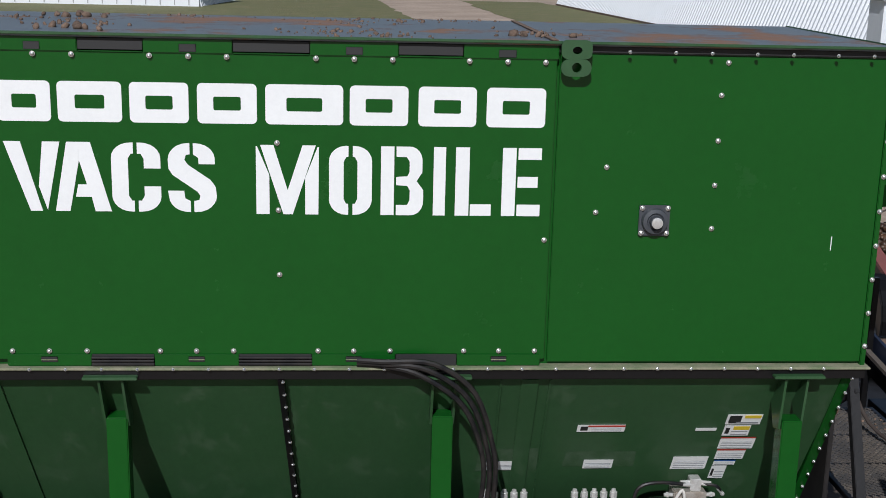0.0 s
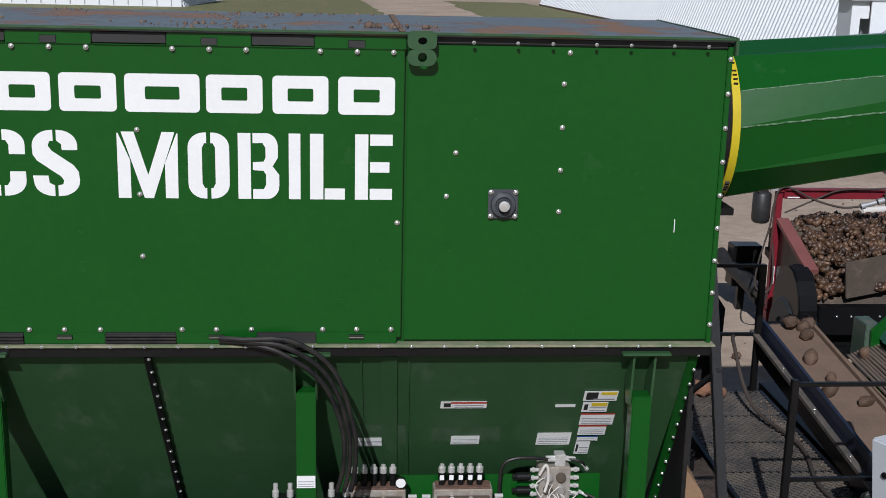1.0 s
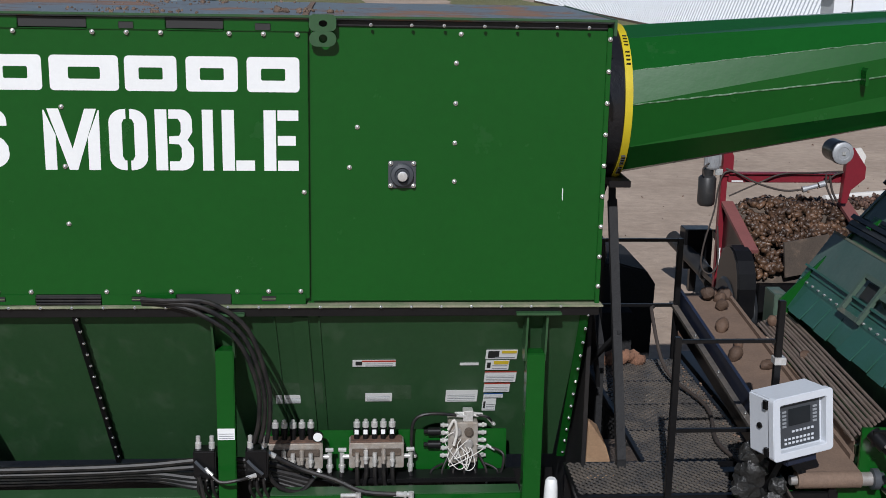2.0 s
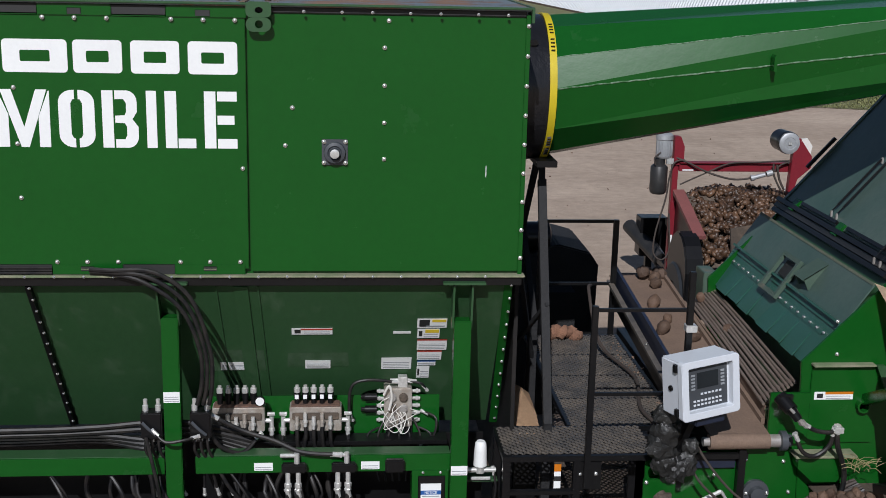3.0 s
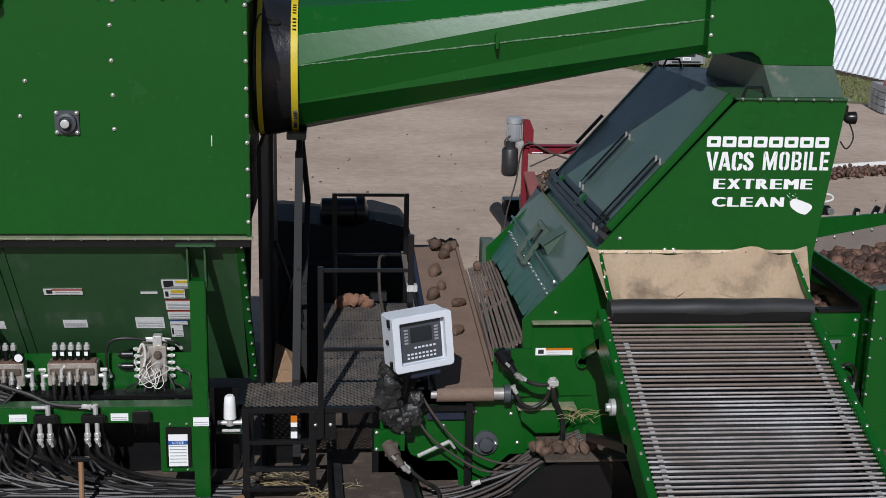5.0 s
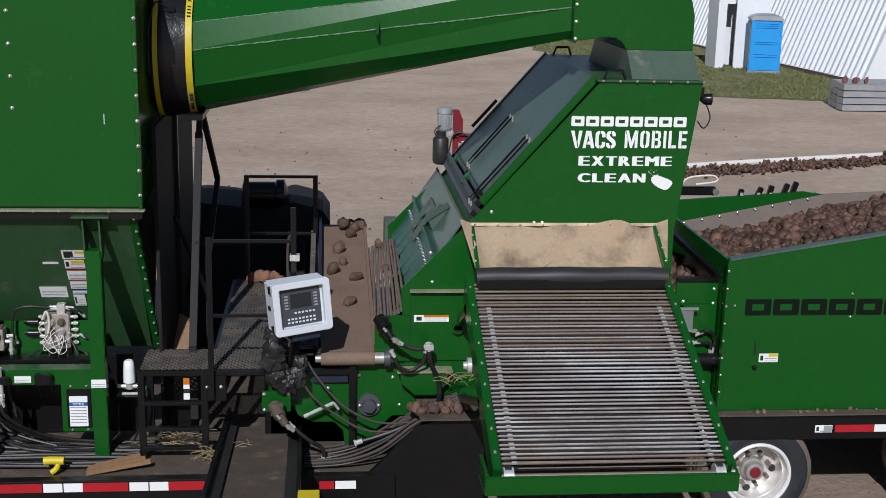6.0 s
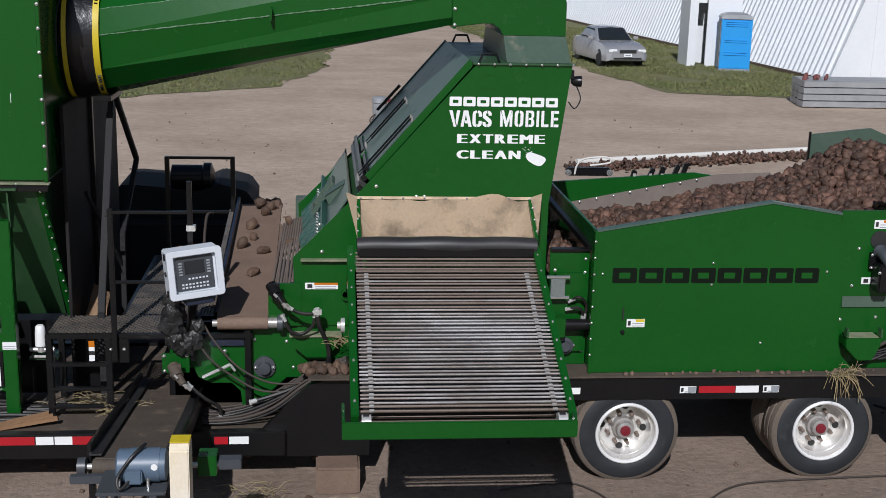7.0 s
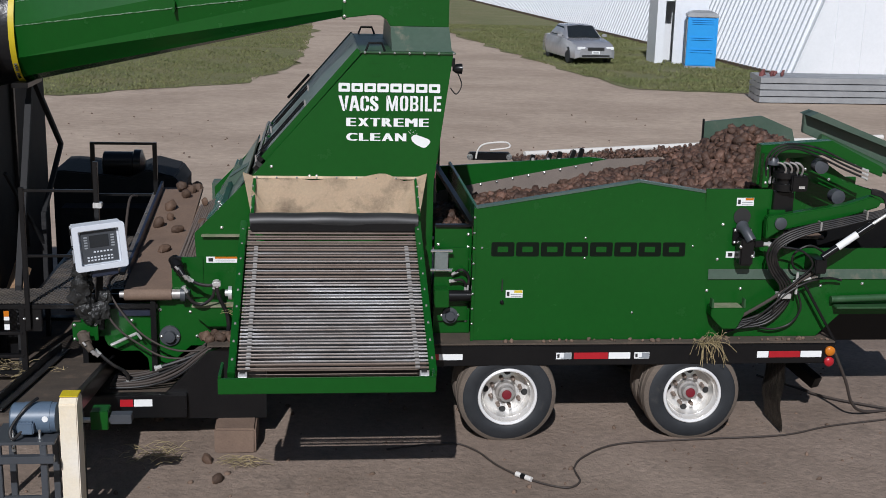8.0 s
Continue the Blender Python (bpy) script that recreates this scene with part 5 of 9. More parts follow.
    lettering("CLEAN", t, WHITE, even_spans(6.81, 7.385, (1.05, 0.9, 0.95, 1.1, 1.05), 0.014), 2.90, 2.985, 0.0, "white wide capital", 0.021)
    bm = bmesh.new()
    prism(bm, [(7.525 + 0.088 * math.cos(i * 0.3142) + 0.01 * math.sin(i * 0.94), 2.91 + 0.062 * math.sin(i * 0.3142 - 0.5) + 0.008 * math.cos(i * 0.63)) for i in range(20)], "y", -0.002, 0.0)
    pot = part("printed_potato", bm, WHITE, t, "white printed potato shape")
    rnd = random.Random(3)
    for i in range(16):
        x, z = 7.40 + rnd.random() * 0.10, 2.94 + rnd.random() * 0.07
        r = rnd.uniform(0.003, 0.007)
        bx(pot, "printed_speck", WHITE, x, x + r, -0.002, 0.0, z, z + r, bevel=0)
    # round emboss, lamp, small bolts
    bm = bmesh.new()
    ring_prism(bm, rounded(7.0, 7.16, 3.52, 3.66, 0.06), rounded(7.015, 7.145, 3.535, 3.645, 0.05), "y", -0.004, 0.0)
    part("embossed_ring", bm, GREEN, t)
    bolts(t, [(6.10, 0, 2.65), (6.46, 0, 2.56), (6.53, 0, 2.56), (5.6, 0, 2.3), (5.62, 0, 2.05)])
    lamp = thing("work_lamp", (7.86, 0.1, 3.6), "small black work lamp with a dangling wire on the tower", "lamp")
    bx(lamp, "bracket", BLACK, 7.80, 7.84, 0.02, 0.08, 3.62, 3.70)
    bm = bmesh.new()
    lathe(bm, [(-0.06, 0.02), (-0.03, 0.045), (0.03, 0.05), (0.035, 0.03)], (7.88, 0.05, 3.60), "x", 14)
    part("housing", bm, BLACK, lamp, smooth=True)
    hose(lamp, [(7.86, 0.05, 3.58), (7.91, 0.04, 3.45), (7.86, 0.03, 3.36), (7.80, 0.02, 3.42)], 0.006, ends=False, name="wire")
    # lower side: access cover, ledges, sticker, pipe stub
    bx(t, "ledge", LEDGE, 5.43, 5.90, -0.075, -0.001, 1.972, 1.987, "dusty ledge")
    bx(t, "ledge_web", GREEN_DUSTY, 5.43, 5.90, -0.012, -0.001, 1.962, 1.971)
    bm = bmesh.new()
    prism(bm, [(5.90, 1.985), (5.96, 1.985), (6.06, 1.80), (6.06, 1.70), (6.0, 1.76)], "y", -0.075, -0.05)
    part("corner_bracket", bm, GREEN_DUSTY, t)
    bx(t, "access_cover", GREEN, 5.44, 5.94, -0.02, -0.002, 1.36, 1.96)
    sticker(t, 5.47, 5.765, 1.705, 1.765, -0.022, bands=((AMBER, 0.28, 1, 0.68, 1),), rows=2, label="white warning sticker with orange band")
    bm = bmesh.new()
    lathe(bm, [(-0.02, 0.05), (-0.07, 0.05), (-0.07, 0.036), (-0.02, 0.034)], (5.84, 0, 1.66), "y", 18)
    part("pipe_stub", bm, GREEN, t, smooth=True)
    bx(t, "spout_ledge", LEDGE, 5.33, 5.80, -0.14, 0.0, 1.285, 1.305, "dusty lower ledge")
    bm = bmesh.new()
    prism(bm, [(5.36, 1.28), (5.76, 1.28), (5.76, 1.20), (5.66, 1.09), (5.48, 1.09), (5.36, 1.20)], "y", -0.12, -0.005)
    part("spout", bm, GREEN, t)
    return t


cleaning_tower()


# ---- canvas chute and rod-chain table ----
def canvas_chute():
    c = thing("canvas_chute", (6.7, -0.3, 2.2), "tan canvas chute with a black rubber roll at its lip", "canvas chute")
    n, m = 26, 10
    bm = bmesh.new()
    vs = []
    for j in range(m + 1):
        t = j / m
        row = []
        for i in range(n + 1):
            s = i / n
            x = 5.93 + 1.56 * s
            y = -0.03 - 0.42 * t + 0.05 * math.sin(math.pi * s) * t
            z = 2.535 - 0.28 * t - 0.20 * min(1, 4 * math.sin(math.pi * s)) * math.sin(math.pi * t)
            fold = 0.03 * noise.noise(Vector((s * 7, t * 4, 2))) + 0.11 * max(0, noise.noise(Vector((s * 3.3 + t * 2, t * 5, 7)))) + 0.05 * math.exp(-((t - 0.55 - 0.35 * (s - 0.55)) / 0.07) ** 2) * (1 if 0.4 < s < 0.85 else 0)
            row.append(bm.verts.new((x, y, z + fold * min(1.0, 3.0 * (1 - t)))))
        vs.append(row)
    for j in range(m):
        for i in range(n):
            bm.faces.new((vs[j][i], vs[j][i + 1], vs[j + 1][i + 1], vs[j + 1][i]))
    bmesh.ops.solidify(bm, geom=bm.faces[:], thickness=0.006)
    part("canvas", bm, CANVAS, c, smooth=True)
    for x, s in ((5.93, -1), (7.49, 1)):
        bm = bmesh.new()
        v = [bm.verts.new(p) for p in ((x, -0.02, 2.56), (x + s * 0.10, -0.04, 2.60), (x + s * 0.05, -0.25, 2.44), (x, -0.46, 2.26))]
        bm.faces.new(v)
        bmesh.ops.solidify(bm, geom=bm.faces[:], thickness=0.006)
        part("canvas_wing", bm, CANVAS, c)
        bm = bmesh.new()
        bar(bm, (x - s * 0.01, -0.03, 2.52), (x - s * 0.01, -0.48, 2.26), 0.03, 0.05)
        fr = part("side_bar", bm, GREEN, c)
        for t in (0.2, 0.5, 0.8):
            piece("bolt", BOLT_SMALL, fr, pose(x, -0.06 - 0.42 * t, 2.54 - 0.26 * t))
    bx(c, "clamp_bar", CANVAS, 5.90, 7.52, -0.03, -0.003, 2.535, 2.56, "dusty clamp bar")
    bolts(c, [(5.96 + 0.19 * i, -0.03, 2.548) for i in range(9)], BOLT_SMALL)
    bm = bmesh.new()
    pts = []
    for i in range(19):
        s = i / 18
        pts.append((5.92 + 1.55 * s, -0.52 + 0.006 * math.sin(9 * s), 2.225 + 0.010 * math.sin(3.1 * s) + 0.003 * math.sin(17 * s)))
    tube(bm, pts, 0.08, 16, soft=False)
    part("rubber_roll", bm, RUBBER, c, "black rubber roll", smooth=True)
    bm = bmesh.new()
    box(bm, 5.93, 7.45, -0.60, -0.575, 2.15, 2.235)
    part("rubber_curtain", bm, BLACK, c, bevel=0.008)


canvas_chute()


def rod_table():
    t = thing("rod_chain_conveyor", (6.65, -1.4, 1.4), "sloping steel rod-chain conveyor in a green frame", "conveyor")
    A, B = Vector((0, -0.50, 2.175)), Vector((0, -2.36, 1.405))
    L = (B - A).length
    u = (B - A).normalized()
    n = Vector((0, -u.z, u.y))
    n = n if n.z > 0 else -n

    def at(s, k=0.0):
        return A + u * s + n * k

    # upper run of rods, then the drum end
    count = 46
    bm = bmesh.new()
    rod(bm, (-0.765, 0, 0), (0.765, 0, 0), 0.0080, 8)
    upper = mesh_of("rod", bm, ROD, True)
    bm = bmesh.new()
    rod(bm, (-0.765, 0, 0), (0.765, 0, 0), 0.0095, 8)
    dirty = mesh_of("rod", bm, ROD_BROWN, True)
    bm = bmesh.new()
    rod(bm, (-0.018, 0, 0), (0.018, 0, 0), 0.0135, 8)
    clip = mesh_of("clip", bm, HUB, True)
    for i in range(count):
        s = 0.03 + (L - 0.09) * i / (count - 1)
        p = at(s, 0.0 if i % 2 else 0.006)
        me = dirty if i < 8 or (i < 18 and i % 3) or i in (44, 45) else upper
        piece("rod", me, t, pose(6.672, p.y, p.z))
        if i > 6:
            for x in (5.99, 7.345):
                piece("clip", clip, t, pose(x, p.y, p.z + 0.004))
    for i in range(5):
        p = at(L - 0.28 + 0.06 * i, -0.16)
        piece("rod", dirty, t, pose(6.672, p.y, p.z))
    for x in (5.925, 7.375):
        bm = bmesh.new()
        pts = [at(0.0, -0.01), at(L - 0.02, -0.01), at(L + 0.05, -0.08), at(L - 0.02, -0.15), at(0.0, -0.15)]
        loft(bm, [[(x, p.y, p.z), (x + 0.045, p.y, p.z), (x + 0.045, p.y - n.y * 0.012, p.z - n.z * 0.012), (x, p.y - n.y * 0.012, p.z - n.z * 0.012)] for p in pts])
        part("chain_belt", bm, RUBBER, t, "black rubber chain belt")
        p = at(L - 0.02, -0.08)
        bm = bmesh.new()
        rod(bm, (x - 0.01, p.y, p.z), (x + 0.06, p.y, p.z), 0.065, 20)
        part("end_roller", bm, STEEL, t, smooth=True)
    p = at(L - 0.02, -0.08)
    bm = bmesh.new()
    rod(bm, (5.9, p.y, p.z), (7.45, p.y, p.z), 0.018, 12)
    part("shaft", bm, ROD_BROWN, t, smooth=True)
    for x0, x1 in ((5.835, 5.895), (7.435, 7.495)):
        bm = bmesh.new()
        vs = []
        for x in (x0, x1):
            for s, k in ((-0.02, -0.20), (L + 0.02, -0.16), (L + 0.02, 0.035), (-0.02, 0.06)):
                q = at(s, k)
                vs.append(bm.verts.new((x, q.y, q.z)))
        for f in ((0, 1, 2, 3), (7, 6, 5, 4), (0, 4, 5, 1), (1, 5, 6, 2), (2, 6, 7, 3), (3, 7, 4, 0)):
            bm.faces.new([vs[i] for i in f])
        bmesh.ops.recalc_face_normals(bm, faces=bm.faces)
        rail = part("side_rail", bm, GREEN, t, bevel=0.006)
        for i in range(9):
            q = at(0.12 + i * 0.22, 0.052 - 0.002 * i)
            piece("bolt", BOLT_Z, rail, pose((x0 + x1) / 2, q.y, q.z - 0.004))
    # Unseen pan, added in black so the gaps between rods read as shade
    bm = bmesh.new()
    p, q = at(0.0, -0.205), at(L - 0.30, -0.205)
    loft(bm, [[(5.90, e.y, e.z), (7.43, e.y, e.z), (7.43, e.y, e.z - 0.01), (5.90, e.y, e.z - 0.01)] for e in (p, q)])
    part("under_pan", bm, INK, t, "unseen black pan added to darken the gaps between rods")
    # front tray
    bx(t, "tray_front", GREEN, 5.77, 7.475, -2.52, -2.49, 1.295, 1.425, "green front tray", 0.006)
    bx(t, "tray_floor", GREEN_DUSTY, 5.77, 7.475, -2.49, -2.18, 1.285, 1.30)
    for x in (5.77, 7.452):
        bx(t, "tray_side", GREEN, x, x + 0.023, -2.488, -2.16, 1.301, 1.44)
    # pivot brackets to the tower
    for x in (5.86, 7.47):
        bm = bmesh.new()
        bar(bm, (x, -0.02, 1.7), (x, -0.62, 2.0), 0.05, 0.08)
        part("bracket", bm, GREEN, t)
        q = at(0.62 * L, -0.12)
        bm = bmesh.new()
        bar(bm, (x, -0.35, 1.15), (x, q.y, q.z), 0.05, 0.06)
        part("stay", bm, BLACK, t)
    q = at(0.45 * L, -0.06)
    bm = bmesh.new()
    lathe(bm, [(-0.03, 0.06), (-0.06, 0.06), (-0.065, 0.03), (-0.09, 0.028)], (5.835, q.y, q.z), "x", 18)
    part("bearing", bm, STEEL, t, smooth=True)
    bm = bmesh.new()
    lathe(bm, [(0, 0.045), (0.012, 0.045), (0.014, 0.01)], (7.40, at(0.03).y, at(0.03).z + 0.02), "z", 14)
    part("round_knob", bm, BELT, t, smooth=True)


rod_table()


# ---- side hopper, discharge conveyor ----
def side_hopper():
    h = thing("potato_hopper", (9.2, 0.9, 1.02), "green steel receiving hopper with a peaked side and dark lettering", "hopper")
    bm = bmesh.new()
    prism(bm, [(8.04, 1.022), (10.36, 1.022), (10.25, 2.50), (9.60, 2.60), (8.04, 2.335)], "y", -0.40, -0.37)
    side = part("side_plate", bm, GREEN, h, bevel=0.004)
    for a, b in (((8.03, 2.34), (9.60, 2.605)), ((9.60, 2.605), (10.25, 2.505))):
        bm = bmesh.new()
        bar(bm, (a[0], -0.37, a[1]), (b[0], -0.37, b[1]), 0.075, 0.02)
        part("top_lip", bm, LID, h, "worn pale top lip")
    bx(h, "end_plate", GREEN, 8.04, 8.07, -0.36, 2.25, 1.022, 2.32)
    bx(h, "rear_plate", GREEN, 10.24, 10.27, -0.36, 2.25, 1.022, 2.3)
    bm = bmesh.new()
    prism(bm, [(7.9, 1.03), (10.6, 1.03), (10.6, 2.34), (9.93, 2.355), (9.7, 2.385), (8.3, 2.285), (7.9, 2.26)], "y", 2.25, 2.29)
    part("far_plate", bm, GREEN, h)
    bm = bmesh.new()
    prism(bm, [(7.9, 1.60), (10.55, 1.60), (10.55, 2.40), (9.93, 2.37), (8.39, 2.07), (7.9, 1.97)], "y", 2.20, 2.235)
    part("rubber_edge", bm, BAND, h, "dusty grey rubber band along the far side", bevel=0.006)
    bolts(h, [(8.42 + 0.185 * i, 2.198, 2.062 + 0.0362 * i) for i in range(8)])
    # fixed end section between tower and hopper
    bx(h, "end_section", GREEN, 7.67, 8.03, -0.16, -0.13, 1.022, 2.10)
    bx(h, "end_section_lip", BLACK, 7.67, 8.03, -0.19, -0.12, 2.10, 2.125)
    bolts(h, [(7.995, -0.16, 1.15 + 0.125 * i) for i in range(8)])
    bx(h, "flange", GREEN, 8.012, 8.038, -0.42, -0.36, 1.022, 2.34)
    bolts(h, [(8.02, -0.42, 1.2 + 0.15 * i) for i in range(8)], BOLT_SMALL)
    emblem(side, BLACK_LOGO, [(8.19 + 0.2395 * i, 8.19 + 0.2395 * i + 0.222) for i in range(8)], 1.865, 2.005, -0.40, "black block of the maker's mark", 0.4)
    sticker(h, 8.345, 8.51, 1.455, 1.53, -0.402, bands=((YELLOW_LABEL, 0.5, 0.98, 0.65, 0.98),), rows=2, label="white hand warning sticker")
    bx(h, "latch", INK, 8.30, 8.312, -0.415, -0.40, 1.52, 1.64, "thin black latch")
    bm = bmesh.new()
    lathe(bm, [(0, 0.02), (-0.02, 0.018), (-0.03, 0.008)], (8.31, -0.40, 1.41), "y", 10)
    part("latch_pin", bm, BLACK, h, smooth=True)
    bolts(h, [(9.10, -0.40, 2.05), (9.10, -0.40, 1.85), (10.16, -0.40, 1.97), (8.10, -0.40, 1.95), (9.6, -0.40, 1.30)], BOLT_SMALL)
    # far ram with its white pipe, and small clamps along the far edge
    bx(h, "far_ram", BLACK, 8.28, 8.76, 2.27, 2.35, 2.335, 2.425, bevel=0.012)
    for x in (8.26, 8.72):
        bm = bmesh.new()
        lathe(bm, [(0.0, 0.035), (-0.02, 0.035), (-0.022, 0.015)], (x + 0.03, 2.268, 2.375), "y", 14)
        part("ram_pin", bm, ZINC, h, smooth=True)
    bm = bmesh.new()
    tube(bm, [(8.36, 2.25, 2.36), (8.38, 2.24, 2.46), (8.46, 2.24, 2.53), (8.70, 2.24, 2.55), (8.74, 2.24, 2.49), (8.52, 2.23, 2.46)], 0.011, 8)
    part("ram_pipe", bm, PIPE_WHITE, h, smooth=True)
    for i, (x, t) in enumerate(((9.02, 0.02), (9.20, 0.05), (9.33, 0.03), (9.47, 0.06), (9.57, 0.05))):
        bm = bmesh.new()
        bar(bm, (x, 2.30, 2.31), (x + t, 2.30, 2.40 + 0.02 * i), 0.055, 0.05)
        c = part("clamp", bm, BLACK, h, bevel=0.008)
        bx(c, "clamp_plate", STEEL, x - 0.005, x + 0.03, 2.265, 2.272, 2.32, 2.37)
    # crossbar in front of the fill
    bm = bmesh.new()
    bar(bm, (7.86, 1.9, 2.33), (8.03, -0.15, 2.13), 0.05, 0.05)
    part("cross_bar", bm, BLACK, h)
    bm = bmesh.new()
    bar(bm, (7.9, 2.0, 2.0), (7.9, 2.0, 2.62), 0.025, 0.025)
    part("upright", bm, GREEN, h)


side_hopper()


def heap(x, y):
    """Height of the potato heap."""
    z = 1.9 + 0.165 * (x - 8.0) + 0.10 * noise.noise(Vector((x * 1.3, y * 1.3, 2)))
    z += 0.34 * math.exp(-((x - 11.35) / 0.55) ** 2 - ((y - 1.9) / 0.9) ** 2)
    z -= 0.10 * max(0, abs(y - 0.9) - 0.6)
    return z


def potato_heap():
    rnd = random.Random(12)
    bm = bmesh.new()
    nx, ny = 30, 16
    vs = [[bm.verts.new((7.75 + 4.1 * i / nx, -0.28 + 2.5 * j / ny, heap(7.75 + 4.1 * i / nx, -0.28 + 2.5 * j / ny) - 0.012)) for i in range(nx + 1)] for j in range(ny + 1)]
    for j in range(ny):
        for i in range(nx):
            if (7.75 + 4.1 * (i + 1) / nx > 10.9 and -0.28 + 2.5 * j / ny < 0.6) or (7.75 + 4.1 * i / nx < 8.1 and -0.28 + 2.5 * j / ny < 0.0):
                continue
            bm.faces.new((vs[j][i], vs[j][i + 1], vs[j + 1][i + 1], vs[j + 1][i]))
    single("potato_bed", bm, POTATO_RED, "dark soil between the heaped potatoes", "soil", kind="stuff", smooth=True)
    places = []
    while len(places) < 4300:
        x, y = rnd.uniform(7.75, 11.8), rnd.uniform(-0.28, 2.2)
        if (x > 10.15 and y < -0.1) or (x > 10.9 and y < 0.6) or (x < 8.10 and y < -0.02):
            continue
        places.append((x, y, heap(x, y) + rnd.uniform(-0.05, 0.03), rnd.choice((0.4, 0.6, 0.85, 1.05, 1.25, 1.5))))
    strewn("potatoes", places, lump_data(9, 20, (0.066, 0.043, 0.038)), POTATO_RED, "heap of soil-covered dark red potatoes in the hopper", "potatoes", 13)


potato_heap()


# ---- hydraulics under the separator ----
def valve_bank(x, n, name_label):
    """A manifold with solenoids above and a row of hoses that drop from its front."""
    b = thing("valve_bank", (x, 0.4, 1.13), name_label, "valve bank", "hydraulic valve banks")
    w = 0.062 * n + 0.075
    y0, z0, z1 = 0.36, 1.345, 1.535
    bx(b, "manifold", ALU, x - w / 2, x + w / 2, y0, y0 + 0.13, z0, z1, "cast metal manifold block", 0.006)
    bx(b, "rusty_top", RUST, x - w / 2 + 0.012, x + w / 2 - 0.012, y0 + 0.004, y0 + 0.12, z1 + 0.001, z1 + 0.012, "rusty top plate", 0.003)
    bx(b, "valve_strip", BELT_DARK, x - w / 2 + 0.02, x + w / 2 - 0.02, y0 - 0.02, y0 - 0.001, z0 + 0.10, z0 + 0.15)
    bx(b, "foot", BLACK, x - 0.08, x + 0.08, y0 + 0.01, y0 + 0.11, 1.27, z0)
    rnd = random.Random(int(x * 100))
    for i in range(n):
        xi = x - w / 2 + 0.055 + 0.062 * i
        bm = bmesh.new()
        lathe(bm, [(z1 + 0.012, 0.020), (z1 + 0.05, 0.020), (z1 + 0.052, 0.026), (z1 + 0.095, 0.026), (z1 + 0.097, 0.018), (z1 + 0.11, 0.018)], (xi, y0 + 0.06, 0), "z", 12)
        v = part("solenoid", bm, BLACK, b, smooth=True)
        bm = bmesh.new()
        lathe(bm, [(z1 + 0.099, 0.024), (z1 + 0.135, 0.024), (z1 + 0.138, 0.015), (z1 + 0.155, 0.014), (z1 + 0.158, 0.005)], (xi, y0 + 0.06, 0), "z", 8)
        part("cap", bm, STEEL, v, smooth=True)
        if x > 1.6:
            bx(v, "tag", WHITE, xi - 0.016, xi + 0.012, y0 + 0.028, y0 + 0.033, z1 + 0.055, z1 + 0.088, bevel=0)
        zf = z0 + 0.115 + 0.02 * (i % 2)
        bm = bmesh.new()
        rod(bm, (xi, y0, zf), (xi, y0 - 0.035, zf), 0.016, 8)
        rod(bm, (xi, y0 - 0.035, zf + 0.018), (xi, y0 - 0.04, zf - 0.03), 0.015, 8)
        rod(bm, (xi, y0 - 0.04, zf - 0.03), (xi, y0 - 0.042, zf - 0.05), 0.020, 6)
        rod(bm, (xi, y0 - 0.042, zf - 0.05), (xi, y0 - 0.045, zf - 0.09), 0.013, 8)
        part("elbow_fitting", bm, STEEL if i % 3 else ALU, b, smooth=True)
        hose(b, [(xi, y0 - 0.045, zf - 0.08), (xi + 0.003, y0 - 0.045, zf - 0.17), (xi + rnd.uniform(-0.04, 0.03), y0 - 0.02, 1.12), (xi + rnd.uniform(-0.1, 0.1), y0 - 0.06, 0.90), (xi + rnd.uniform(0, 0.3), 0.25, 0.66), (xi + rnd.uniform(0.2, 0.7), 0.2, 0.54)], 0.015, ends=False)
    for s in (-1, 1):
        bm = bmesh.new()
        xe = x + s * (w / 2)
        rod(bm, (xe, y0 + 0.05, z0 + 0.07), (xe + s * 0.05, y0 + 0.05, z0 + 0.07), 0.018, 10)
        rod(bm, (xe + s * 0.05, y0 + 0.05, z0 + 0.10), (xe + s * 0.05, y0 + 0.05, z0 - 0.05), 0.017, 10)
        rod(bm, (xe + s * 0.05, y0 + 0.05, z0 + 0.01), (xe + s * 0.05, y0 + 0.05, z0 - 0.015), 0.024, 6)
        rod(bm, (xe + s * 0.02, y0 + 0.04, z0 + 0.125), (xe + s * 0.075, y0 + 0.04, z0 + 0.125), 0.015, 8)
        e = part("end_fitting", bm, STEEL, b, smooth=True)
        hose(b, [(xe + s * 0.05, y0 + 0.05, z0 - 0.04), (xe + s * 0.055, y0 + 0.03, 1.2), (xe + s * 0.02, y0, 1.0), (xe + 0.1, 0.3, 0.75)], 0.016, ends=False)
    return b


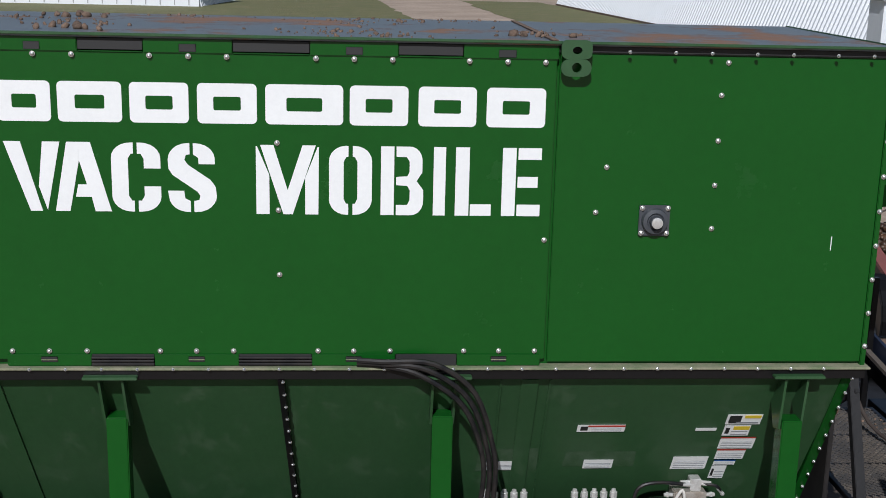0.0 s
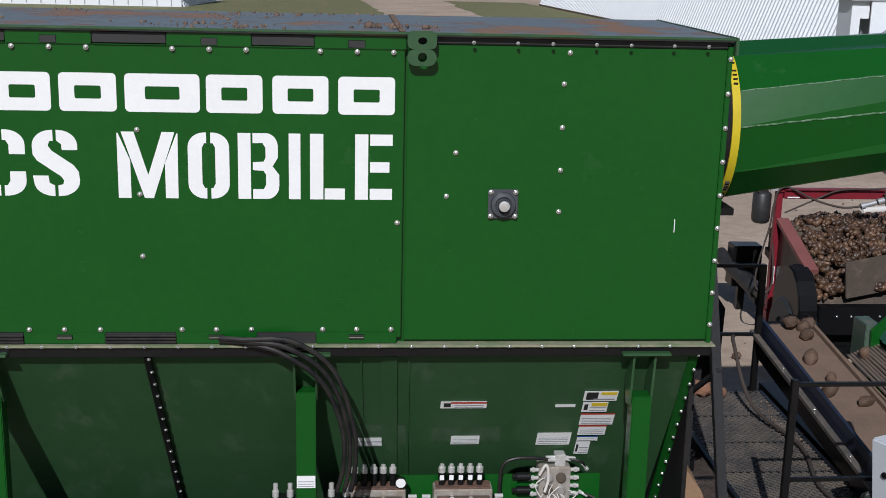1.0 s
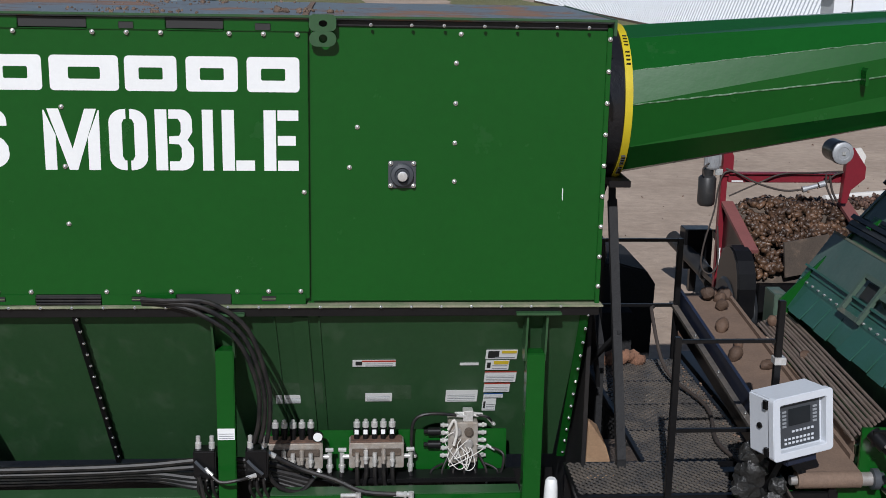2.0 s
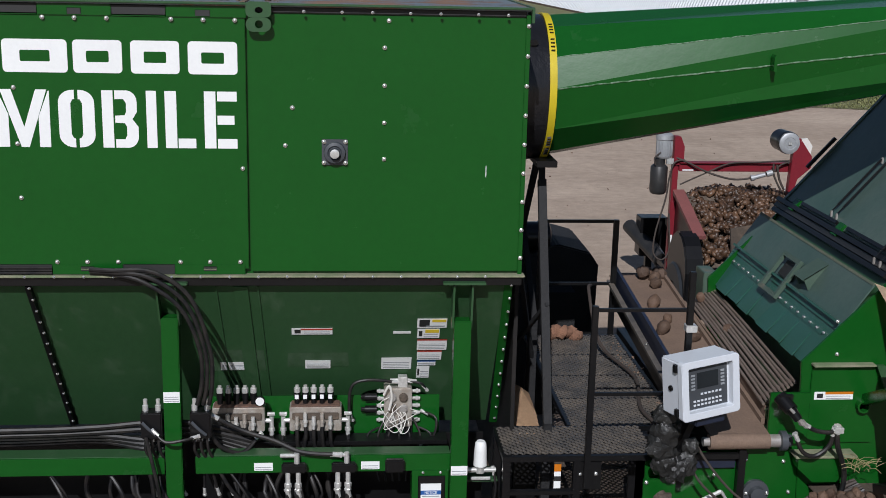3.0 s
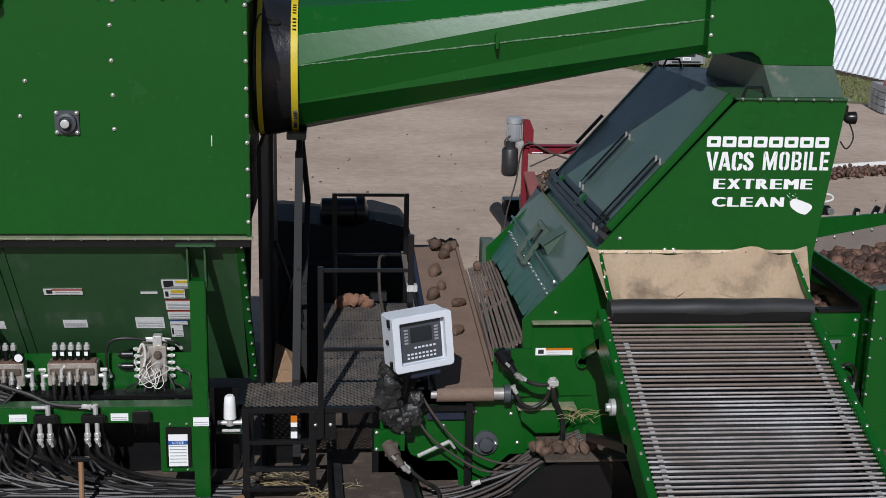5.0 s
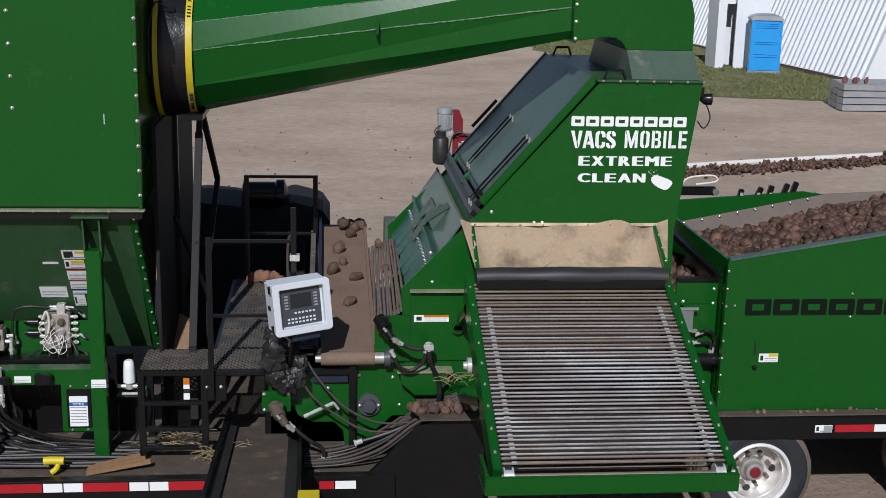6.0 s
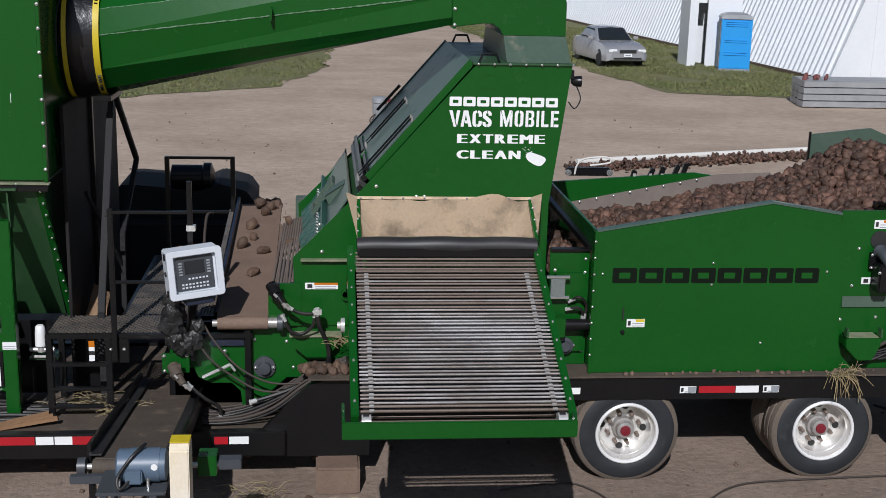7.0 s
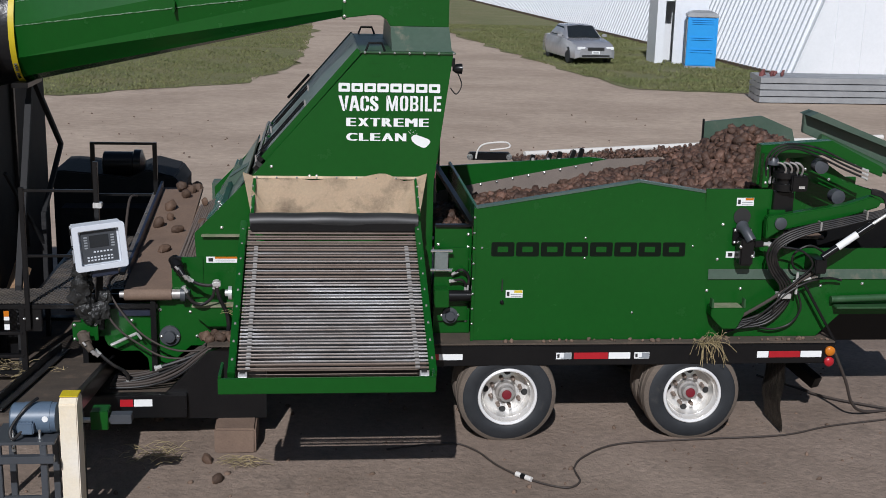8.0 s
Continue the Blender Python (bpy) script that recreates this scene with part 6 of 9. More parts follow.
def hydraulics():
    rail = thing("valve_rail", (1.8, 0.0, 1.17), "green steel channel carrying the hydraulic valves", "rail")
    bx(rail, "channel", GREEN, 0.95, 2.80, 0.09, 0.105, 1.135, 1.265, bevel=0.003)
    bx(rail, "channel_top", GREEN_DUSTY, 0.95, 2.80, 0.106, 0.24, 1.255, 1.268)
    bx(rail, "back_bar", BLACK, 0.95, 2.80, 0.34, 0.50, 1.235, 1.269)
    bx(rail, "back_plate", GREEN, 1.00, 2.75, 0.535, 0.55, 1.25, 1.56)
    bx(rail, "channel", GREEN, -4.0, 0.73, 0.09, 0.105, 1.135, 1.265, bevel=0.003)
    bx(rail, "channel_top", GREEN_DUSTY, -4.0, 0.73, 0.106, 0.26, 1.255, 1.268)
    # Added black sheet stands in for the shade under the valve rail
    bx(rail, "shelf_shadow_plate", BLACK, -4.0, 3.1, 0.56, 0.58, 0.52, 1.24, "black sheet added for the shade below the rail")
    for a in (1.37, 2.145):
        sticker(rail, a, a + 0.135, 1.155, 1.215, 0.088, rows=2, pict=False, label="small white label")
    b1 = valve_bank(1.24, 5, "grey hydraulic valve bank with five black solenoids and a gauge")
    bm = bmesh.new()
    lathe(bm, [(0.05, 0.02), (0.03, 0.036), (0.0, 0.040), (-0.002, 0.034)], (1.40, 0.36, 1.585), "y", 18)
    g = part("gauge", bm, BLACK, b1, smooth=True)
    bm = bmesh.new()
    lathe(bm, [(-0.001, 0.033), (-0.003, 0.032), (-0.0035, 0.005)], (1.40, 0.36, 1.585), "y", 18)
    part("dial", bm, WHITE, g, "white gauge dial")
    valve_bank(1.81, 5, "grey hydraulic valve bank with five tagged black solenoids")
    # mixed valve with white wires
    c = thing("control_valve", (2.42, 0.2, 1.31), "boxy metal control valve wrapped in white wires", "valve")
    bx(c, "block", ALU, 2.325, 2.535, 0.15, 0.30, 1.45, 1.76, "cast metal block", 0.008)
    for i in range(2):
        for j in range(3):
            bm = bmesh.new()
            lathe(bm, [(0.149, 0.034), (0.132, 0.034), (0.130, 0.026), (0.118, 0.024), (0.117, 0.005)], (2.385 + 0.085 * i, 0, 1.51 + 0.09 * j), "y", 14)
            part("round_cover", bm, BELT_DARK if (i + j) % 2 else HUB, c, smooth=True)
    bx(c, "cap_block", STEEL, 2.43, 2.50, 0.17, 0.25, 1.76, 1.84)
    bm = bmesh.new()
    rod(bm, (2.37, 0.2, 1.81), (2.43, 0.2, 1.81), 0.013, 8)
    rod(bm, (2.50, 0.2, 1.81), (2.57, 0.2, 1.80), 0.013, 8)
    part("cap_fitting", bm, STEEL, c, smooth=True)
    bx(c, "leg", BLACK, 2.34, 2.40, 0.18, 0.28, 1.37, 1.45)
    bx(c, "leg", BLACK, 2.48, 2.54, 0.18, 0.28, 1.37, 1.45)
    for i in range(5):
        for x0, x1 in ((2.535, 2.60), (2.325, 2.27)):
            bm = bmesh.new()
            z = 1.49 + 0.058 * i
            rod(bm, (x0, 0.2, z), (x1, 0.2, z), 0.013, 8)
            rod(bm, (x0 + (x1 - x0) * 0.5, 0.2, z), (x0 + (x1 - x0) * 0.75, 0.2, z), 0.019, 6)
            part("port", bm, STEEL, c, smooth=True)
    for i in range(2):
        bm = bmesh.new()
        z = 1.58 + 0.10 * i
        rod(bm, (2.27, 0.19, z), (2.18, 0.19, z), 0.030, 10)
        rod(bm, (2.18, 0.19, z), (2.15, 0.19, z), 0.018, 8)
        part("solenoid", bm, BLACK, c, smooth=True)
    for i in range(7):
        x = 2.29 + 0.05 * i
        hose(c, [(x, 0.17, 1.52 if i % 2 else 1.44), (x + 0.03 * (i - 3), 0.12, 1.40), (x + 0.02 * (i - 3), 0.12, 1.28), (x, 0.05, 1.05)], 0.009, ends=False)
    rnd = random.Random(31)
    for i in range(6):
        x0, z0 = 2.35 + rnd.random() * 0.12, 1.55 + rnd.random() * 0.2
        hose(c, [(x0, 0.14, z0), (x0 + rnd.uniform(-0.12, 0.1), 0.09, z0 - 0.05), (2.33 + rnd.uniform(-0.06, 0.12), 0.08, 1.42 + rnd.random() * 0.1), (x0 + 0.1, 0.10, 1.46 + rnd.random() * 0.12), (x0 + 0.06, 0.14, 1.6)], 0.0032, PIPE_WHITE, "white_wire", False)
    bm = bmesh.new()
    tube(bm, [(2.32, 0.12, 1.72), (2.36, 0.10, 1.80), (2.38, 0.11, 1.70), (2.36, 0.12, 1.60)], 0.010, 8)
    part("wire_wrap", bm, PIPE_WHITE, c, smooth=True)
    hose(c, [(2.42, 0.18, 1.80), (2.20, 0.15, 1.83), (2.08, 0.15, 1.78), (2.06, 0.15, 1.60), (2.08, 0.17, 1.52)], 0.012)
    hose(c, [(2.50, 0.2, 1.80), (2.60, 0.18, 1.79), (2.64, 0.2, 1.74)], 0.010)
    hose(c, [(2.63, 0.2, 1.55), (2.72, 0.14, 1.52), (2.70, 0.12, 1.38), (2.62, 0.16, 1.31)], 0.010)
    c.location = (2.42, 0.51, 1.19)
    # couplers on the rail
    for x in (1.66, 2.02):
        k = thing("coupler_valve", (x, -0.1, 1.2), "black and steel hydraulic coupler block on the rail", "valve", "coupler valves")
        bx(k, "body", BLACK, x - 0.09, x + 0.09, -0.12, -0.06, 1.20, 1.27, bevel=0.01)
        for dx in (-0.045, 0.03):
            bm = bmesh.new()
            rod(bm, (x + dx, -0.10, 1.21), (x + dx, -0.105, 1.04), 0.018, 8)
            rod(bm, (x + dx, -0.105, 1.12), (x + dx, -0.105, 1.09), 0.026, 6)
            part("coupling", bm, STEEL, k, smooth=True)
            hose(k, [(x + dx, -0.105, 1.05), (x + dx + 0.02, -0.09, 0.92), (x + dx + 0.25, 0.05, 0.70), (x + dx + 0.7, 0.15, 0.58), (x + dx + 1.5, 0.2, 0.54)], 0.018)
        bm = bmesh.new()
        rod(bm, (x + 0.02, -0.09, 1.27), (x + 0.02, -0.09, 1.35), 0.02, 8)
        rod(bm, (x + 0.03, -0.09, 1.33), (x - 0.10, -0.09, 1.33), 0.015, 8)
        part("elbow_fitting", bm, STEEL, k, smooth=True)
        k.location = (x, 0.03, 1.16)
    # pilot valves beside the second post
    for x in (0.655, 1.00):
        k = thing("pilot_valve", (x, -0.05, 1.45), "black pilot valve with steel caps beside a post", "valve", "pilot valves")
        bx(k, "body", BLACK, x - 0.075, x + 0.075, -0.10, 0.02, 1.46, 1.66, bevel=0.01)
        for dx in (-0.045, 0.045):
            bm = bmesh.new()
            lathe(bm, [(1.66, 0.022), (1.70, 0.022), (1.705, 0.016), (1.745, 0.016), (1.75, 0.008)], (x + dx, -0.04, 0), "z", 10)
            part("cap", bm, STEEL, k, smooth=True)
        bm = bmesh.new()
        tube(bm, [(x - 0.06, -0.12, 1.60), (x - 0.01, -0.13, 1.55), (x + 0.04, -0.12, 1.50)], 0.012, 6)
        part("lever", bm, BEZEL, k, smooth=True)
        bx(k, "bracket", GREEN, x - 0.05, x + 0.05, 0.02, 0.08, 1.44, 1.60)
        for j in range(3):
            hose(k, [(x - 0.04 + 0.04 * j, -0.05, 1.47), (x - 0.05 + 0.05 * j, -0.06, 1.36), (x + 0.05 * j, 0.0, 1.22), (x + 0.1 * j, 0.05, 0.98)], 0.011)
        k.location = (x, 0.08, 1.42)
    h = thing("hose_bundle", (0.3, 0.0, 1.3), "bundle of black hydraulic hoses along the machine", "hoses")
    for dx, dy in ((0, 0), (0.035, 0.02), (0.07, 0.03)):
        hose(h, [(0.30, -0.03 - dy, 2.675 + dx * 0.5), (0.45, -0.06 - dy, 2.675 + dx * 0.5), (0.66 + dx, -0.10, 2.63 + dx), (0.90 + dx, -0.10, 2.45 + dx), (1.02 + dx, -0.08, 2.15), (1.03 + dx, -0.06, 1.9), (0.99 + dx * 1.2, -0.04, 1.72)], 0.016, ends=False)
    for i, z in enumerate((1.455, 1.405, 1.37, 1.335, 1.30)):
        hose(h, [(-3.8, 0.22 + 0.03 * i, z - 0.05), (-0.6, 0.21 + 0.03 * i, z - 0.02), (0.2, 0.21 + 0.03 * i, z), (0.62, 0.22, z + (0.03 if i < 2 else -0.02)), (0.95, 0.24 + 0.02 * i, z + 0.01), (1.35, 0.28, z - 0.10)], 0.021, ends=False)
    hose(h, [(0.62, 0.0, 1.46), (0.66, -0.02, 1.28), (0.70, -0.02, 1.05), (0.72, 0.04, 0.8)], 0.014, ends=False)
    hose(h, [(0.68, 0.0, 1.50), (0.76, -0.04, 1.44), (0.88, -0.04, 1.45), (0.97, 0.0, 1.46)], 0.012)
    hose(h, [(1.04, 0.10, 1.52), (1.12, 0.12, 1.34), (1.28, 0.18, 1.26), (1.40, 0.26, 1.36)], 0.015)
    hose(h, [(1.08, 0.14, 1.56), (1.28, 0.14, 1.45), (1.52, 0.10, 1.38), (1.72, 0.05, 1.31), (1.98, 0.04, 1.292)], 0.017)
    rnd = random.Random(55)
    for i in range(26):
        x = rnd.uniform(-1.4, 2.6)
        hose(h, [(x, 0.10 + rnd.random() * 0.15, 1.14), (x + rnd.uniform(-0.05, 0.15), 0.05 + rnd.random() * 0.1, 0.95), (x + rnd.uniform(0.0, 0.4), 0.05 + rnd.random() * 0.2, 0.70), (x + rnd.uniform(0.3, 0.9), 0.05 + rnd.random() * 0.25, 0.56), (x + rnd.uniform(1.0, 1.8), 0.1 + rnd.random() * 0.2, 0.535)], rnd.choice((0.010, 0.014, 0.017)), ends=False)
    for i in range(8):
        y = -0.2 + 0.05 * i
        hose(h, [(-3.5, y, 0.53), (-1.0, y + rnd.uniform(-0.05, 0.05), 0.53 + 0.01 * (i % 3)), (1.0, y + rnd.uniform(-0.06, 0.06), 0.54), (2.6, y + rnd.uniform(-0.05, 0.05), 0.53), (3.15, y, 0.53)], 0.018, ends=False)
    # cabinet with a notice sheet
    k = thing("control_cabinet", (2.63, 0.0, 0.72), "small green cabinet with a paper notice on its black door", "cabinet")
    bx(k, "body", GREEN, 2.50, 2.77, -0.05, 0.15, 0.735, 1.165, bevel=0.006)
    bx(k, "door", BLACK, 2.545, 2.745, -0.058, -0.05, 0.775, 1.12)
    sheet_ = sticker(k, 2.565, 2.715, 0.79, 1.06, -0.060, bands=((BLUE_LABEL, 0, 1, 0.68, 0.80),), rows=6, pict=False, label="white paper notice with a blue heading")
    lettering("NOTICE", k, WHITE, even_spans(2.595, 2.685, (1, 1, 0.9, 0.3, 1, 0.9), 0.003), 0.98, 1.000, -0.0645, "white heading letter", 0.0, 0.001)
    bolts(k, [(x, -0.05, z) for x in (2.58, 2.71) for z in (1.145, 0.755)], BOLT_SMALL)
    bx(k, "junction_box", BLACK, 2.30, 2.44, -0.11, -0.06, 1.17, 1.27, "black junction box", 0.01)
    k.location = (2.65, 0.13, 0.70)
    # filter and fittings by the last post
    f = thing("oil_filter", (3.02, -0.02, 1.2), "white spin-on oil filter canister", "filter")
    bm = bmesh.new()
    lathe(bm, [(1.235, 0.04), (1.24, 0.052), (1.36, 0.048), (1.42, 0.042), (1.435, 0.03)], (3.02, -0.02, 0), "z", 18)
    part("canister", bm, WHITE, f, smooth=True)
    bm = bmesh.new()
    rod(bm, (2.92, -0.02, 1.20), (3.14, -0.02, 1.20), 0.02, 10)
    rod(bm, (2.95, -0.02, 1.13), (3.10, -0.02, 1.13), 0.014, 8)
    rod(bm, (3.02, -0.02, 1.18), (3.02, -0.02, 1.24), 0.035, 12)
    part("filter_head", bm, STEEL, f, smooth=True)
    hose(f, [(3.12, -0.02, 1.2), (3.14, -0.05, 1.05), (3.10, -0.04, 0.85), (3.0, 0, 0.6)], 0.010)
    bx(f, "bracket", GREEN_DUSTY, 2.9, 3.16, 0.0, 0.25, 1.09, 1.11)
    f.location = (3.05, 0.30, 1.04)
    sticker(thing("post_label", (2.835, -0.07, 1.15), "white label stuck on the green post", "label"), 2.795, 2.915, 1.150, 1.222, -0.032, rows=2, pict=False)
    sticker(thing("post_label", (0.8, -0.07, 1.75), "white label stuck on the green post", "label"), 0.742, 0.856, 1.695, 1.775, 0.068, rows=3, pict=False)


hydraulics()


# ---- walkway, rails, control box, belts ----
def grating(parent, x0, x1, y0, y1, z, cell=0.055):
    """Expanded metal: zigzag strips between cross bars."""
    vs, fs = [], []
    def strip(p, q):
        d = Vector((q[0] - p[0], q[1] - p[1], 0)).normalized()
        s = Vector((-d.y, d.x, 0)) * 0.0045
        b = len(vs)
        for e in (p, q):
            for k, h in ((1, 0), (-1, 0), (-1, -0.012), (1, -0.012)):
                vs.append((e[0] + s.x * k, e[1] + s.y * k, z + h))
        fs.extend([(b, b + 4, b + 5, b + 1), (b + 1, b + 5, b + 6, b + 2), (b + 3, b + 2, b + 6, b + 7), (b, b + 3, b + 7, b + 4)])
    ny = int((y1 - y0) / (cell * 0.55))
    nx = int((x1 - x0) / cell)
    for j in range(ny):
        ya, yb = y0 + (y1 - y0) * j / ny, y0 + (y1 - y0) * (j + 1) / ny
        for i in range(nx):
            xa, xm, xb = x0 + (x1 - x0) * i / nx, x0 + (x1 - x0) * (i + 0.5) / nx, x0 + (x1 - x0) * (i + 1) / nx
            if j % 2:
                strip((xa, ya), (xm, yb)); strip((xm, yb), (xb, ya))
            else:
                strip((xa, yb), (xm, ya)); strip((xm, ya), (xb, yb))
    me = bpy.data.meshes.new("mesh_panel")
    me.from_pydata(vs, [], fs)
    me.materials.append(MESH_METAL)
    return tagged(under(new("mesh_panel", me), parent), "black expanded-metal walkway panel")


def walkway():
    w = thing("walkway", (3.9, 1.3, 0.5), "black steel walkway with expanded-metal floor and handrails", "walkway")
    grating(w, 3.19, 4.30, -0.01, 0.50, 1.305)
    grating(w, 3.78, 4.62, 0.52, 2.78, 1.30)
    for x0, x1, y0, y1 in ((3.17, 5.0, -0.06, -0.015), (3.17, 4.65, 0.495, 0.525), (3.17, 3.20, -0.01, 0.49), (3.66, 3.69, -0.01, 0.49), (3.75, 3.79, 0.53, 2.8), (4.62, 4.66, 0.53, 2.8), (3.79, 4.62, 2.76, 2.8), (3.79, 4.62, 1.1, 1.13), (3.79, 4.62, 1.65, 1.68), (3.79, 4.62, 2.2, 2.23)):
        bx(w, "frame_bar", BLACK, x0, x1, y0, y1, 1.255, 1.298)
    for a, b in (((3.20, -0.04, 0.50), (3.20, -0.04, 1.26)), ((3.72, -0.04, 0.50), (3.72, -0.04, 1.26)), ((4.955, -0.04, 0.50), (4.955, -0.04, 1.33)), ((4.40, -0.04, 0.95), (4.40, -0.04, 1.26)), ((3.20, 0.47, 0.50), (3.20, 0.47, 1.26)), ((4.60, 2.75, 0.5), (4.60, 2.75, 1.26)), ((3.8, 2.75, 0.5), (3.8, 2.75, 1.26))):
        bm = bmesh.new()
        bar(bm, a, b, 0.055, 0.055)
        part("leg", bm, BLACK, w, bevel=0.004)
    for z in (0.60, 0.77, 1.0):
        bx(w, "rung", BLACK, 3.20, 3.72, -0.075, -0.02, z, z + 0.03)
    # front handrail
    for x in (3.785, 4.47):
        bx(w, "rail_post", BLACK, x - 0.022, x + 0.022, -0.112, -0.068, 1.06, 2.45 if x < 4 else 2.70, bevel=0.004)
    for z in (2.42, 1.79):
        bx(w, "handrail", BLACK, 3.808, 4.447, -0.105, -0.075, z - 0.013, z + 0.013, bevel=0.004)
    bx(w, "clamp", STEEL, 4.44, 4.52, -0.13, -0.05, 2.26, 2.31)
    for x in (3.90, 4.62):
        bx(w, "rail_post", BLACK, x - 0.025, x + 0.025, 2.90, 2.95, 1.2, 2.40, bevel=0.004)
    for z in (2.385, 1.77):
        bx(w, "handrail", BLACK, 3.926, 4.594, 2.91, 2.94, z - 0.015, z + 0.015, bevel=0.004)
    bolts(w, [(3.74, -0.062, 1.16), (3.86, -0.062, 1.16), (4.30, -0.062, 1.16), (4.75, -0.062, 1.14)])
    bx(w, "bolt_plate", BLACK, 3.70, 3.90, -0.06, 0.0, 1.03, 1.25)
    sticker(w, 3.55, 3.60, 1.05, 1.24, -0.063, bands=((AMBER, 0, 1, 0.7, 1), (INK, 0, 1, 0.3, 0.5)), rows=0, pict=False, label="narrow warning sticker")
    hose(w, [(4.50, 0.3, 1.32), (4.40, 0.8, 1.32), (4.52, 1.5, 1.33), (4.36, 2.2, 1.4), (4.34, 2.7, 1.75), (4.40, 2.9, 1.76)], 0.016, CABLE_GREY, "cable", False)
    rnd = random.Random(2)
    strewn("soil_clods", [(4.58 + rnd.gauss(0, 0.05), rnd.uniform(0.8, 2.6), 1.30, rnd.uniform(0.1, 0.35)) for _ in range(60)], lump_data(4, 85, (0.05, 0.04, 0.035)), SOIL, "soil crumbs on the walkway mesh", "soil", 6)
    bm = bmesh.new()
    for i in range(7):
        lump(bm, (3.96 + 0.045 * i, 2.66 + 0.02 * (i % 3), 1.34 + 0.03 * math.sin(i * 0.6)), (0.075, 0.06, 0.055), 930 + i, 2)
    single("soil_mound", bm, SOIL_RED, "reddish mound of soil at the end of the walkway", "soil", kind="stuff", smooth=True)
    # duct support frame
    d = thing("duct_stand", (3.6, 1.2, 0.5), "tall black steel stand holding up the air duct", "stand")
    for a, b, s in (((3.58, 0.45, 0.5), (3.58, 0.45, 1.35), 0.065), ((3.58, 0.45, 1.34), (3.595, 1.25, 3.10), 0.065), ((3.595, 1.25, 3.08), (3.60, 1.32, 3.28), 0.05), ((3.60, 0.80, 2.2), (3.40, 1.7, 1.45), 0.035), ((3.40, 0.9, 2.4), (3.62, 1.5, 1.5), 0.035), ((3.60, 1.5, 3.26), (3.645, 2.45, 2.44), 0.05), ((3.645, 2.45, 2.46), (3.625, 1.5, 1.85), 0.05), ((3.625, 1.5, 1.87), (3.62, 1.45, 0.5), 0.05)):
        bm = bmesh.new()
        bar(bm, a, b, s, s)
        part("leg", bm, BLACK_MATT, d, bevel=0.004)
    bx(d, "saddle", BLACK, 3.50, 3.66, 0.95, 1.6, 3.25, 3.30)
    c = thing("cardboard_sheet", (3.42, 0.9, 1.0), "torn tan cardboard sheet leaning beside the hopper", "cardboard")
    bm = bmesh.new()
    v = [bm.verts.new(p) for p in ((3.36, 0.62, 1.12), (3.58, 0.62, 1.13), (3.56, 0.85, 1.27), (3.545, 1.16, 1.33), (3.46, 1.13, 1.40), (3.38, 1.2, 1.42), (3.37, 0.9, 1.27))]
    bm.faces.new(v)
    bmesh.ops.solidify(bm, geom=bm.faces[:], thickness=0.012)
    part("sheet", bm, CARDBOARD, c)
    bx(c, "support", BLACK, 3.37, 3.55, 0.7, 0.76, 0.5, 1.17)


walkway()


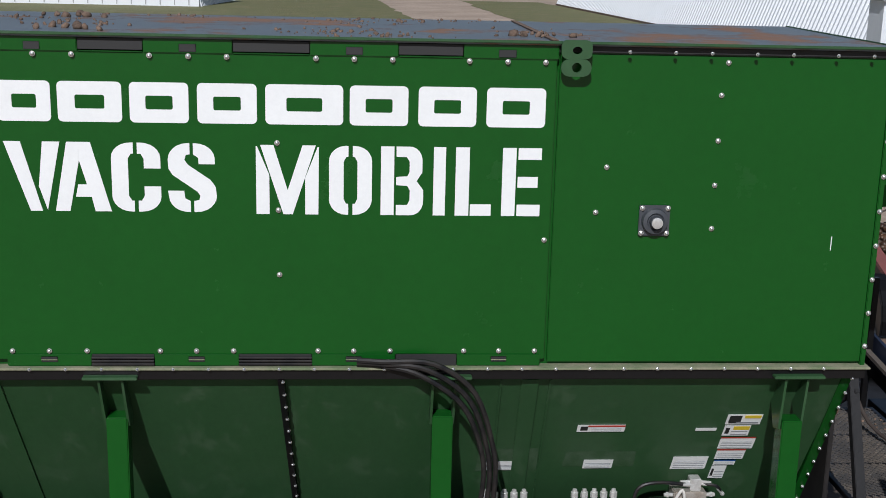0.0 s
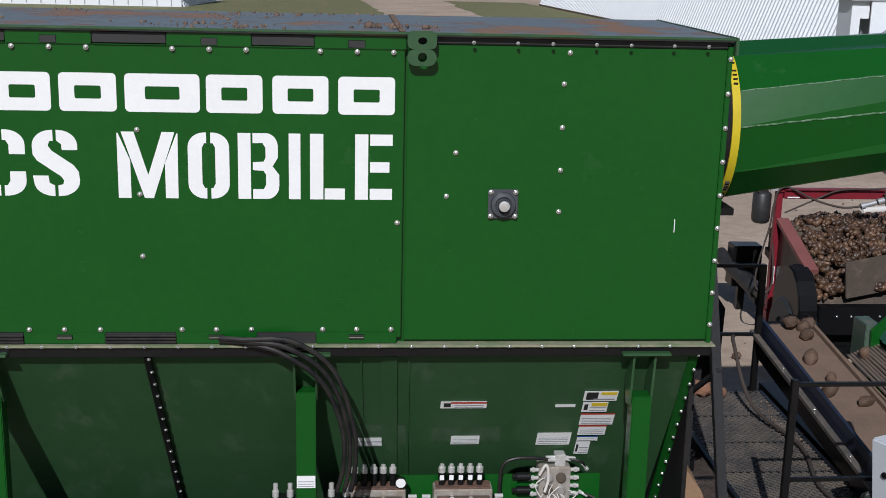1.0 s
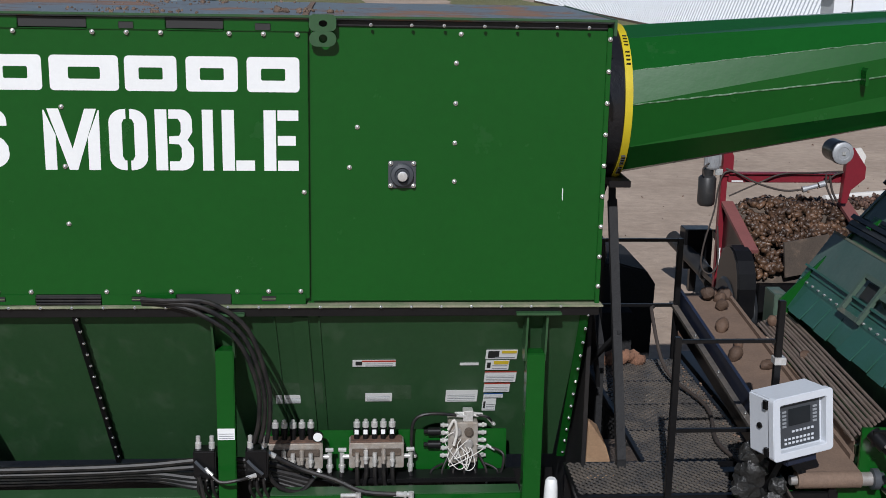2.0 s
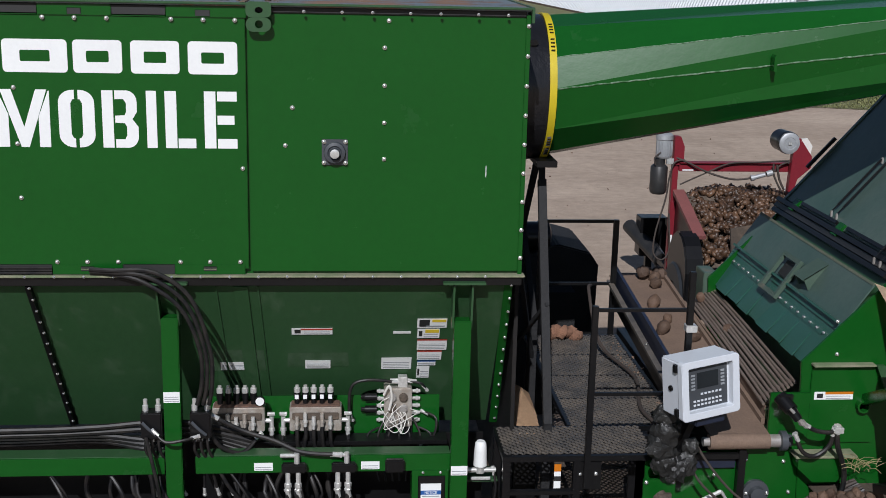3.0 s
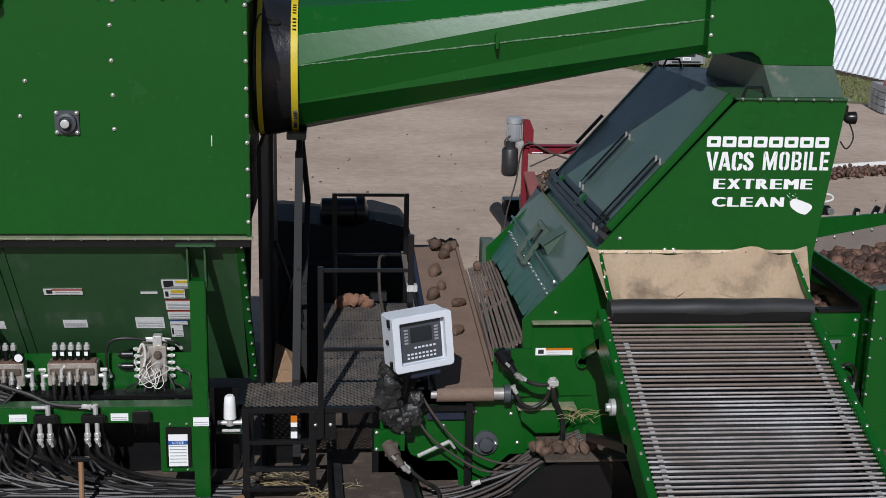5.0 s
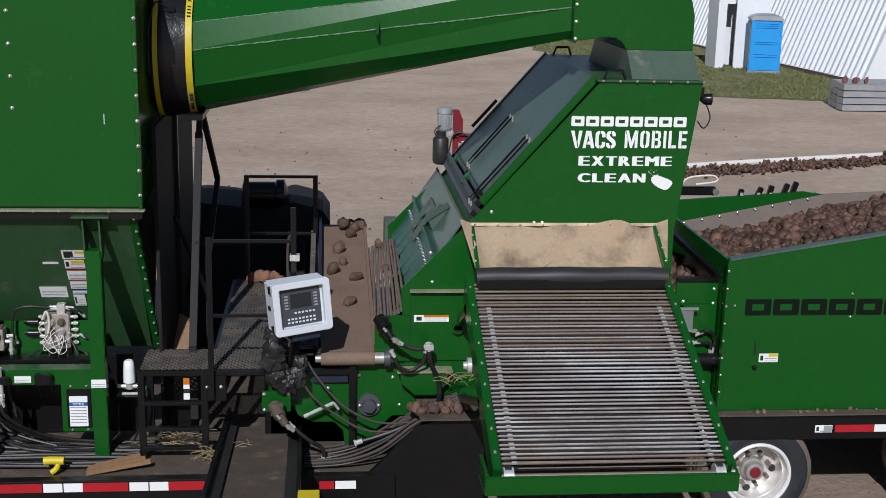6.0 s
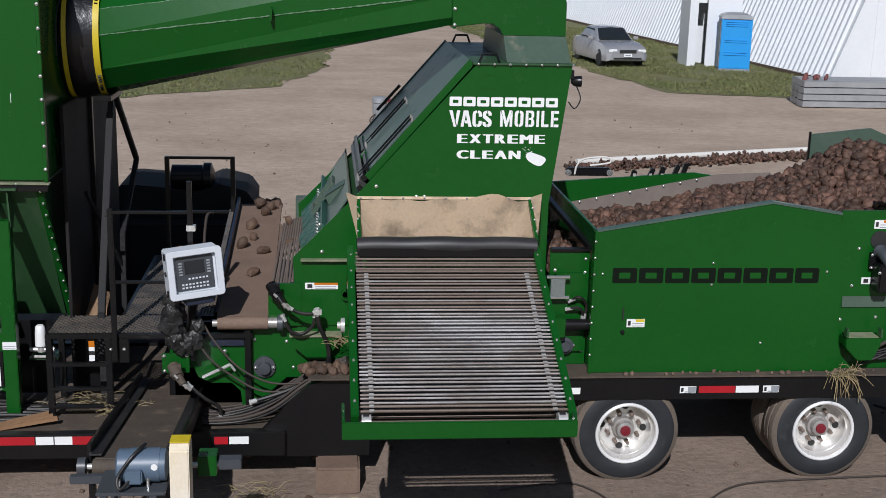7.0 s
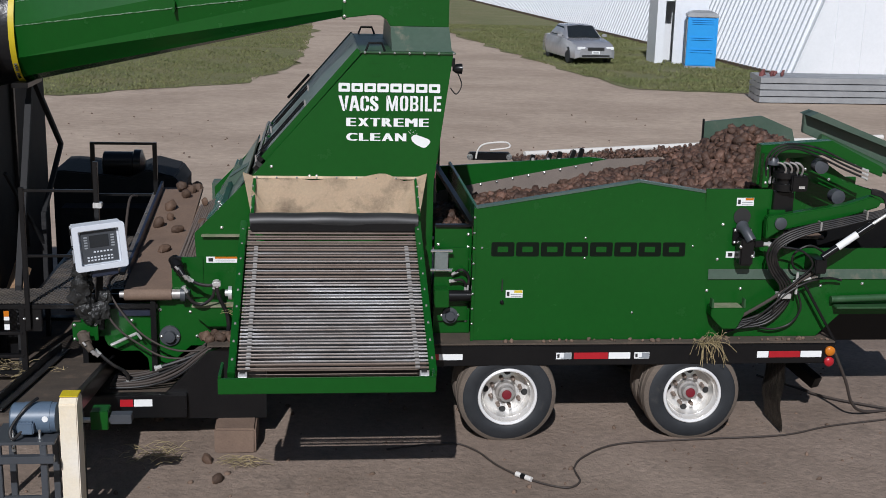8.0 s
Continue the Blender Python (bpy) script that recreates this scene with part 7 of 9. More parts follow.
def control_box():
    c = thing("control_box", (4.52, -0.33, 1.72), "pale grey steel enclosure with a screen and rows of keys", "control box")
    m = Matrix.Translation((4.515, -0.33, 1.955)) @ Matrix.Rotation(radians(18), 4, "Z") @ Matrix.Rotation(radians(-4), 4, "X") @ Matrix.Rotation(radians(-4), 4, "Y") @ Matrix.Diagonal((1.01, 1.12, 0.95, 1.0))

    def add(name, mt, dims, parent, label="", bevel=0.0):
        bm = bmesh.new()
        box(bm, *dims, m)
        return part(name, bm, mt, parent, label, bevel=bevel)
    body = add("housing", ENCLOSURE, (-0.225, 0.225, -0.055, 0.14, -0.215, 0.215), c, "", 0.012)
    bm = bmesh.new()
    ring_prism(bm, rounded(-0.235, 0.235, -0.225, 0.225, 0.03), rounded(-0.180, 0.180, -0.170, 0.170, 0.012), "y", -0.105, -0.0555)
    for v in bm.verts:
        v.co = m @ v.co
    door = part("door_frame", bm, ENCLOSURE, c, bevel=0.004)
    add("panel", BEZEL, (-0.160, 0.160, -0.064, -0.056, -0.155, 0.155), c, "dark grey key panel")
    add("screen", SCREEN, (-0.085, 0.085, -0.068, -0.0645, -0.005, 0.115), door, "dark screen")
    for i in range(5):
        for x in (-0.135, 0.105):
            add("key", GREY_INK, (x, x + 0.03, -0.069, -0.0645, -0.01 + 0.026 * i, 0.004 + 0.026 * i), door)
    for j, z in enumerate((-0.055, -0.105, -0.135)):
        for i in range(6 if j == 0 else 8):
            x = (-0.06 if j == 0 else -0.12) + 0.03 * i
            add("key", ENCLOSURE, (x, x + 0.018, -0.069, -0.0645, z, z + 0.014), door)
    for x, z in ((-0.215, 0.17), (-0.215, -0.17)):
        add("hinge", BLACK, (x - 0.03, x + 0.0, -0.05, -0.02, z - 0.03, z + 0.03), c)
    bm = bmesh.new()
    lathe(bm, [(-0.002, 0.022), (-0.012, 0.02), (-0.013, 0.005)], (-0.225, 0.03, 0.0), "x", 12)
    for v in bm.verts:
        v.co = m @ v.co
    part("knockout", bm, BLACK, c, smooth=True)
    add("tray", BLUEBOARD, (-0.10, 0.14, -0.06, 0.10, -0.30, -0.222), c, "dark blue tray under the box", 0.008)
    bm = bmesh.new()
    bar(bm, (4.50, -0.25, 1.70), (4.44, -0.05, 1.30), 0.06, 0.06)
    part("stand", bm, BLACK, c)
    # wrapped cable bundle
    b = thing("cable_bundle", (4.34, -0.2, 1.3), "bundle of cables wrapped in crumpled black plastic", "cable bundle")
    rnd = random.Random(77)
    for p, r in (((4.31, -0.20, 1.66), 0.08), ((4.33, -0.2, 1.54), 0.10), ((4.30, -0.19, 1.42), 0.105), ((4.34, -0.17, 1.31), 0.10), ((4.43, -0.17, 1.25), 0.09), ((4.50, -0.17, 1.27), 0.075), ((4.52, -0.16, 1.40), 0.06), ((4.38, -0.15, 1.20), 0.07)):
        bm = bmesh.new()
        res = bmesh.ops.create_icosphere(bm, subdivisions=3, radius=1.0)
        off = Vector((rnd.uniform(0, 50),) * 3)
        for v in res["verts"]:
            d = 1 + 0.35 * noise.noise(v.co * 2.0 + off) + 0.22 * noise.noise(v.co * 5 + off)
            v.co = Vector(p) + Vector((v.co.x * r * d, v.co.y * r * 0.8 * d, v.co.z * r * 1.15 * d))
        part("wrapping", bm, PLASTIC, b, smooth=True)
    for pts in ([(4.40, -0.2, 1.56), (4.36, -0.24, 1.7), (4.48, -0.22, 1.75)], [(4.55, -0.12, 1.45), (4.68, -0.18, 1.25), (4.9, -0.22, 1.02), (5.2, -0.22, 0.88), (5.6, -0.2, 0.90), (5.8, -0.2, 0.96)],
                [(4.50, -0.14, 1.30), (4.62, -0.2, 1.12), (4.82, -0.2, 0.95), (5.1, -0.2, 0.80), (5.5, -0.2, 0.83), (5.78, -0.18, 0.95)]):
        hose(b, pts, 0.010, CABLE_GREY if len(pts) > 3 else HOSE, "cable", False)


PLASTIC = surface("crumpled_black_plastic", (0.016, 0.016, 0.016), 0.30, second=(0.03, 0.03, 0.028), fine=0.2, bump=0.02, bump_scale=16)
control_box()


def belt_z(y):
    """Height of the picking belt, which climbs away from its head roller."""
    return 1.452 + 0.112 * (y + 0.05)


def picking_belt():
    p = thing("picking_belt", (4.9, 1.5, 1.1), "muddy brown picking belt running beside the walkway", "conveyor belt")
    bm = bmesh.new()
    bar(bm, (4.915, -0.06, belt_z(-0.06)), (4.915, 3.15, belt_z(3.15)), 0.45, 0.014)
    part("belt", bm, BELT, p)
    bm = bmesh.new()
    rod(bm, (4.69, -0.06, 1.40), (5.14, -0.06, 1.40), 0.060, 20)
    part("head_roller", bm, BELT, p, smooth=True)
    bm = bmesh.new()
    rod(bm, (4.645, -0.06, 1.40), (4.69, -0.06, 1.40), 0.035, 14)
    part("roller_end", bm, HUB, p, "steel roller end", smooth=True)
    bm = bmesh.new()
    rod(bm, (5.14, -0.06, 1.40), (5.22, -0.06, 1.40), 0.050, 16)
    part("roller_end", bm, HUB, p, "steel roller end", smooth=True)
    bm = bmesh.new()
    lathe(bm, [(5.22, 0.05), (5.225, 0.075), (5.27, 0.075), (5.28, 0.05), (5.31, 0.045), (5.312, 0.01)], (0, -0.06, 1.40), "x", 18)
    part("bearing", bm, BEZEL, p, "dark flange bearing", smooth=True)
    for y0, y1, z0, z1, x, nm, mt in ((0.35, 3.1, -0.10, 0.10, 4.66, "side_board", BLUEBOARD), (0.30, 3.0, -0.22, -0.10, 4.625, "side_rail", BLACK)):
        bm = bmesh.new()
        prism(bm, [(y0, belt_z(y0) + z0), (y1, belt_z(y1) + z0), (y1, belt_z(y1) + z1), (y0, belt_z(y0) + z1)], "x", x, x + 0.028)
        part(nm, bm, mt, p, "side board, blue-black for skylight in its shade" if mt is BLUEBOARD else "")
    bm = bmesh.new()
    bar(bm, (4.60, 0.4, belt_z(0.4) - 0.02), (4.60, 3.0, belt_z(3.0) - 0.02), 0.05, 0.03)
    rail = part("side_channel", bm, MESH_METAL, p, "dusty steel channel")
    bolts(rail, [(4.60, y, belt_z(y) + 0.0) for y in (0.8, 1.5, 2.2)], BOLT_Z)
    bm = bmesh.new()
    bar(bm, (5.145, 0.1, belt_z(0.1) + 0.02), (5.145, 3.0, belt_z(3.0) + 0.02), 0.03, 0.05)
    part("edge_strip", bm, BELT, p, "muddy edge strip")
    bx(p, "frame", BLACK, 4.70, 5.12, 0.1, 3.0, 1.22, 1.30)
    for y in (0.5, 2.9):
        for x in (4.72, 5.06):
            bx(p, "leg", BLACK, x, x + 0.05, y, y + 0.05, 0.50 if y < 2 else 0.0, 1.22)
    bx(p, "under_frame", BLACK, 4.25, 5.3, 0.30, 0.34, 0.5, 1.2)
    # rods between belt and tower mouth
    r = thing("rod_grid", (5.3, 1.3, 1.4), "grid of muddy steel rods beside the belt", "rod grid")
    for i in range(10):
        bm = bmesh.new()
        a, b = Vector((5.155 + 0.028 * i, 0.14 + 0.006 * i, 1.61 + 0.0165 * i)), Vector((5.205 + 0.025 * i, 2.36, 1.765 + 0.0115 * i))
        tube(bm, [a, a.lerp(b, 0.35) + Vector((0.008 * math.sin(i * 2.1), 0, 0.01)), a.lerp(b, 0.7) + Vector((0, 0, 0.012 + 0.004 * math.sin(i * 1.7))), b], 0.0125, 7)
        part("rod", bm, ROD_BROWN, r, smooth=True)
    for t in (0.06, 0.5, 0.95):
        y = 0.14 + 2.2 * t
        bm = bmesh.new()
        bar(bm, (5.15 + 0.05 * t, y, 1.59 + 0.155 * t), (5.42 + 0.03 * t, y, 1.75 + 0.11 * t), 0.05, 0.02)
        part("cross_bar", bm, ROD_BROWN, r)
    bm = bmesh.new()
    prism(bm, [(0.14, 1.44), (2.4, 1.60), (2.4, 1.75), (0.14, 1.595)], "x", 5.165, 5.185)
    part("side", bm, BELT, r, "muddy side sheet")
    bm = bmesh.new()
    prism(bm, [(5.17, 1.50), (5.42, 1.50), (5.46, 1.74), (5.16, 1.58)], "y", 0.09, 0.12)
    part("end_plate", bm, GREEN_DUSTY, r, "dusty green end plate")
    bolts(r, [(5.20, 0.09, 1.555), (5.40, 0.09, 1.70)])
    rnd = random.Random(18)
    shapes = [(0.06, 0.045, 0.042), (0.05, 0.042, 0.04), (0.07, 0.05, 0.045)]
    spots = [(4.80, 1.72), (4.90, 1.95), (5.02, 1.55), (4.86, 2.30), (4.99, 2.75), (4.95, 0.95), (5.30, 1.5), (5.26, 2.2)]
    for i, (x, y) in enumerate(spots):
        bm = bmesh.new()
        f = 1.35 if i in (0, 3, 4) else 1.0
        lump(bm, (x, y, belt_z(y) + 0.04 * f + (0.10 if x > 5.2 else 0)), tuple(q * f for q in shapes[i % 3]), 300 + i, 2)
        single("potato", bm, POTATO, "soil-covered potato lying on the belt", "potato", "loose potatoes", smooth=True)
    bm = bmesh.new()
    for i in range(9):
        y = 3.02 + rnd.gauss(0, 0.07)
        lump(bm, (5.02 + rnd.gauss(0, 0.06), y, belt_z(y) + 0.02 + rnd.random() * 0.08), (0.065, 0.055, 0.05), 960 + i, 2)
    single("soil_lump", bm, POTATO, "large wet clod of soil with potatoes on the belt", "soil", kind="stuff", smooth=True)


picking_belt()


def lower_body():
    b = thing("belt_drive_frame", (5.0, 0.05, 0.5), "green side frame with hydraulic motors under the belt", "machine frame")
    bm = bmesh.new()
    prism(bm, [(4.25, 0.95), (4.46, 0.95), (4.50, 0.86), (4.62, 0.80), (4.80, 0.80), (4.88, 0.72), (4.90, 0.52), (5.12, 0.52), (5.16, 0.72), (5.3, 0.85), (5.44, 0.85), (5.44, 1.36), (5.05, 1.36), (4.95, 1.30), (4.25, 1.25)], "y", 0.02, 0.05)
    part("side_plate", bm, GREEN, b, bevel=0.004)
    bx(b, "inner_plate", BLACK, 4.2, 5.5, 0.30, 0.33, 0.5, 1.3)
    bx(b, "motor_plate", GREEN, 4.20, 4.44, -0.14, -0.11, 0.96, 1.14)
    bolts(b, [(4.22, -0.14, 1.12), (4.42, -0.14, 1.12), (4.22, -0.14, 0.98)])
    for x, z, y in ((4.33, 0.98, -0.28), (5.20, 1.70, -0.20)):
        mt = BELT_DARK if z < 1.2 else BLACK
        bm = bmesh.new()
        rod(bm, (x - 0.03, y + 0.08, z + 0.07), (x + 0.03, y - 0.02, z), 0.052, 16)
        rod(bm, (x + 0.025, y - 0.015, z + 0.005), (x + 0.075, y - 0.05, z - 0.06), 0.04, 12, 0.032)
        box(bm, x - 0.05, x + 0.05, y + 0.02, y + 0.05, z - 0.01, z + 0.10)
        part("hydraulic_motor", bm, mt, b, "muddy black hydraulic motor", smooth=True)
        bm = bmesh.new()
        rod(bm, (x + 0.07, y - 0.05, z - 0.055), (x + 0.14, y - 0.05, z - 0.115), 0.018, 8)
        rod(bm, (x + 0.095, y - 0.05, z - 0.075), (x + 0.11, y - 0.05, z - 0.09), 0.026, 6)
        rod(bm, (x + 0.0, y - 0.06, z + 0.03), (x + 0.03, y - 0.07, z + 0.0), 0.012, 8)
        part("fitting", bm, HUB, b, smooth=True)
    hose(b, [(4.44, -0.24, 0.88), (4.58, -0.26, 0.76), (4.70, -0.22, 0.66), (4.72, -0.2, 0.54)], 0.017)
    hose(b, [(5.33, -0.24, 1.60), (5.40, -0.25, 1.56), (5.50, -0.25, 1.54), (5.58, -0.23, 1.55)], 0.016)
    hose(b, [(5.58, -0.23, 1.56), (5.60, -0.22, 1.42), (5.68, -0.20, 1.20), (5.64, -0.2, 1.00), (5.35, -0.2, 0.82), (5.0, -0.2, 0.70)], 0.020)
    hose(b, [(5.28, -0.22, 1.50), (5.34, -0.22, 1.38), (5.44, -0.21, 1.34), (5.54, -0.21, 1.42), (5.56, -0.22, 1.54)], 0.016)
    bx(b, "hose_clamp", STEEL, 5.55, 5.62, -0.26, -0.20, 1.53, 1.575)
    bx(b, "drive_bracket", GREEN, 5.14, 5.44, -0.03, 0.0, 1.36, 1.76)
    bm = bmesh.new()
    lathe(bm, [(0.0, 0.10), (-0.03, 0.10), (-0.035, 0.06), (-0.08, 0.055), (-0.085, 0.02)], (5.10, 0.02, 0.96), "y", 20)
    part("flange_bearing", bm, BEZEL, b, smooth=True)
    bolts(b, [(5.02, -0.015, 0.96), (5.18, -0.015, 0.96)])
    bolts(b, [(5.01, 0.02, 1.22), (5.30, 0.02, 1.20), (5.36, 0.02, 0.95)])
    bm = bmesh.new()
    rod(bm, (4.55, -0.1, 0.90), (4.80, -0.1, 1.02), 0.016, 8)
    rod(bm, (4.80, -0.1, 1.02), (4.84, -0.1, 0.96), 0.012, 8)
    part("tensioner", bm, STEEL, b, smooth=True)
    bx(b, "beam", BLUEBOARD, 4.62, 4.92, -0.02, 0.02, 1.17, 1.24)
    rnd = random.Random(91)
    h = thing("hose_bundle", (5.2, -0.1, 0.6), "bundle of muddy hoses lying over the drop of the deck", "hoses")
    for i in range(11):
        y = -0.30 + 0.035 * i
        hose(h, [(4.55, y, 0.53 + 0.01 * (i % 3)), (4.9, y, 0.55 + 0.015 * (i % 4)), (5.2, y + rnd.uniform(-0.03, 0.03), 0.66 + 0.02 * (i % 4)), (5.5, y, 0.88 + 0.02 * (i % 3)), (5.85, y, 1.06)], 0.012 + 0.003 * (i % 2), CABLE_GREY if i % 3 else HOSE, ends=False)
    bm = bmesh.new()
    for i in range(14):
        lump(bm, (5.45 + 0.034 * i, -0.27 - 0.05 * (i % 3), 1.035 + 0.025 * (i % 2)), (0.055, 0.045, 0.04), 520 + i, 2)
    single("potatoes", bm, POTATO, "loose potatoes lying on the deck edge", "potatoes", kind="stuff", smooth=True)


lower_body()


def trash_conveyor():
    c = thing("trash_conveyor", (4.2, -0.6, 0.5), "narrow dark muddy belt conveyor sloping out over the trailer side", "conveyor")
    a, b = Vector((4.17, 0.95, 0.47)), Vector((4.21, -1.95, 0.93))
    bm = bmesh.new()
    bar(bm, a, b, 0.56, 0.016)
    part("belt", bm, BELT_DARK, c)
    for s in (-1, 1):
        bm = bmesh.new()
        o = Vector((s * 0.33, 0, 0.02))
        bar(bm, a + o, b + o + Vector((0, 0.05, 0)), 0.03, 0.16)
        part("side_plate", bm, BLACK, c, bevel=0.004)
        bm = bmesh.new()
        o = Vector((s * 0.275, 0, 0.035))
        bar(bm, a + o, b + o, 0.09, 0.012)
        part("skirt", bm, RUBBER, c)
    bm = bmesh.new()
    rod(bm, (3.82, -1.97, 0.88), (4.95, -1.97, 0.88), 0.022, 12)
    part("head_shaft", bm, STEEL, c, smooth=True)
    bm = bmesh.new()
    rod(bm, (3.92, -1.97, 0.875), (4.50, -1.97, 0.875), 0.06, 20)
    part("head_roller", bm, BELT_DARK, c, smooth=True)
    for x in (3.84, 4.58):
        bm = bmesh.new()
        lathe(bm, [(-0.03, 0.07), (0.03, 0.07), (0.035, 0.04)], (x, -1.97, 0.88), "x", 16)
        part("bearing", bm, BEZEL, c, smooth=True)
    bx(c, "gear_box", GREEN, 4.70, 4.84, -2.05, -1.88, 0.82, 0.98, "small green gear housing", 0.006)
    bx(c, "torque_arm", BEZEL, 4.85, 5.02, -2.0, -1.9, 0.85, 0.93)
    for x in (3.86, 4.56):
        bx(c, "leg", BLACK, x - 0.025, x + 0.025, -1.75, -1.70, 0.0, 0.86)
    m = thing("electric_motor", (4.35, -2.4, 0.0), "blue-grey electric motor on a steel stand", "motor")
    bm = bmesh.new()
    lathe(bm, [(4.17, 0.05), (4.175, 0.10), (4.19, 0.118), (4.27, 0.118), (4.272, 0.123), (4.48, 0.123), (4.482, 0.118), (4.52, 0.115), (4.535, 0.06)], (0, -2.4, 1.08), "x", 26)
    body = part("motor_body", bm, MOTOR_BLUE, m, smooth=True)
    bx(body, "terminal_box", MOTOR_BLUE, 4.25, 4.37, -2.57, -2.51, 1.0, 1.10, bevel=0.01)
    bm = bmesh.new()
    lathe(bm, [(-0.118, 0.025), (-0.124, 0.023), (-0.1245, 0.003)], (4.45, -2.4, 1.11), "y", 16)
    part("round_label", bm, WHITE, body, "round white label")
    hose(m, [(4.28, -2.56, 1.03), (4.22, -2.6, 0.98), (4.20, -2.55, 1.05), (4.30, -2.50, 1.19), (4.38, -2.4, 1.24)], 0.012, ends=False, name="cable")
    g = thing("belt_guard", (4.62, -2.4, 0.0), "tall narrow tan metal belt guard with a yellow top", "guard")
    bm = bmesh.new()
    prism(bm, [(-2.50, 0.02), (-2.28, 0.02), (-2.28, 1.22), (-2.33, 1.262), (-2.44, 1.262), (-2.50, 1.22)], "x", 4.552, 4.69)
    part("cover", bm, GUARD, g, bevel=0.008)
    bx(g, "top_cap", YELLOW, 4.550, 4.692, -2.455, -2.315, 1.263, 1.272, "faded yellow top")
    s = thing("motor_stand", (4.3, -2.4, 0.0), "grey steel angle stand under the motor", "stand")
    bx(s, "top_plate", BEZEL, 4.05, 4.53, -2.60, -2.20, 0.93, 0.955)
    bx(s, "rail", BEZEL, 3.95, 4.53, -2.66, -2.60, 0.80, 0.86)
    bx(s, "rail", BEZEL, 3.80, 4.53, -2.24, -2.18, 0.86, 0.92)
    for x in (4.08, 4.42):
        for y in (-2.62, -2.2):
            bx(s, "leg", BEZEL, x, x + 0.05, y, y + 0.05, 0.0, 0.93)
    bx(s, "cross_bar", BEZEL, 3.8, 4.47, -2.61, -2.58, 0.45, 0.51)
    bx(s, "foot_plate", ROD_BROWN, 3.7, 4.5, -2.7, -2.1, 0.0, 0.03)
    for x in (4.2, 4.4):
        bm = bmesh.new()
        rod(bm, (x, -2.5, 0.84), (x, -2.5, 1.02), 0.012, 8)
        part("stud", bm, ZINC, s)


trash_conveyor()


def covered_machine():
    """The plant behind the walkway, its deep shade put into near-black colours."""
    c = thing("shaded_machine", (4.0, 3.9, 0.0), "machinery behind the walkway, coloured black for its deep shade", "machine")
    # Hood, motor and box are coloured black to carry their shade
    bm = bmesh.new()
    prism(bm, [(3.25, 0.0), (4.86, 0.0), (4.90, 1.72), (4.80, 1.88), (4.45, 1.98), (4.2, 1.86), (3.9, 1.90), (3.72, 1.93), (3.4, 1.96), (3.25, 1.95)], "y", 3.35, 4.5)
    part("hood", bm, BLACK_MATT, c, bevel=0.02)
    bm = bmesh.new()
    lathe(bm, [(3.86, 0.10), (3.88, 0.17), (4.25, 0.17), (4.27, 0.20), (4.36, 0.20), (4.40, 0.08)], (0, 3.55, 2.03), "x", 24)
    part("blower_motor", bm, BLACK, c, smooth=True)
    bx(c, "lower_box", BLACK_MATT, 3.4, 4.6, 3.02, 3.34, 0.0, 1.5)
    c.location = (3.88, 4.85, 0.0)
    c.scale = (1, 1, 0.92)
    e = thing("box_end_frame", (3.3, 0.9, 0.5), "dirty end frame below the duct, its sheet darkened for shade", "frame")
    bx(e, "end_sheet", END_SHEET, 3.29, 3.32, 0.45, 3.2, 0.5, 3.27, "dirty end sheet, near-black for its shade")
    bx(e, "upright", BLACK, 3.325, 3.36, 1.6, 1.66, 0.5, 3.27)


covered_machine()


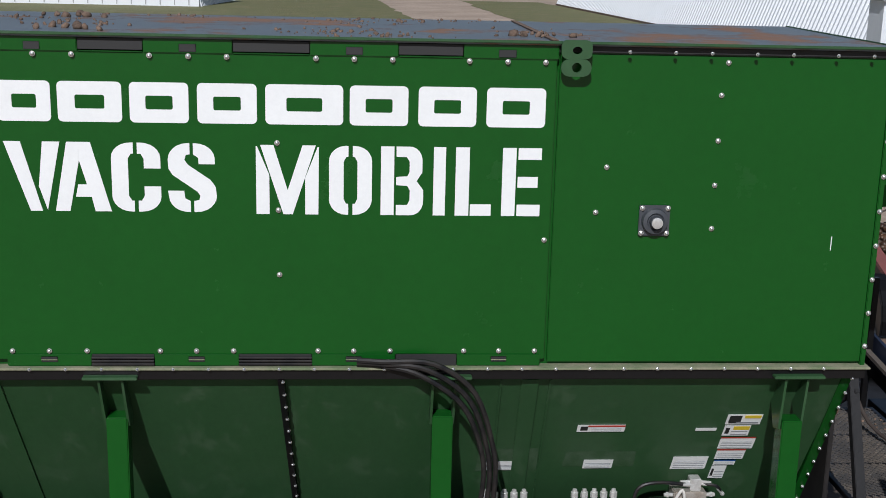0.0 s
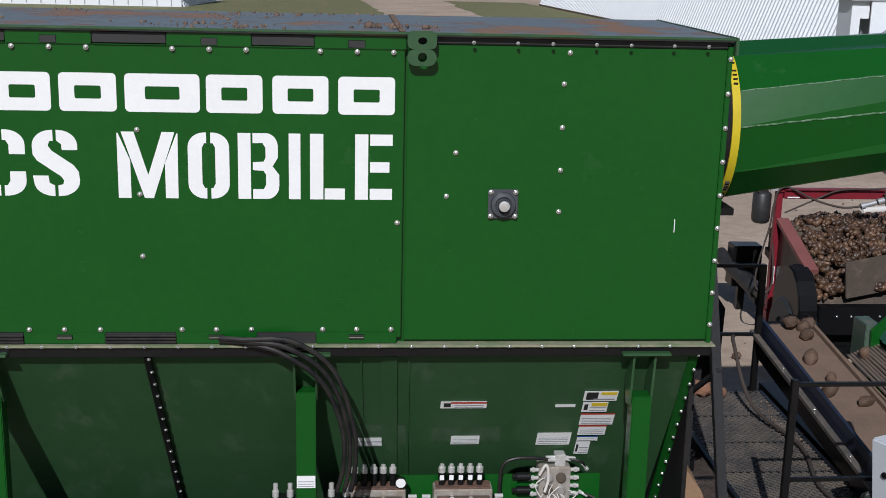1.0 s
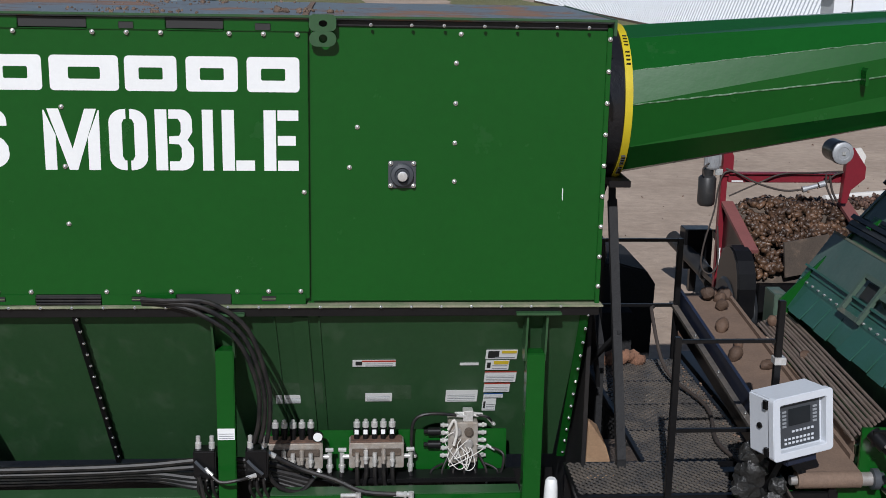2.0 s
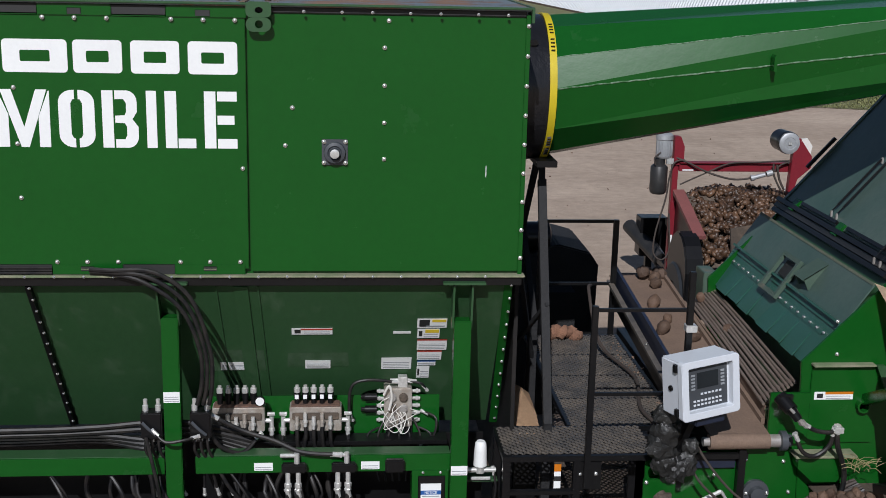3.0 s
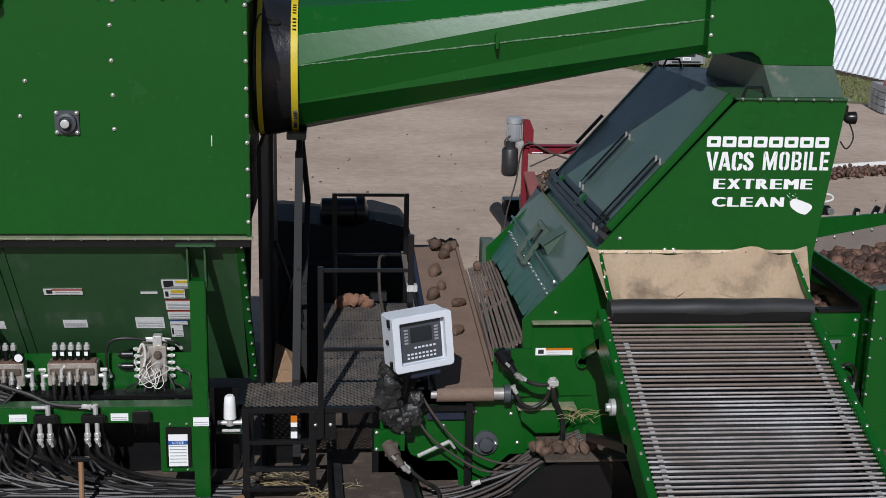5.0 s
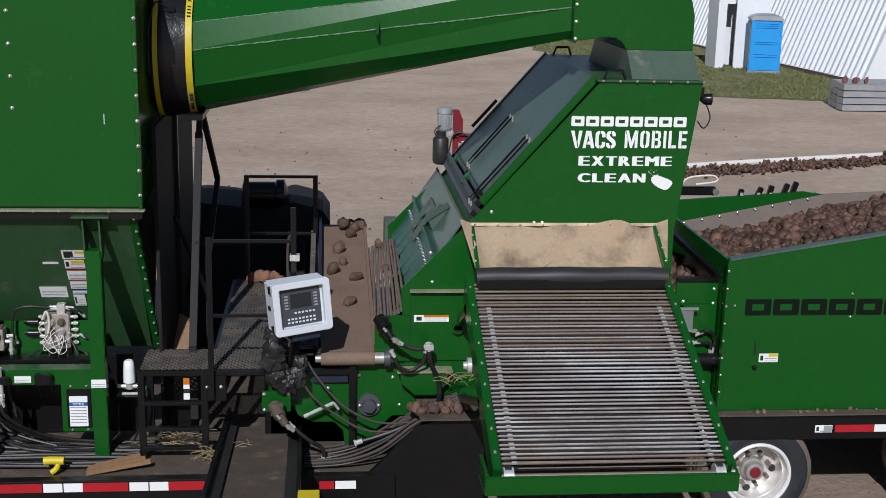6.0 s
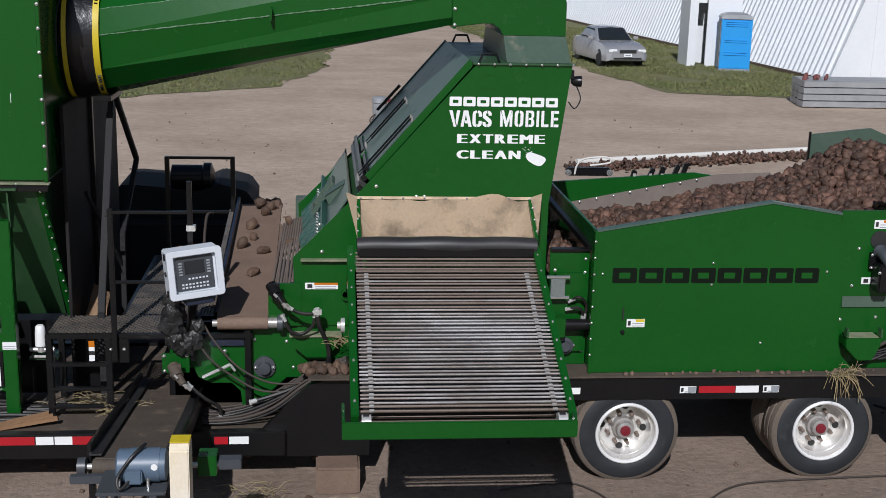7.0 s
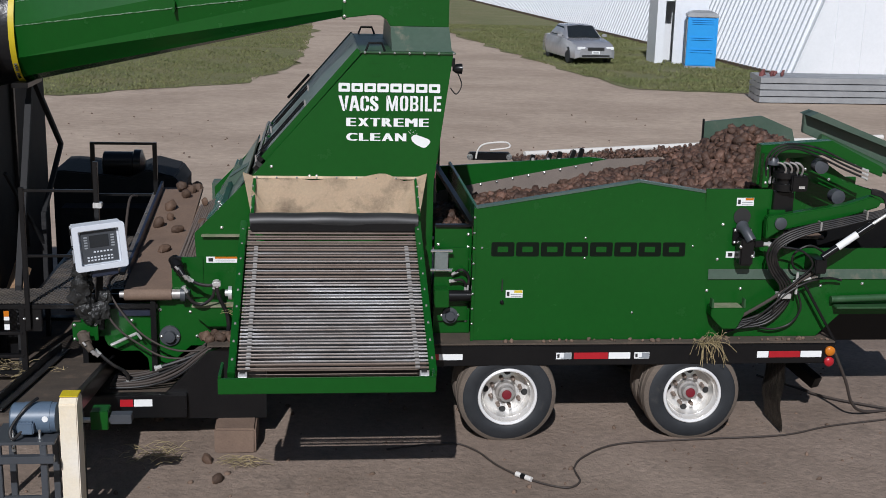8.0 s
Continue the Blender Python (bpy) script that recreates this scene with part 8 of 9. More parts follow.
# ---- discharge end of the trailer ----
def discharge_end():
    d = thing("discharge_unit", (11.4, 0.8, 1.02), "green discharge conveyor unit with hydraulic arms and hoses", "conveyor")
    bm = bmesh.new()
    prism(bm, [(10.30, 1.022), (11.52, 1.022), (11.75, 1.25), (12.9, 1.25), (12.9, 1.93), (10.97, 1.93), (10.95, 2.52), (10.28, 2.52)], "y", -0.33, -0.30)
    part("side_plate", bm, GREEN, d, bevel=0.004)
    bm = bmesh.new()
    prism(bm, [(-0.345, 1.62), (-0.331, 1.615), (-0.331, 1.72), (-0.335, 1.72)], "x", 10.36, 12.9)
    # Reflected light on the bend is put into a paler paint
    part("pressed_band", bm, GREEN_LID, d, "pressed band, paler for the light it reflects")
    # Black block fills the void below the chute in place of its shade
    bx(d, "under_chute", BLACK, 11.75, 12.9, 0.35, 1.8, 0.75, 1.249, "black block for the shaded void under the chute")
    bx(d, "far_plate", GREEN, 10.6, 12.9, 2.1, 2.13, 1.03, 2.2)
    bx(d, "floor", BELT_DARK, 10.3, 12.9, -0.29, 2.1, 1.30, 1.33)
    # Black plate added for the shade seen through the opening
    bx(d, "gap_shade_plate", BLACK, 11.0, 12.6, 0.35, 0.38, 1.34, 2.15)
    bx(d, "dusty_ledge", BELT, 11.1, 11.7, 0.1, 0.32, 1.92, 1.95)
    # stickers
    sticker(d, 10.59, 10.76, 2.355, 2.435, -0.332, bands=((AMBER, 0.5, 0.98, 0.7, 0.98),), rows=2, label="white hand warning sticker")
    sticker(d, 10.524, 10.815, 1.835, 1.898, -0.332, bands=((RED_LABEL, 0.3, 0.97, 0.72, 0.92),), rows=2, label="slim warning sticker with red band")
    bolts(d, [(10.47, -0.33, 2.17), (10.44, -0.33, 1.82), (10.36, -0.33, 1.5), (10.70, -0.33, 1.52), (11.52, -0.33, 1.55), (11.95, -0.33, 1.57), (12.25, -0.33, 1.6)])
    # motor in its hole
    bm = bmesh.new()
    lathe(bm, [(-0.331, 0.085), (-0.338, 0.085), (-0.339, 0.01)], (10.655, 0, 2.25), "y", 24)
    part("shaft_hole", bm, INK, d, "dark round hole")
    bm = bmesh.new()
    box(bm, 10.57, 10.75, -0.37, -0.334, 1.98, 2.14)
    part("motor_plate", bm, BLACK, d, bevel=0.006)
    bolts(d, [(10.585, -0.37, 2.12), (10.735, -0.37, 2.12), (10.585, -0.37, 2.0)])
    bm = bmesh.new()
    tube(bm, [(10.65, -0.36, 2.16), (10.66, -0.46, 2.13), (10.70, -0.53, 2.05)], [0.06, 0.066, 0.05], 14, steps=4)
    hm = part("hydraulic_motor", bm, BEZEL, d, "dusty grey hydraulic motor", smooth=True)
    bx(hm, "motor_block", BLACK, 10.60, 10.735, -0.52, -0.36, 1.80, 2.06, bevel=0.015)
    bx(hm, "side_port", BLACK, 10.735, 10.83, -0.52, -0.44, 1.985, 2.045, bevel=0.01)
    bolts(hm, [(10.60, -0.52, 1.99), (10.72, -0.52, 1.90)])
    bm = bmesh.new()
    rod(bm, (10.83, -0.50, 2.015), (10.92, -0.52, 2.015), 0.020, 8)
    rod(bm, (10.87, -0.51, 2.015), (10.89, -0.515, 2.015), 0.028, 6)
    rod(bm, (10.92, -0.52, 2.015), (11.05, -0.53, 2.02), 0.013, 8)
    part("motor_fitting", bm, STEEL, d, smooth=True)
    # arm
    bm = bmesh.new()
    prism(bm, [(10.85, 2.06), (10.845, 2.28), (11.6, 2.40), (11.88, 2.49), (11.98, 2.44), (11.95, 2.38), (11.6, 2.27), (11.0, 2.15)], "y", -0.50, -0.40)
    part("arm", bm, GREEN, d, "dusty green swing arm", bevel=0.01)
    bm = bmesh.new()
    lathe(bm, [(-0.53, 0.03), (-0.52, 0.06), (-0.36, 0.06)], (10.98, 0, 2.22), "y", 18)
    part("pivot", bm, BEZEL, d, smooth=True)
    bx(d, "pivot_bracket", GREEN, 10.9, 11.06, -0.40, -0.33, 2.05, 2.33)
    # upper frame with motor
    bm = bmesh.new()
    prism(bm, [(10.82, 2.54), (10.84, 2.93), (11.55, 2.98), (12.1, 2.72), (12.1, 2.62), (11.5, 2.84), (11.1, 2.80), (11.05, 2.54)], "y", -0.20, -0.05)
    part("upper_frame", bm, GREEN, d, bevel=0.008)
    bm = bmesh.new()
    prism(bm, [(11.2, 2.86), (11.4, 2.86), (11.95, 2.50), (12.3, 2.40), (12.3, 2.30), (11.9, 2.36), (11.3, 2.60)], "y", 0.05, 0.12)
    part("inner_frame", bm, GREEN, d, bevel=0.008)
    bm = bmesh.new()
    lathe(bm, [(2.50, 0.06), (2.52, 0.115), (2.585, 0.115), (2.59, 0.09), (2.64, 0.09), (2.645, 0.125), (2.70, 0.125), (2.705, 0.095), (2.76, 0.09), (2.765, 0.05)], (11.05, -0.34, 0), "z", 20)
    sm = part("slew_motor", bm, BLACK, d, smooth=True)
    bx(sm, "valve_block", BLACK, 11.06, 11.22, -0.50, -0.36, 2.53, 2.68, bevel=0.012)
    bx(sm, "type_plate", STEEL, 11.13, 11.19, -0.504, -0.501, 2.56, 2.585, bevel=0)
    for x in (11.00, 11.06, 11.12, 11.17):
        bm = bmesh.new()
        tube(bm, [(x, -0.42, 2.66), (x + 0.005, -0.45, 2.74), (x - 0.03, -0.45, 2.79), (x - 0.07, -0.42, 2.80)], 0.011, 8)
        part("steel_elbow", bm, HUB, sm, smooth=True)
    bm = bmesh.new()
    lathe(bm, [(2.76, 0.06), (2.80, 0.058), (2.83, 0.04), (2.835, 0.01)], (10.93, -0.30, 0), "z", 16)
    part("motor_cap", bm, BEZEL, sm, smooth=True)
    bx(d, "motor_bracket", BLACK, 10.94, 11.14, -0.38, -0.2, 2.30, 2.5)
    bx(d, "side_bracket", GREEN, 10.84, 10.90, -0.30, -0.2, 2.53, 2.86)
    bolts(d, [(10.87, -0.30, z) for z in (2.58, 2.72, 2.82)])
    bolts(d, [(11.30, -0.20, 2.70), (11.55, -0.20, 2.60), (10.86, -0.20, 2.78), (11.8, -0.20, 2.74)])
    for x, z in ((11.42, 2.74), (11.62, 2.44)):
        bm = bmesh.new()
        lathe(bm, [(-0.32, 0.02), (-0.31, 0.07), (-0.2, 0.07)], (x, 0, z), "y", 18)
        part("roller_bearing", bm, BEZEL, d, smooth=True)
    # outfeed boom
    bm = bmesh.new()
    prism(bm, [(11.80, 3.06), (11.90, 3.10), (13.6, 2.45), (13.6, 2.15), (11.80, 2.86)], "y", 1.15, 1.22)
    part("boom_side", bm, GREEN_LID, d, "weathered dark green boom side", bevel=0.006)
    bm = bmesh.new()
    prism(bm, [(11.80, 3.06), (11.90, 3.10), (13.6, 2.45), (13.6, 2.40)], "y", 1.0, 1.3)
    part("boom_lip", bm, GREEN_LID, d)
    bm = bmesh.new()
    rod(bm, (11.95, 1.05, 2.82), (13.5, 1.0, 2.15), 0.05, 14)
    part("boom_roller", bm, GREEN_DUSTY, d, smooth=True)
    # ram
    bm = bmesh.new()
    rod(bm, (11.40, -0.58, 1.90), (11.86, -0.6, 2.24), 0.034, 14)
    ram = part("ram_body", bm, BLACK, d, smooth=True)
    bm = bmesh.new()
    rod(bm, (11.54, -0.586, 2.003), (11.72, -0.594, 2.136), 0.0355, 14)
    part("ram_label", bm, WHITE, ram, "white label band", smooth=True)
    bm = bmesh.new()
    rod(bm, (11.86, -0.6, 2.24), (12.45, -0.62, 2.66), 0.016, 10)
    part("ram_rod", bm, CHROME, ram, smooth=True)
    bx(d, "ram_mount", BLACK, 11.33, 11.45, -0.60, -0.33, 1.74, 1.88, bevel=0.01)
    # far hopper wall with potatoes spilling in
    bm = bmesh.new()
    prism(bm, [(11.25, 2.3), (11.28, 2.72), (12.0, 2.80), (12.4, 2.64), (12.5, 2.3)], "y", 2.95, 2.99)
    part("far_chute", bm, GREEN_LID, d, "faded green chute wall")
    bx(d, "far_chute_post", BLACK, 11.24, 11.262, 2.9, 2.93, 1.3, 2.76)
    bx(d, "chute_leg", BLACK, 12.3, 12.36, 2.9, 2.96, 0.0, 2.3)
    bx(d, "chute_leg", BLACK, 11.24, 11.29, 2.96, 3.0, 0.0, 2.3)
    # hoses
    for i in range(5):
        o = 0.030 * i
        hose(d, [(11.85, -0.52, 2.56 - o * 0.3), (11.98, -0.54, 2.52 - o * 0.4), (12.0 - o * 0.3, -0.56, 2.38 - o * 0.5), (11.6, -0.56, 2.29 - o * 0.6), (11.2, -0.56, 2.20 - o * 0.7), (10.96, -0.55, 2.09 - o), (10.87 + o, -0.52, 1.92 - o), (10.93 + o, -0.5, 1.74), (11.06 + o, -0.46, 1.56), (11.02 + o, -0.42, 1.36), (10.84 + o, -0.4, 1.25 - o * 0.6), (10.66, -0.39, 1.20 - o * 0.6)], 0.0125, ends=False)
    for x, z in ((11.35, 2.22), (11.80, 2.33)):
        bx(d, "hose_strap", HUB, x, x + 0.018, -0.585, -0.50, z - 0.055, z + 0.03, bevel=0.003)
    bm = bmesh.new()
    tube(bm, [(10.56, -0.42, 1.18), (10.9, -0.46, 1.40), (11.15, -0.48, 1.58), (11.36, -0.48, 1.72)], 0.017, 8)
    part("stay_pipe", bm, CABLE_GREY, d, smooth=True)
    for i in range(3):
        o = 0.04 * i
        hose(d, [(10.88 + o, -0.28, 2.60), (10.86 + o, -0.34, 2.85), (11.02 + o, -0.36, 2.97 - o * 0.5), (11.35, -0.34, 2.93 - o), (11.65, -0.33, 2.80 - o), (11.85, -0.35, 2.72 - o)], 0.011)
    for pts in ([(11.0, -0.56, 2.0), (11.2, -0.58, 1.96), (11.32, -0.56, 1.82), (11.2, -0.52, 1.66), (11.05, -0.5, 1.5), (11.0, -0.45, 1.3)],
                [(11.45, -0.45, 1.72), (11.25, -0.46, 1.62), (11.1, -0.45, 1.42), (10.9, -0.42, 1.24), (10.75, -0.4, 1.16)],
                [(11.25, -0.42, 1.52), (11.3, -0.42, 1.34), (11.22, -0.4, 1.18), (11.05, -0.4, 1.12), (10.9, -0.4, 1.14)],
                [(11.5, -0.45, 1.9), (11.3, -0.5, 2.0), (11.15, -0.48, 1.9), (11.2, -0.45, 1.75), (11.45, -0.45, 1.72)],
                [(11.7, -0.4, 1.62), (11.5, -0.45, 1.66), (11.2, -0.5, 1.58), (10.95, -0.48, 1.36), (10.8, -0.42, 1.2), (10.55, -0.4, 1.08)]):
        hose(d, pts, 0.011, ends=False)
    bx(d, "hose_clamp", STEEL, 11.03, 11.16, -0.50, -0.40, 1.46, 1.51)
    bm = bmesh.new()
    rod(bm, (11.18, -0.46, 1.62), (11.42, -0.46, 1.68), 0.018, 8)
    rod(bm, (11.22, -0.46, 1.5), (11.22, -0.46, 1.72), 0.014, 8)
    part("tee_fitting", bm, STEEL, d, smooth=True)
    bm = bmesh.new()
    bar(bm, (11.31, -0.45, 1.585), (11.68, -0.45, 1.0), 0.024, 0.024)
    part("stay", bm, BLACK, d)
    # brackets
    bm = bmesh.new()
    prism(bm, [(10.37, 1.37), (10.70, 1.37), (10.70, 1.30), (10.63, 1.155), (10.49, 1.155), (10.37, 1.28)], "y", -0.50, -0.34)
    part("pocket", bm, GREEN, d, bevel=0.006)
    bx(d, "pocket_top", LEDGE, 10.39, 10.68, -0.50, -0.34, 1.371, 1.378, "dusty pocket top")
    for x in (10.365, 10.685):
        bx(d, "pocket_horn", GREEN_DUSTY, x, x + 0.02, -0.51, -0.44, 1.371, 1.46)
    bm = bmesh.new()
    rod(bm, (11.62, -0.38, 1.42), (12.8, -0.38, 1.46), 0.035, 12)
    part("slide_bar", bm, GREEN_DUSTY, d, smooth=True)
    bx(d, "slide_shelf", GREEN_DUSTY, 11.66, 12.8, -0.45, -0.331, 1.34, 1.36)
    # vines caught on the deck edge
    rnd = random.Random(14)
    for base, n, spread, lab in (((10.36, -0.50, 1.02), 70, 0.07, "tuft of green and dry vines caught on the deck edge"),):
        bm = bmesh.new()
        for i in range(n):
            p = Vector(base) + Vector((rnd.gauss(0, 0.07), rnd.gauss(0, 0.03), 0))
            q = p + Vector((rnd.gauss(0.05, spread), rnd.uniform(-0.15, 0.05), rnd.uniform(-0.25, 0.14)))
            tube(bm, [p, (p + q) / 2 + Vector((0, -0.03, 0.05)), q], 0.0025, 4, steps=3)
        single("vine_tuft", bm, STRAW, lab, "vines")


discharge_end()


def drive_corner():
    c = thing("chain_drive", (7.8, -0.25, 1.3), "green gear housing and dark motor beside the rod conveyor", "drive")
    bx(c, "cover", LEAD_PLATE, 7.66, 7.79, -0.30, -0.27, 1.70, 1.88, "bare metal cover", 0.006)
    bm = bmesh.new()
    rod(bm, (7.62, -0.29, 1.89), (7.83, -0.29, 1.89), 0.016, 8)
    part("hinge_rod", bm, ZINC, c, smooth=True)
    bm = bmesh.new()
    rod(bm, (7.62, -0.29, 1.70), (7.83, -0.29, 1.70), 0.016, 8)
    part("hinge_rod", bm, ZINC, c, smooth=True)
    bx(c, "gear_box", GREEN, 7.66, 7.80, -0.36, -0.2, 1.34, 1.52, bevel=0.008)
    bm = bmesh.new()
    rod(bm, (7.80, -0.28, 1.44), (8.03, -0.28, 1.44), 0.055, 16)
    part("motor", bm, BLACK, c, smooth=True)
    bm = bmesh.new()
    lathe(bm, [(-0.16, 0.08), (-0.22, 0.08), (-0.225, 0.05), (-0.26, 0.045)], (7.83, 0, 1.22), "y", 18)
    part("bearing", bm, BEZEL, c, smooth=True)
    bolts(c, [(7.75, -0.2, 1.22), (7.91, -0.2, 1.22), (7.69, -0.30, 1.96), (7.90, -0.16, 1.72)])
    hose(c, [(7.86, -0.25, 1.66), (7.93, -0.28, 1.70), (8.0, -0.26, 1.62), (7.99, -0.25, 1.50)], 0.014)
    hose(c, [(7.84, -0.25, 1.58), (7.92, -0.28, 1.60), (7.97, -0.26, 1.55), (7.97, -0.25, 1.48)], 0.014)
    bx(c, "mount", GREEN, 7.67, 8.0, -0.2, -0.161, 1.16, 1.9)


drive_corner()


# ---- red conveyor in the yard ----
def red_conveyor():
    r = thing("red_conveyor", (7.5, 8.1, 0.0), "red farm conveyor loaded with potatoes, parked on the dirt", "conveyor")
    bx(r, "post", RED, 6.62, 6.70, 8.15, 8.25, 0.42, 2.42, "red steel post", 0.006)
    bx(r, "post_foot", RED, 6.60, 6.72, 8.10, 8.30, 0.0, 0.42, bevel=0.006)
    bx(r, "post_label", WHITE, 6.645, 6.675, 8.146, 8.149, 0.78, 1.02)
    bm = bmesh.new()
    prism(bm, [(6.62, 2.42), (6.70, 2.42), (6.76, 2.28), (6.76, 2.02), (6.62, 2.02)], "y", 8.12, 8.148)
    part("gusset", bm, RED, r)
    beam = bx(r, "cross_beam", RED, 6.70, 8.27, 8.10, 8.20, 1.935, 2.05, "red cross beam", 0.006)
    bx(beam, "beam_flange", RED, 6.70, 8.27, 8.06, 8.21, 2.051, 2.065)
    bx(beam, "beam_label", WHITE, 6.74, 6.90, 8.096, 8.099, 1.945, 1.965)
    bm = bmesh.new()
    prism(bm, [(8.22, 1.68), (8.26, 2.43), (8.33, 2.44), (8.52, 2.18), (8.52, 2.02), (8.34, 1.86), (8.30, 1.68)], "y", 7.95, 8.06)
    part("upright", bm, RED, r, bevel=0.006)
    bm = bmesh.new()
    prism(bm, [(8.40, 1.98), (8.42, 2.40), (8.50, 2.41), (8.58, 2.30), (8.52, 1.98)], "y", 8.12, 8.16)
    part("pale_panel", bm, PIPE_WHITE, r, "pale sheet panel")
    # vertical motor on the post
    bm = bmesh.new()
    lathe(bm, [(2.10, 0.085), (2.12, 0.105), (2.14, 0.112), (2.36, 0.112), (2.37, 0.122), (2.43, 0.118), (2.455, 0.09), (2.46, 0.03)], (6.49, 8.2, 0), "z", 20)
    mt = part("motor", bm, GALV, r, "grey vertical motor", smooth=True)
    for i in range(7):
        a = radians(200 + 23 * i)
        bx(mt, "cooling_fin", GALV, 6.49 + 0.112 * math.cos(a) - 0.004, 6.49 + 0.112 * math.cos(a) + 0.004, 8.2 + 0.112 * math.sin(a) - 0.010, 8.2 + 0.112 * math.sin(a) + 0.002, 2.15, 2.35, bevel=0)
    bm = bmesh.new()
    lathe(bm, [(1.60, 0.085), (1.62, 0.110), (1.66, 0.120), (1.98, 0.120), (2.00, 0.105), (2.02, 0.075), (2.10, 0.075)], (6.44, 8.2, 0), "z", 20)
    part("gear_motor", bm, RUBBER, mt, "dark cylindrical gear housing", smooth=True)
    bx(mt, "bracket", STEEL, 6.52, 6.63, 8.12, 8.16, 2.03, 2.11)
    # drum motor at the other end of the beam
    bm = bmesh.new()
    lathe(bm, [(7.96, 0.125), (7.98, 0.155), (8.05, 0.160), (8.06, 0.150), (8.34, 0.150), (8.37, 0.11), (8.38, 0.03)], (8.19, 0, 2.36), "y", 24)
    m2 = part("drum_motor", bm, BLACK, r, smooth=True)
    bm = bmesh.new()
    lathe(bm, [(7.975, 0.150), (7.955, 0.148), (7.945, 0.130), (7.944, 0.085), (7.950, 0.080), (7.949, 0.01)], (8.19, 0, 2.36), "y", 24)
    part("motor_cover", bm, GALV, m2, "grey round motor cover", smooth=True)
    bx(m2, "cover_plate", STEEL, 8.165, 8.215, 7.936, 7.944, 2.335, 2.385)
    # sloping trough between two boards
    for x, nm in ((6.72, "side_board"), (8.34, "side_board")):
        bm = bmesh.new()
        bar(bm, (x, 8.16, 1.645), (x, 7.0, 1.25), 0.16, 0.05)
        b = part(nm, bm, RED_DULL, r, "faded red side board")
        bm = bmesh.new()
        prism(bm, [(8.15, 1.60), (7.0, 1.21), (7.0, 0.62), (8.15, 0.78)], "x", x + (-0.03 if x < 7 else 0.0), x + (0.0 if x < 7 else 0.03))
        part("board_web", bm, BLACK, b)
    bm = bmesh.new()
    prism(bm, [(8.7, 1.15), (6.95, 0.78), (6.95, 0.70), (8.7, 1.05)], "x", 6.72, 8.34)
    part("trough", bm, BELT_DARK, r)
    bm = bmesh.new()
    bar(bm, (7.12, 6.93, 1.16), (7.74, 7.05, 1.24), 0.03, 0.46)
    part("tail_plate", bm, BELT_DARK, r, "muddy dark tail plate")
    bm = bmesh.new()
    box(bm, 6.78, 8.20, 6.80, 6.95, 0.50, 0.86)
    part("tail_beam", bm, BLACK, r, bevel=0.01)
    bolts(r, [(7.0 + 0.18 * i, 6.80, 0.74) for i in range(6)])
    # wheel under a fender
    bm = bmesh.new()
    lathe(bm, [(-0.17, 0.18), (-0.17, 0.40), (-0.12, 0.45), (0.12, 0.45), (0.17, 0.40), (0.17, 0.18)], (6.60, 7.15, 0.45), "x", 28, True)
    part("tyre", bm, TYRE, r, smooth=True)
    bm = bmesh.new()
    prism(bm, arc(7.12, 0.75, 0.46, 0.56, 10, 170, 8) + [(6.68, 0.45), (7.56, 0.45)], "x", 6.46, 6.70)
    part("fender", bm, BLACK, r, "dark rounded fender", bevel=0.02)
    bx(r, "chassis", BLACK, 6.8, 8.3, 7.0, 8.6, 0.30, 0.62)
    for x in (6.9, 8.15):
        bx(r, "stand_leg", BLACK, x, x + 0.08, 8.5, 8.58, 0.0, 1.0)
    # rollers and a dark box behind
    bx(r, "tail_box", BLACK, 6.58, 7.0, 9.55, 9.85, 0.35, 0.95, bevel=0.01)
    bx(r, "tail_box_leg", BLACK, 6.7, 6.8, 9.6, 9.7, 0.0, 0.35)
    for a, b in (((6.50, 9.95, 0.74), (6.78, 9.05, 0.42)), ((6.75, 9.7, 0.55), (6.85, 9.0, 0.30))):
        bm = bmesh.new()
        rod(bm, a, b, 0.11, 16)
        part("roller", bm, RUBBER, r, smooth=True)
    bx(r, "link_bar", BLACK, 6.70, 6.78, 8.25, 9.6, 0.40, 0.48)
    for pts, q in (([(6.66, 8.13, 2.12), (6.82, 8.05, 2.06), (7.1, 8.03, 1.93), (7.45, 8.03, 1.84), (7.72, 8.03, 1.86)], 0.014),
                   ([(8.02, 8.03, 1.95), (8.12, 8.03, 2.05), (8.25, 8.03, 2.10), (8.1, 8.04, 2.10), (7.8, 8.05, 2.08), (7.4, 8.05, 2.06), (7.1, 8.05, 1.94), (6.72, 8.1, 1.75)], 0.011),
                   ([(6.76, 8.08, 2.10), (6.62, 8.08, 2.06), (6.56, 8.08, 1.85), (6.52, 8.06, 1.55), (6.40, 8.02, 1.10), (6.38, 8.0, 0.80), (6.50, 7.98, 0.70), (6.60, 8.0, 0.85), (6.58, 8.05, 1.35)], 0.012),
                   ([(8.05, 8.0, 2.05), (8.10, 8.0, 1.85), (8.18, 8.0, 1.70)], 0.016), ([(8.0, 8.0, 2.07), (8.02, 8.0, 1.90), (8.14, 8.0, 1.68)], 0.014),
                   ([(6.42, 8.1, 2.2), (6.34, 8.1, 2.12), (6.36, 8.1, 2.02)], 0.010)):
        hose(r, pts, q, CABLE_GREY, "cable", False)
    bm = bmesh.new()
    rod(bm, (7.72, 8.03, 1.86), (7.90, 8.03, 1.91), 0.032, 12)
    rod(bm, (7.70, 8.03, 1.855), (7.75, 8.03, 1.868), 0.042, 12)
    rod(bm, (7.92, 8.03, 1.915), (8.02, 8.03, 1.945), 0.042, 12)
    part("cable_plug", bm, GALV, r, smooth=True)
    bm = bmesh.new()
